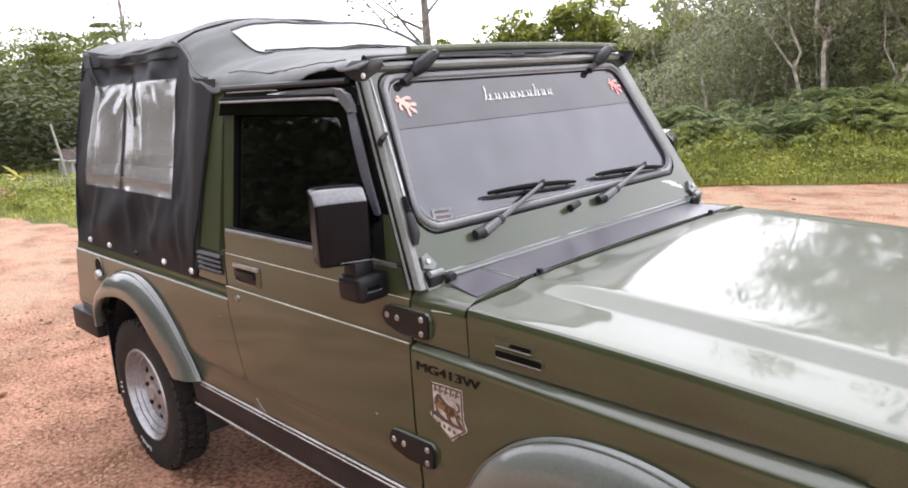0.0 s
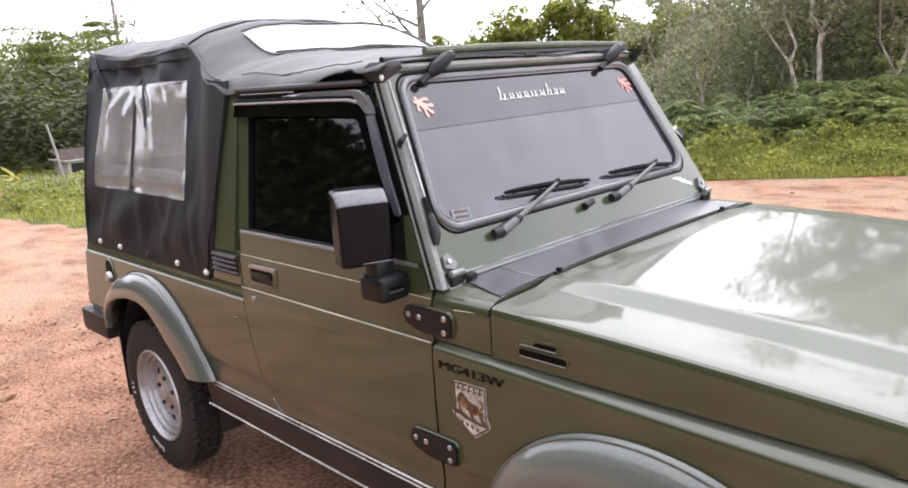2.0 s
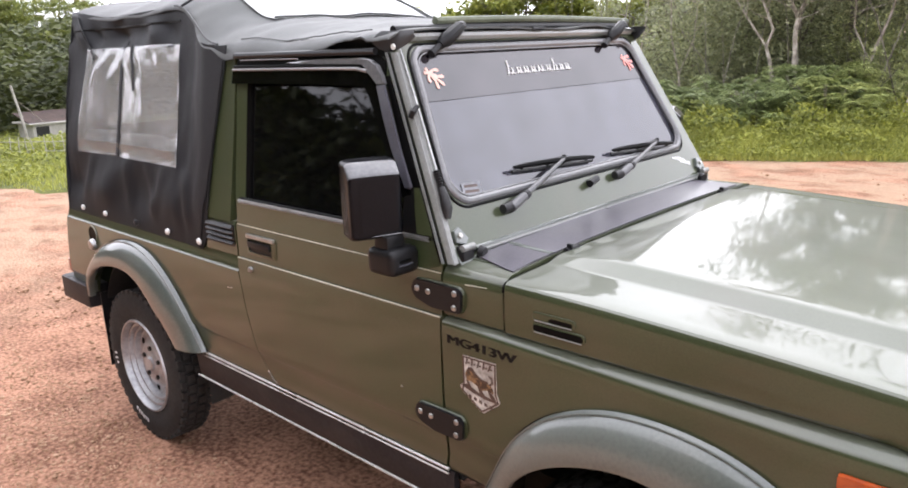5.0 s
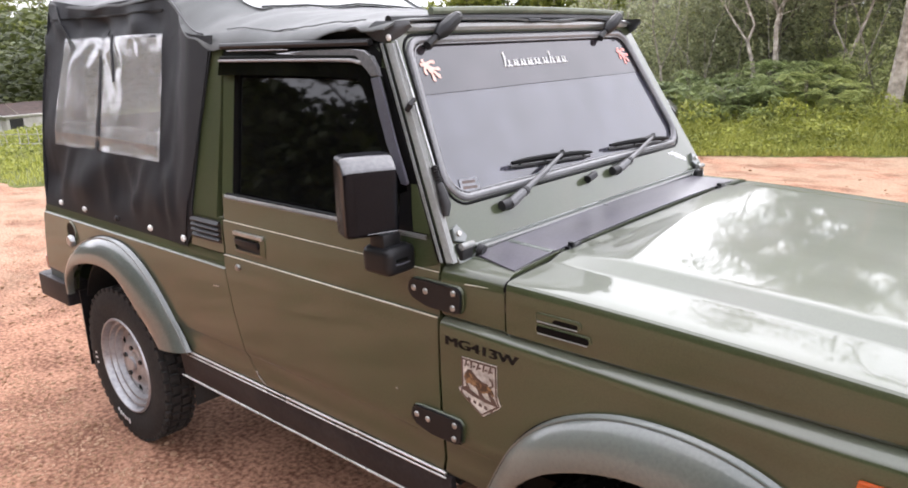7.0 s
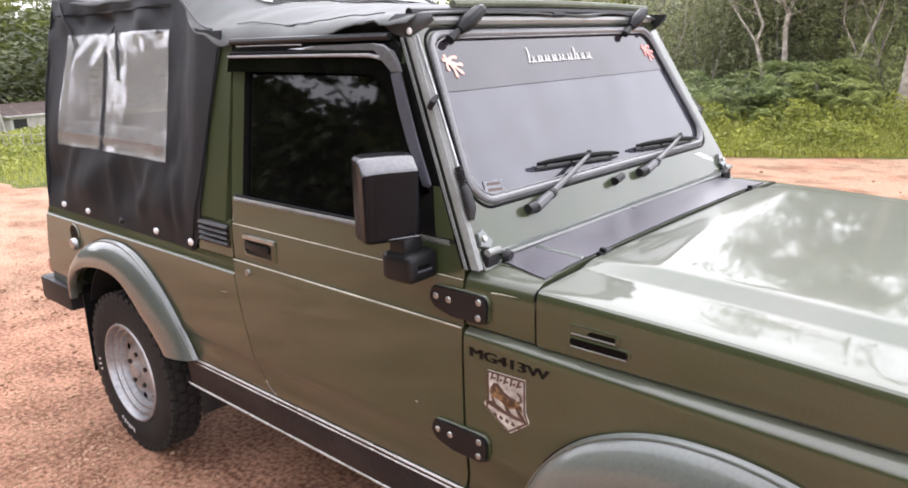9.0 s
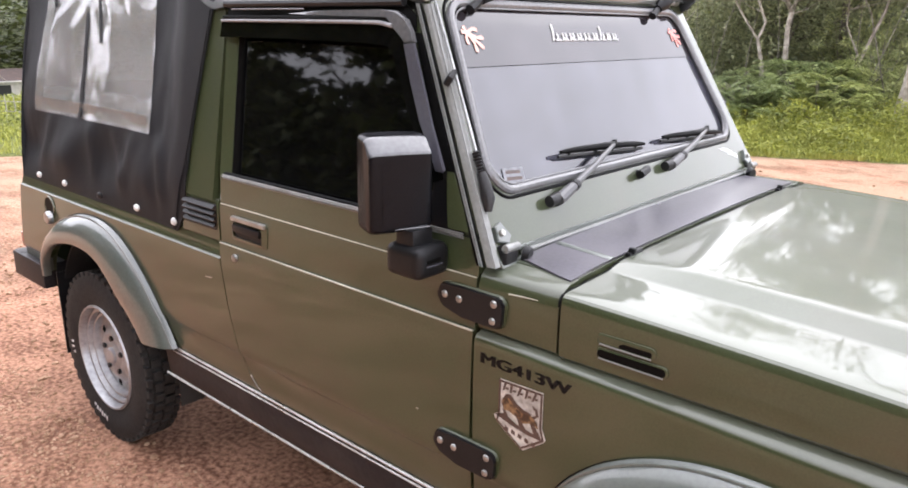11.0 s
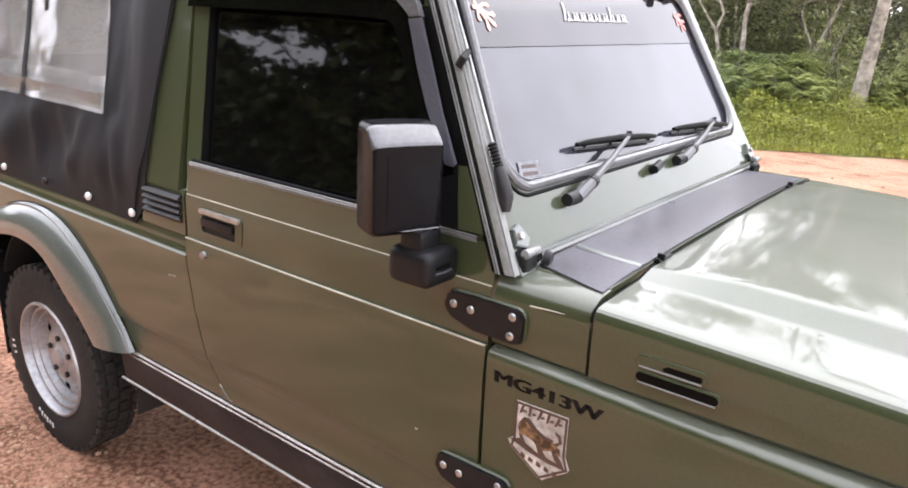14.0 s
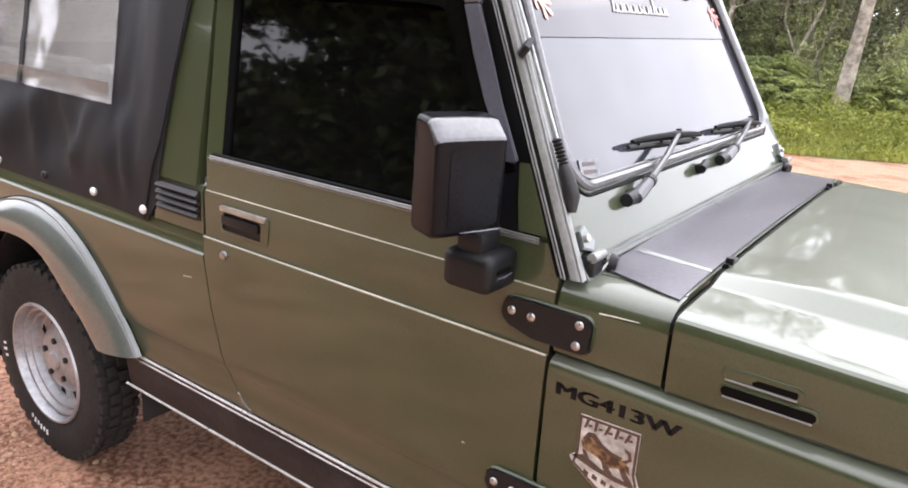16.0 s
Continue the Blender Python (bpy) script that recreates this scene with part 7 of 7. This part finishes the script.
fx, fy = rng.uniform(-26, 34, n), rng.uniform(22, 30, n)
ftop = 2.2 + 6.0 * np.clip((fx + 9) / 9, 0, 1) * np.clip(1 - (fx - 2) / 5, 0.15, 1) + 1.6 * np.array([noise.noise(Vector((x * 0.35, 1.7, 2))) for x in fx])
fz = ftop * rng.random(n) ** 0.8
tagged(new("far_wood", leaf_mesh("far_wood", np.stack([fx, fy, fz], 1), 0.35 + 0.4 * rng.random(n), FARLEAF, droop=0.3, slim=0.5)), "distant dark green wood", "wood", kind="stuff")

# trees beyond the car's tail: a broad dark mass, one bare tree, a roadside trunk
for x, y, h, r in ((-26, 4.6, 2.5, 2.6), (-29, 8.5, 2.9, 2.8), (-25, 8.4, 2.3, 2.4), (-33, 3.0, 3.2, 3.0), (-28, 1.0, 2.6, 2.6), (-35, 12, 3.2, 3.0), (-32, -4.0, 3.2, 3.0), (-24, 11.5, 2.0, 2.2), (-39, 8, 3.4, 3.2)):
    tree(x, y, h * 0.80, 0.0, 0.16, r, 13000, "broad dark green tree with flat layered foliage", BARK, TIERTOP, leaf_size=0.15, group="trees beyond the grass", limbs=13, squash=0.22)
tree(-37, 14.1, 10.5, 0.01, 0.16, 1.8, 160, "tall nearly bare grey tree", PALEBARK, FARLEAF, leaf_size=0.2, group="trees beyond the grass", limbs=12)
tree(-15.2, 15.2, 8.0, -0.02, 0.20, 2.2, 500, "tall dark-trunked tree with sparse foliage", BARK, TREELEAF, leaf_size=0.25, group="trees beyond the grass", limbs=9)
for x, y, h in ((-12.9, 17.3, 3.1), (-12.2, 17.9, 3.5), (-10.8, 19.0, 3.3), (-15.6, 14.6, 2.2), (-9.3, 19.6, 3.0), (-11.6, 18.6, 3.0), (-14.0, 16.4, 2.7), (-8.2, 20.2, 3.2)):
    tree(x, y, h, 0.0, 0.10, 1.45, 3000, "light green leafy tree in the open", BARK, WEED, leaf_size=0.2, group="trees beyond the grass", limbs=10)
n = 150000
lx, ly = -15.6 - 24 * rng.random(n) ** 1.4, rng.uniform(-12, 18, n)
lx = np.minimum(lx, -15.6 - 0.25 * np.abs(ly - 4))
lz = np.clip(0.72 - (lx + 15) * 0.025, 0.7, 1.05) * (3.3 + 1.7 * np.array([noise.noise(Vector((x * 0.3, y * 0.3, 4))) for x, y in zip(lx, ly)])) * rng.random(n) * 0.84
tagged(new("thicket", leaf_mesh("thicket", np.stack([lx, ly, lz], 1), np.where(lx < -19, 0.22, 0.09) + 0.14 * rng.random(n), TIERLEAF, droop=0.12, slim=0.5, flat=0.25)), "dark thicket below the far trees", "thicket", kind="stuff")
# low plants in the grass before it
n = 26000
px_ = rng.uniform(-17, -8.6, n)
py_ = np.array([edge_y(x) for x in px_]) + 0.5 + 5.5 * rng.random(n) ** 1.3
pz_ = np.clip(0.12 + 0.095 * (px_ + 14.0), 0.14, 0.40) * rng.random(n) * np.clip((-8.4 - px_) / 2.6, 0.15, 1.0) * (0.55 + 0.6 * np.array([noise.noise(Vector((x * 1.1, y * 1.1, 0))) + 0.4 for x, y in zip(px_, py_)]))
tagged(new("low_plants", leaf_mesh("low_plants", np.stack([px_, py_, pz_ + 0.02], 1), 0.05 + 0.06 * rng.random(n), WEED, droop=0.1)), "low leafy plants in the grass", "plants", kind="stuff")

# leaning pole, its stay, the stick fence
pole = thing("pole", (-13.4, 3.05, 0), "pale leaning wooden pole standing by the fence", "pole")
part("post", tube([(0.02, 0.07, -0.05), (0.0, 0.02, 0.6), (-0.05, -0.06, 1.22)], [0.028, 0.026, 0.022], sides=8), WOODGREY, pole)
part("stay", tube([(-0.02, -0.03, 0.95), (0.1, 0.40, 0.45)], 0.008, sides=5), BARK, pole)
fence = thing("fence", (-11.6, 1.95, 0), "grey weathered stick fence in the grass", "fence")
stick = bmesh.new()
tube([(0, 0, -0.05), (0.01, 0, 0.2), (0, 0.01, 0.38)], [0.011, 0.010, 0.007], sides=5, bm=stick)
finish(stick)
stick_me = bpy.data.meshes.new("picket")
stick.to_mesh(stick_me)
stick.free()
stick_me.materials.append(WOODGREY)
for k in range(44):
    o = new("picket", stick_me)
    o.parent = fence
    o.location = (-2.6 + 0.125 * k + rng.normal(0, 0.02), (-2.6 + 0.125 * k) * 0.75 + rng.normal(0, 0.03), 0.03)
    o.rotation_euler = (rng.normal(0, 0.06), rng.normal(0, 0.06), rng.uniform(0, 6))
for z in (0.14, 0.30):
    part("rail", tube([(-2.7, -2.03, z), (0, 0, z + 0.03), (2.9, 2.18, z)], 0.007, sides=5), WOODGREY, fence)
# white building below the far trees, shrunk and placed to fit the camera's view
hut = thing("hut", (-14.0, 3.45, 0), "whitewashed hut with rusty roof, sized to fit the camera's view", "building")
part("wall", box((-0.9, -0.02, -0.02), (0.0, 1.7, 0.375), 0.006), WALLWHITE, hut)
part("eave", box((-1.0, -0.10, 0.375), (0.07, 1.8, 0.408), 0.008), WALLWHITE, hut, "pale eave")
part("roof", slab([(0.03, -0.08, 0.409), (0.03, 1.78, 0.409), (-0.95, 1.78, 0.60), (-0.95, -0.08, 0.60)], (0, 0, -0.02)), RUST, hut, "rusty brown roof")
part("opening", box((-0.03, 0.04, 0.12), (0.004, 0.30, 0.33)), DARK, hut, "dark opening")
# yellow-leaved plant by the fence
yp = thing("garden_plant", (-11.7, 1.80, 0.02), "yellow-leaved plant in the grass", "plant")
bm = bmesh.new()
for k in range(13):
    a, lift, ln = 2.4 * k, 0.25 + 0.9 * rng.random(), 0.16 + 0.16 * rng.random()
    d, w = Vector((math.cos(a), math.sin(a), 0)), Vector((-math.sin(a), math.cos(a), 0))
    q = Vector((0, 0, 0.30 + 0.10 * rng.random()))
    run = [(q + d * ln * t + Vector((0, 0, ln * (lift * t - 0.5 * t * t))), 0.035 * math.sin(math.pi * (0.12 + 0.86 * t))) for t in (0, 0.25, 0.5, 0.75, 1.0)]
    left, right = [bm.verts.new(p + w * r) for p, r in run], [bm.verts.new(p - w * r + Vector((0, 0, 0.008))) for p, r in run]
    for m in range(4):
        bm.faces.new((left[m], left[m + 1], right[m + 1], right[m]))
part("foliage", bm, YELLOWLEAF, yp)
part("stem", tube([(0, 0, -0.04), (0.02, 0, 0.18), (0, 0, 0.38)], [0.022, 0.018, 0.010], sides=6), BARK, yp)
st = stones("boulder", np.array([[0, 0, 0.12]]), np.array([0.26]), STONE)
st.location = (-11.0, 1.36, 0)
tagged(st, "pinkish grey boulder at the edge of the grass", "boulder")

# trees beyond the yard on the near side: they stand in the door's glass
for x, y, h, r, k in ((-5.5, -14.5, 9.0, 2.8, 3000), (-13.5, -14.0, 7.0, 2.4, 700), (-2.0, -14.5, 9.0, 2.8, 3000), (2.5, -16.0, 9.0, 3.0, 2600), (7.5, -15.0, 8.0, 2.8, 2400), (-22.5, -14.5, 7.5, 2.8, 2600), (-28.0, -15.0, 8.0, 3.0, 2600)):
    tree(x, y, h, rng.uniform(-0.05, 0.05), 0.16, r, k, "spreading dark tree beyond the dirt yard", BARK, TREELEAF, leaf_size=0.24, group="trees round the yard", limbs=11)
n = 130000
bx, by = rng.uniform(-34, 10, n), rng.uniform(-13.2, -11.0, n)
bz = 9.5 * rng.random(n) ** 1.25
turn = np.degrees(np.arctan2(by + 0.65, bx - 1.2))
rise = np.degrees(np.arctan2(bz - 1.45, np.hypot(bx - 1.2, by + 0.65)))
rag = np.array([noise.fractal(Vector((x * 0.55, z * 0.75, 9)), 0.9, 2.0, 4) for x, z in zip(bx, bz)])
fray = np.array([noise.fractal(Vector((x * 1.9, z * 2.4, 4)), 0.8, 2.0, 3) for x, z in zip(bx, bz)])
clear = 1 - ((turn + 139.5) / 6.5) ** 2 - ((rise - 8.9) / 2.7) ** 2
spots = 1 - ((turn + 148.5) / 4.0) ** 2 - ((rise - 8.2) / 1.6) ** 2
keep = (clear + 1.0 * rag + 1.3 * fray < 0.10) & (spots + 1.5 * rag + 0.9 * fray < 0.75)
hedge = np.stack([bx, by, bz], 1)[keep]
tagged(new("hedge", leaf_mesh("hedge", hedge, 0.28 + 0.30 * rng.random(len(hedge)), TIERLEAF, droop=0.3, slim=0.55)), "tall dark green hedge round the yard", "hedge", kind="stuff")

# a hill far off, the air's haze painted into its blue-grey colour
bm = bmesh.new()
rows = []
for k in range(61):
    a = radians(60 + 130 * k / 60)
    hgt = 9 + 6 * noise.noise(Vector((k * 0.13, 0, 8))) + 36 * math.exp(-((k - 25.5) / 3.6) ** 2)
    rows.append([bm.verts.new((820 * math.cos(a) * d, 820 * math.sin(a) * d, z)) for d, z in ((0.86, -2), (0.93, hgt * 0.55), (1.0, hgt), (1.04, -2))])
for p, q in zip(rows, rows[1:]):
    for k in range(3):
        bm.faces.new((p[k], q[k], q[k + 1], p[k + 1]))
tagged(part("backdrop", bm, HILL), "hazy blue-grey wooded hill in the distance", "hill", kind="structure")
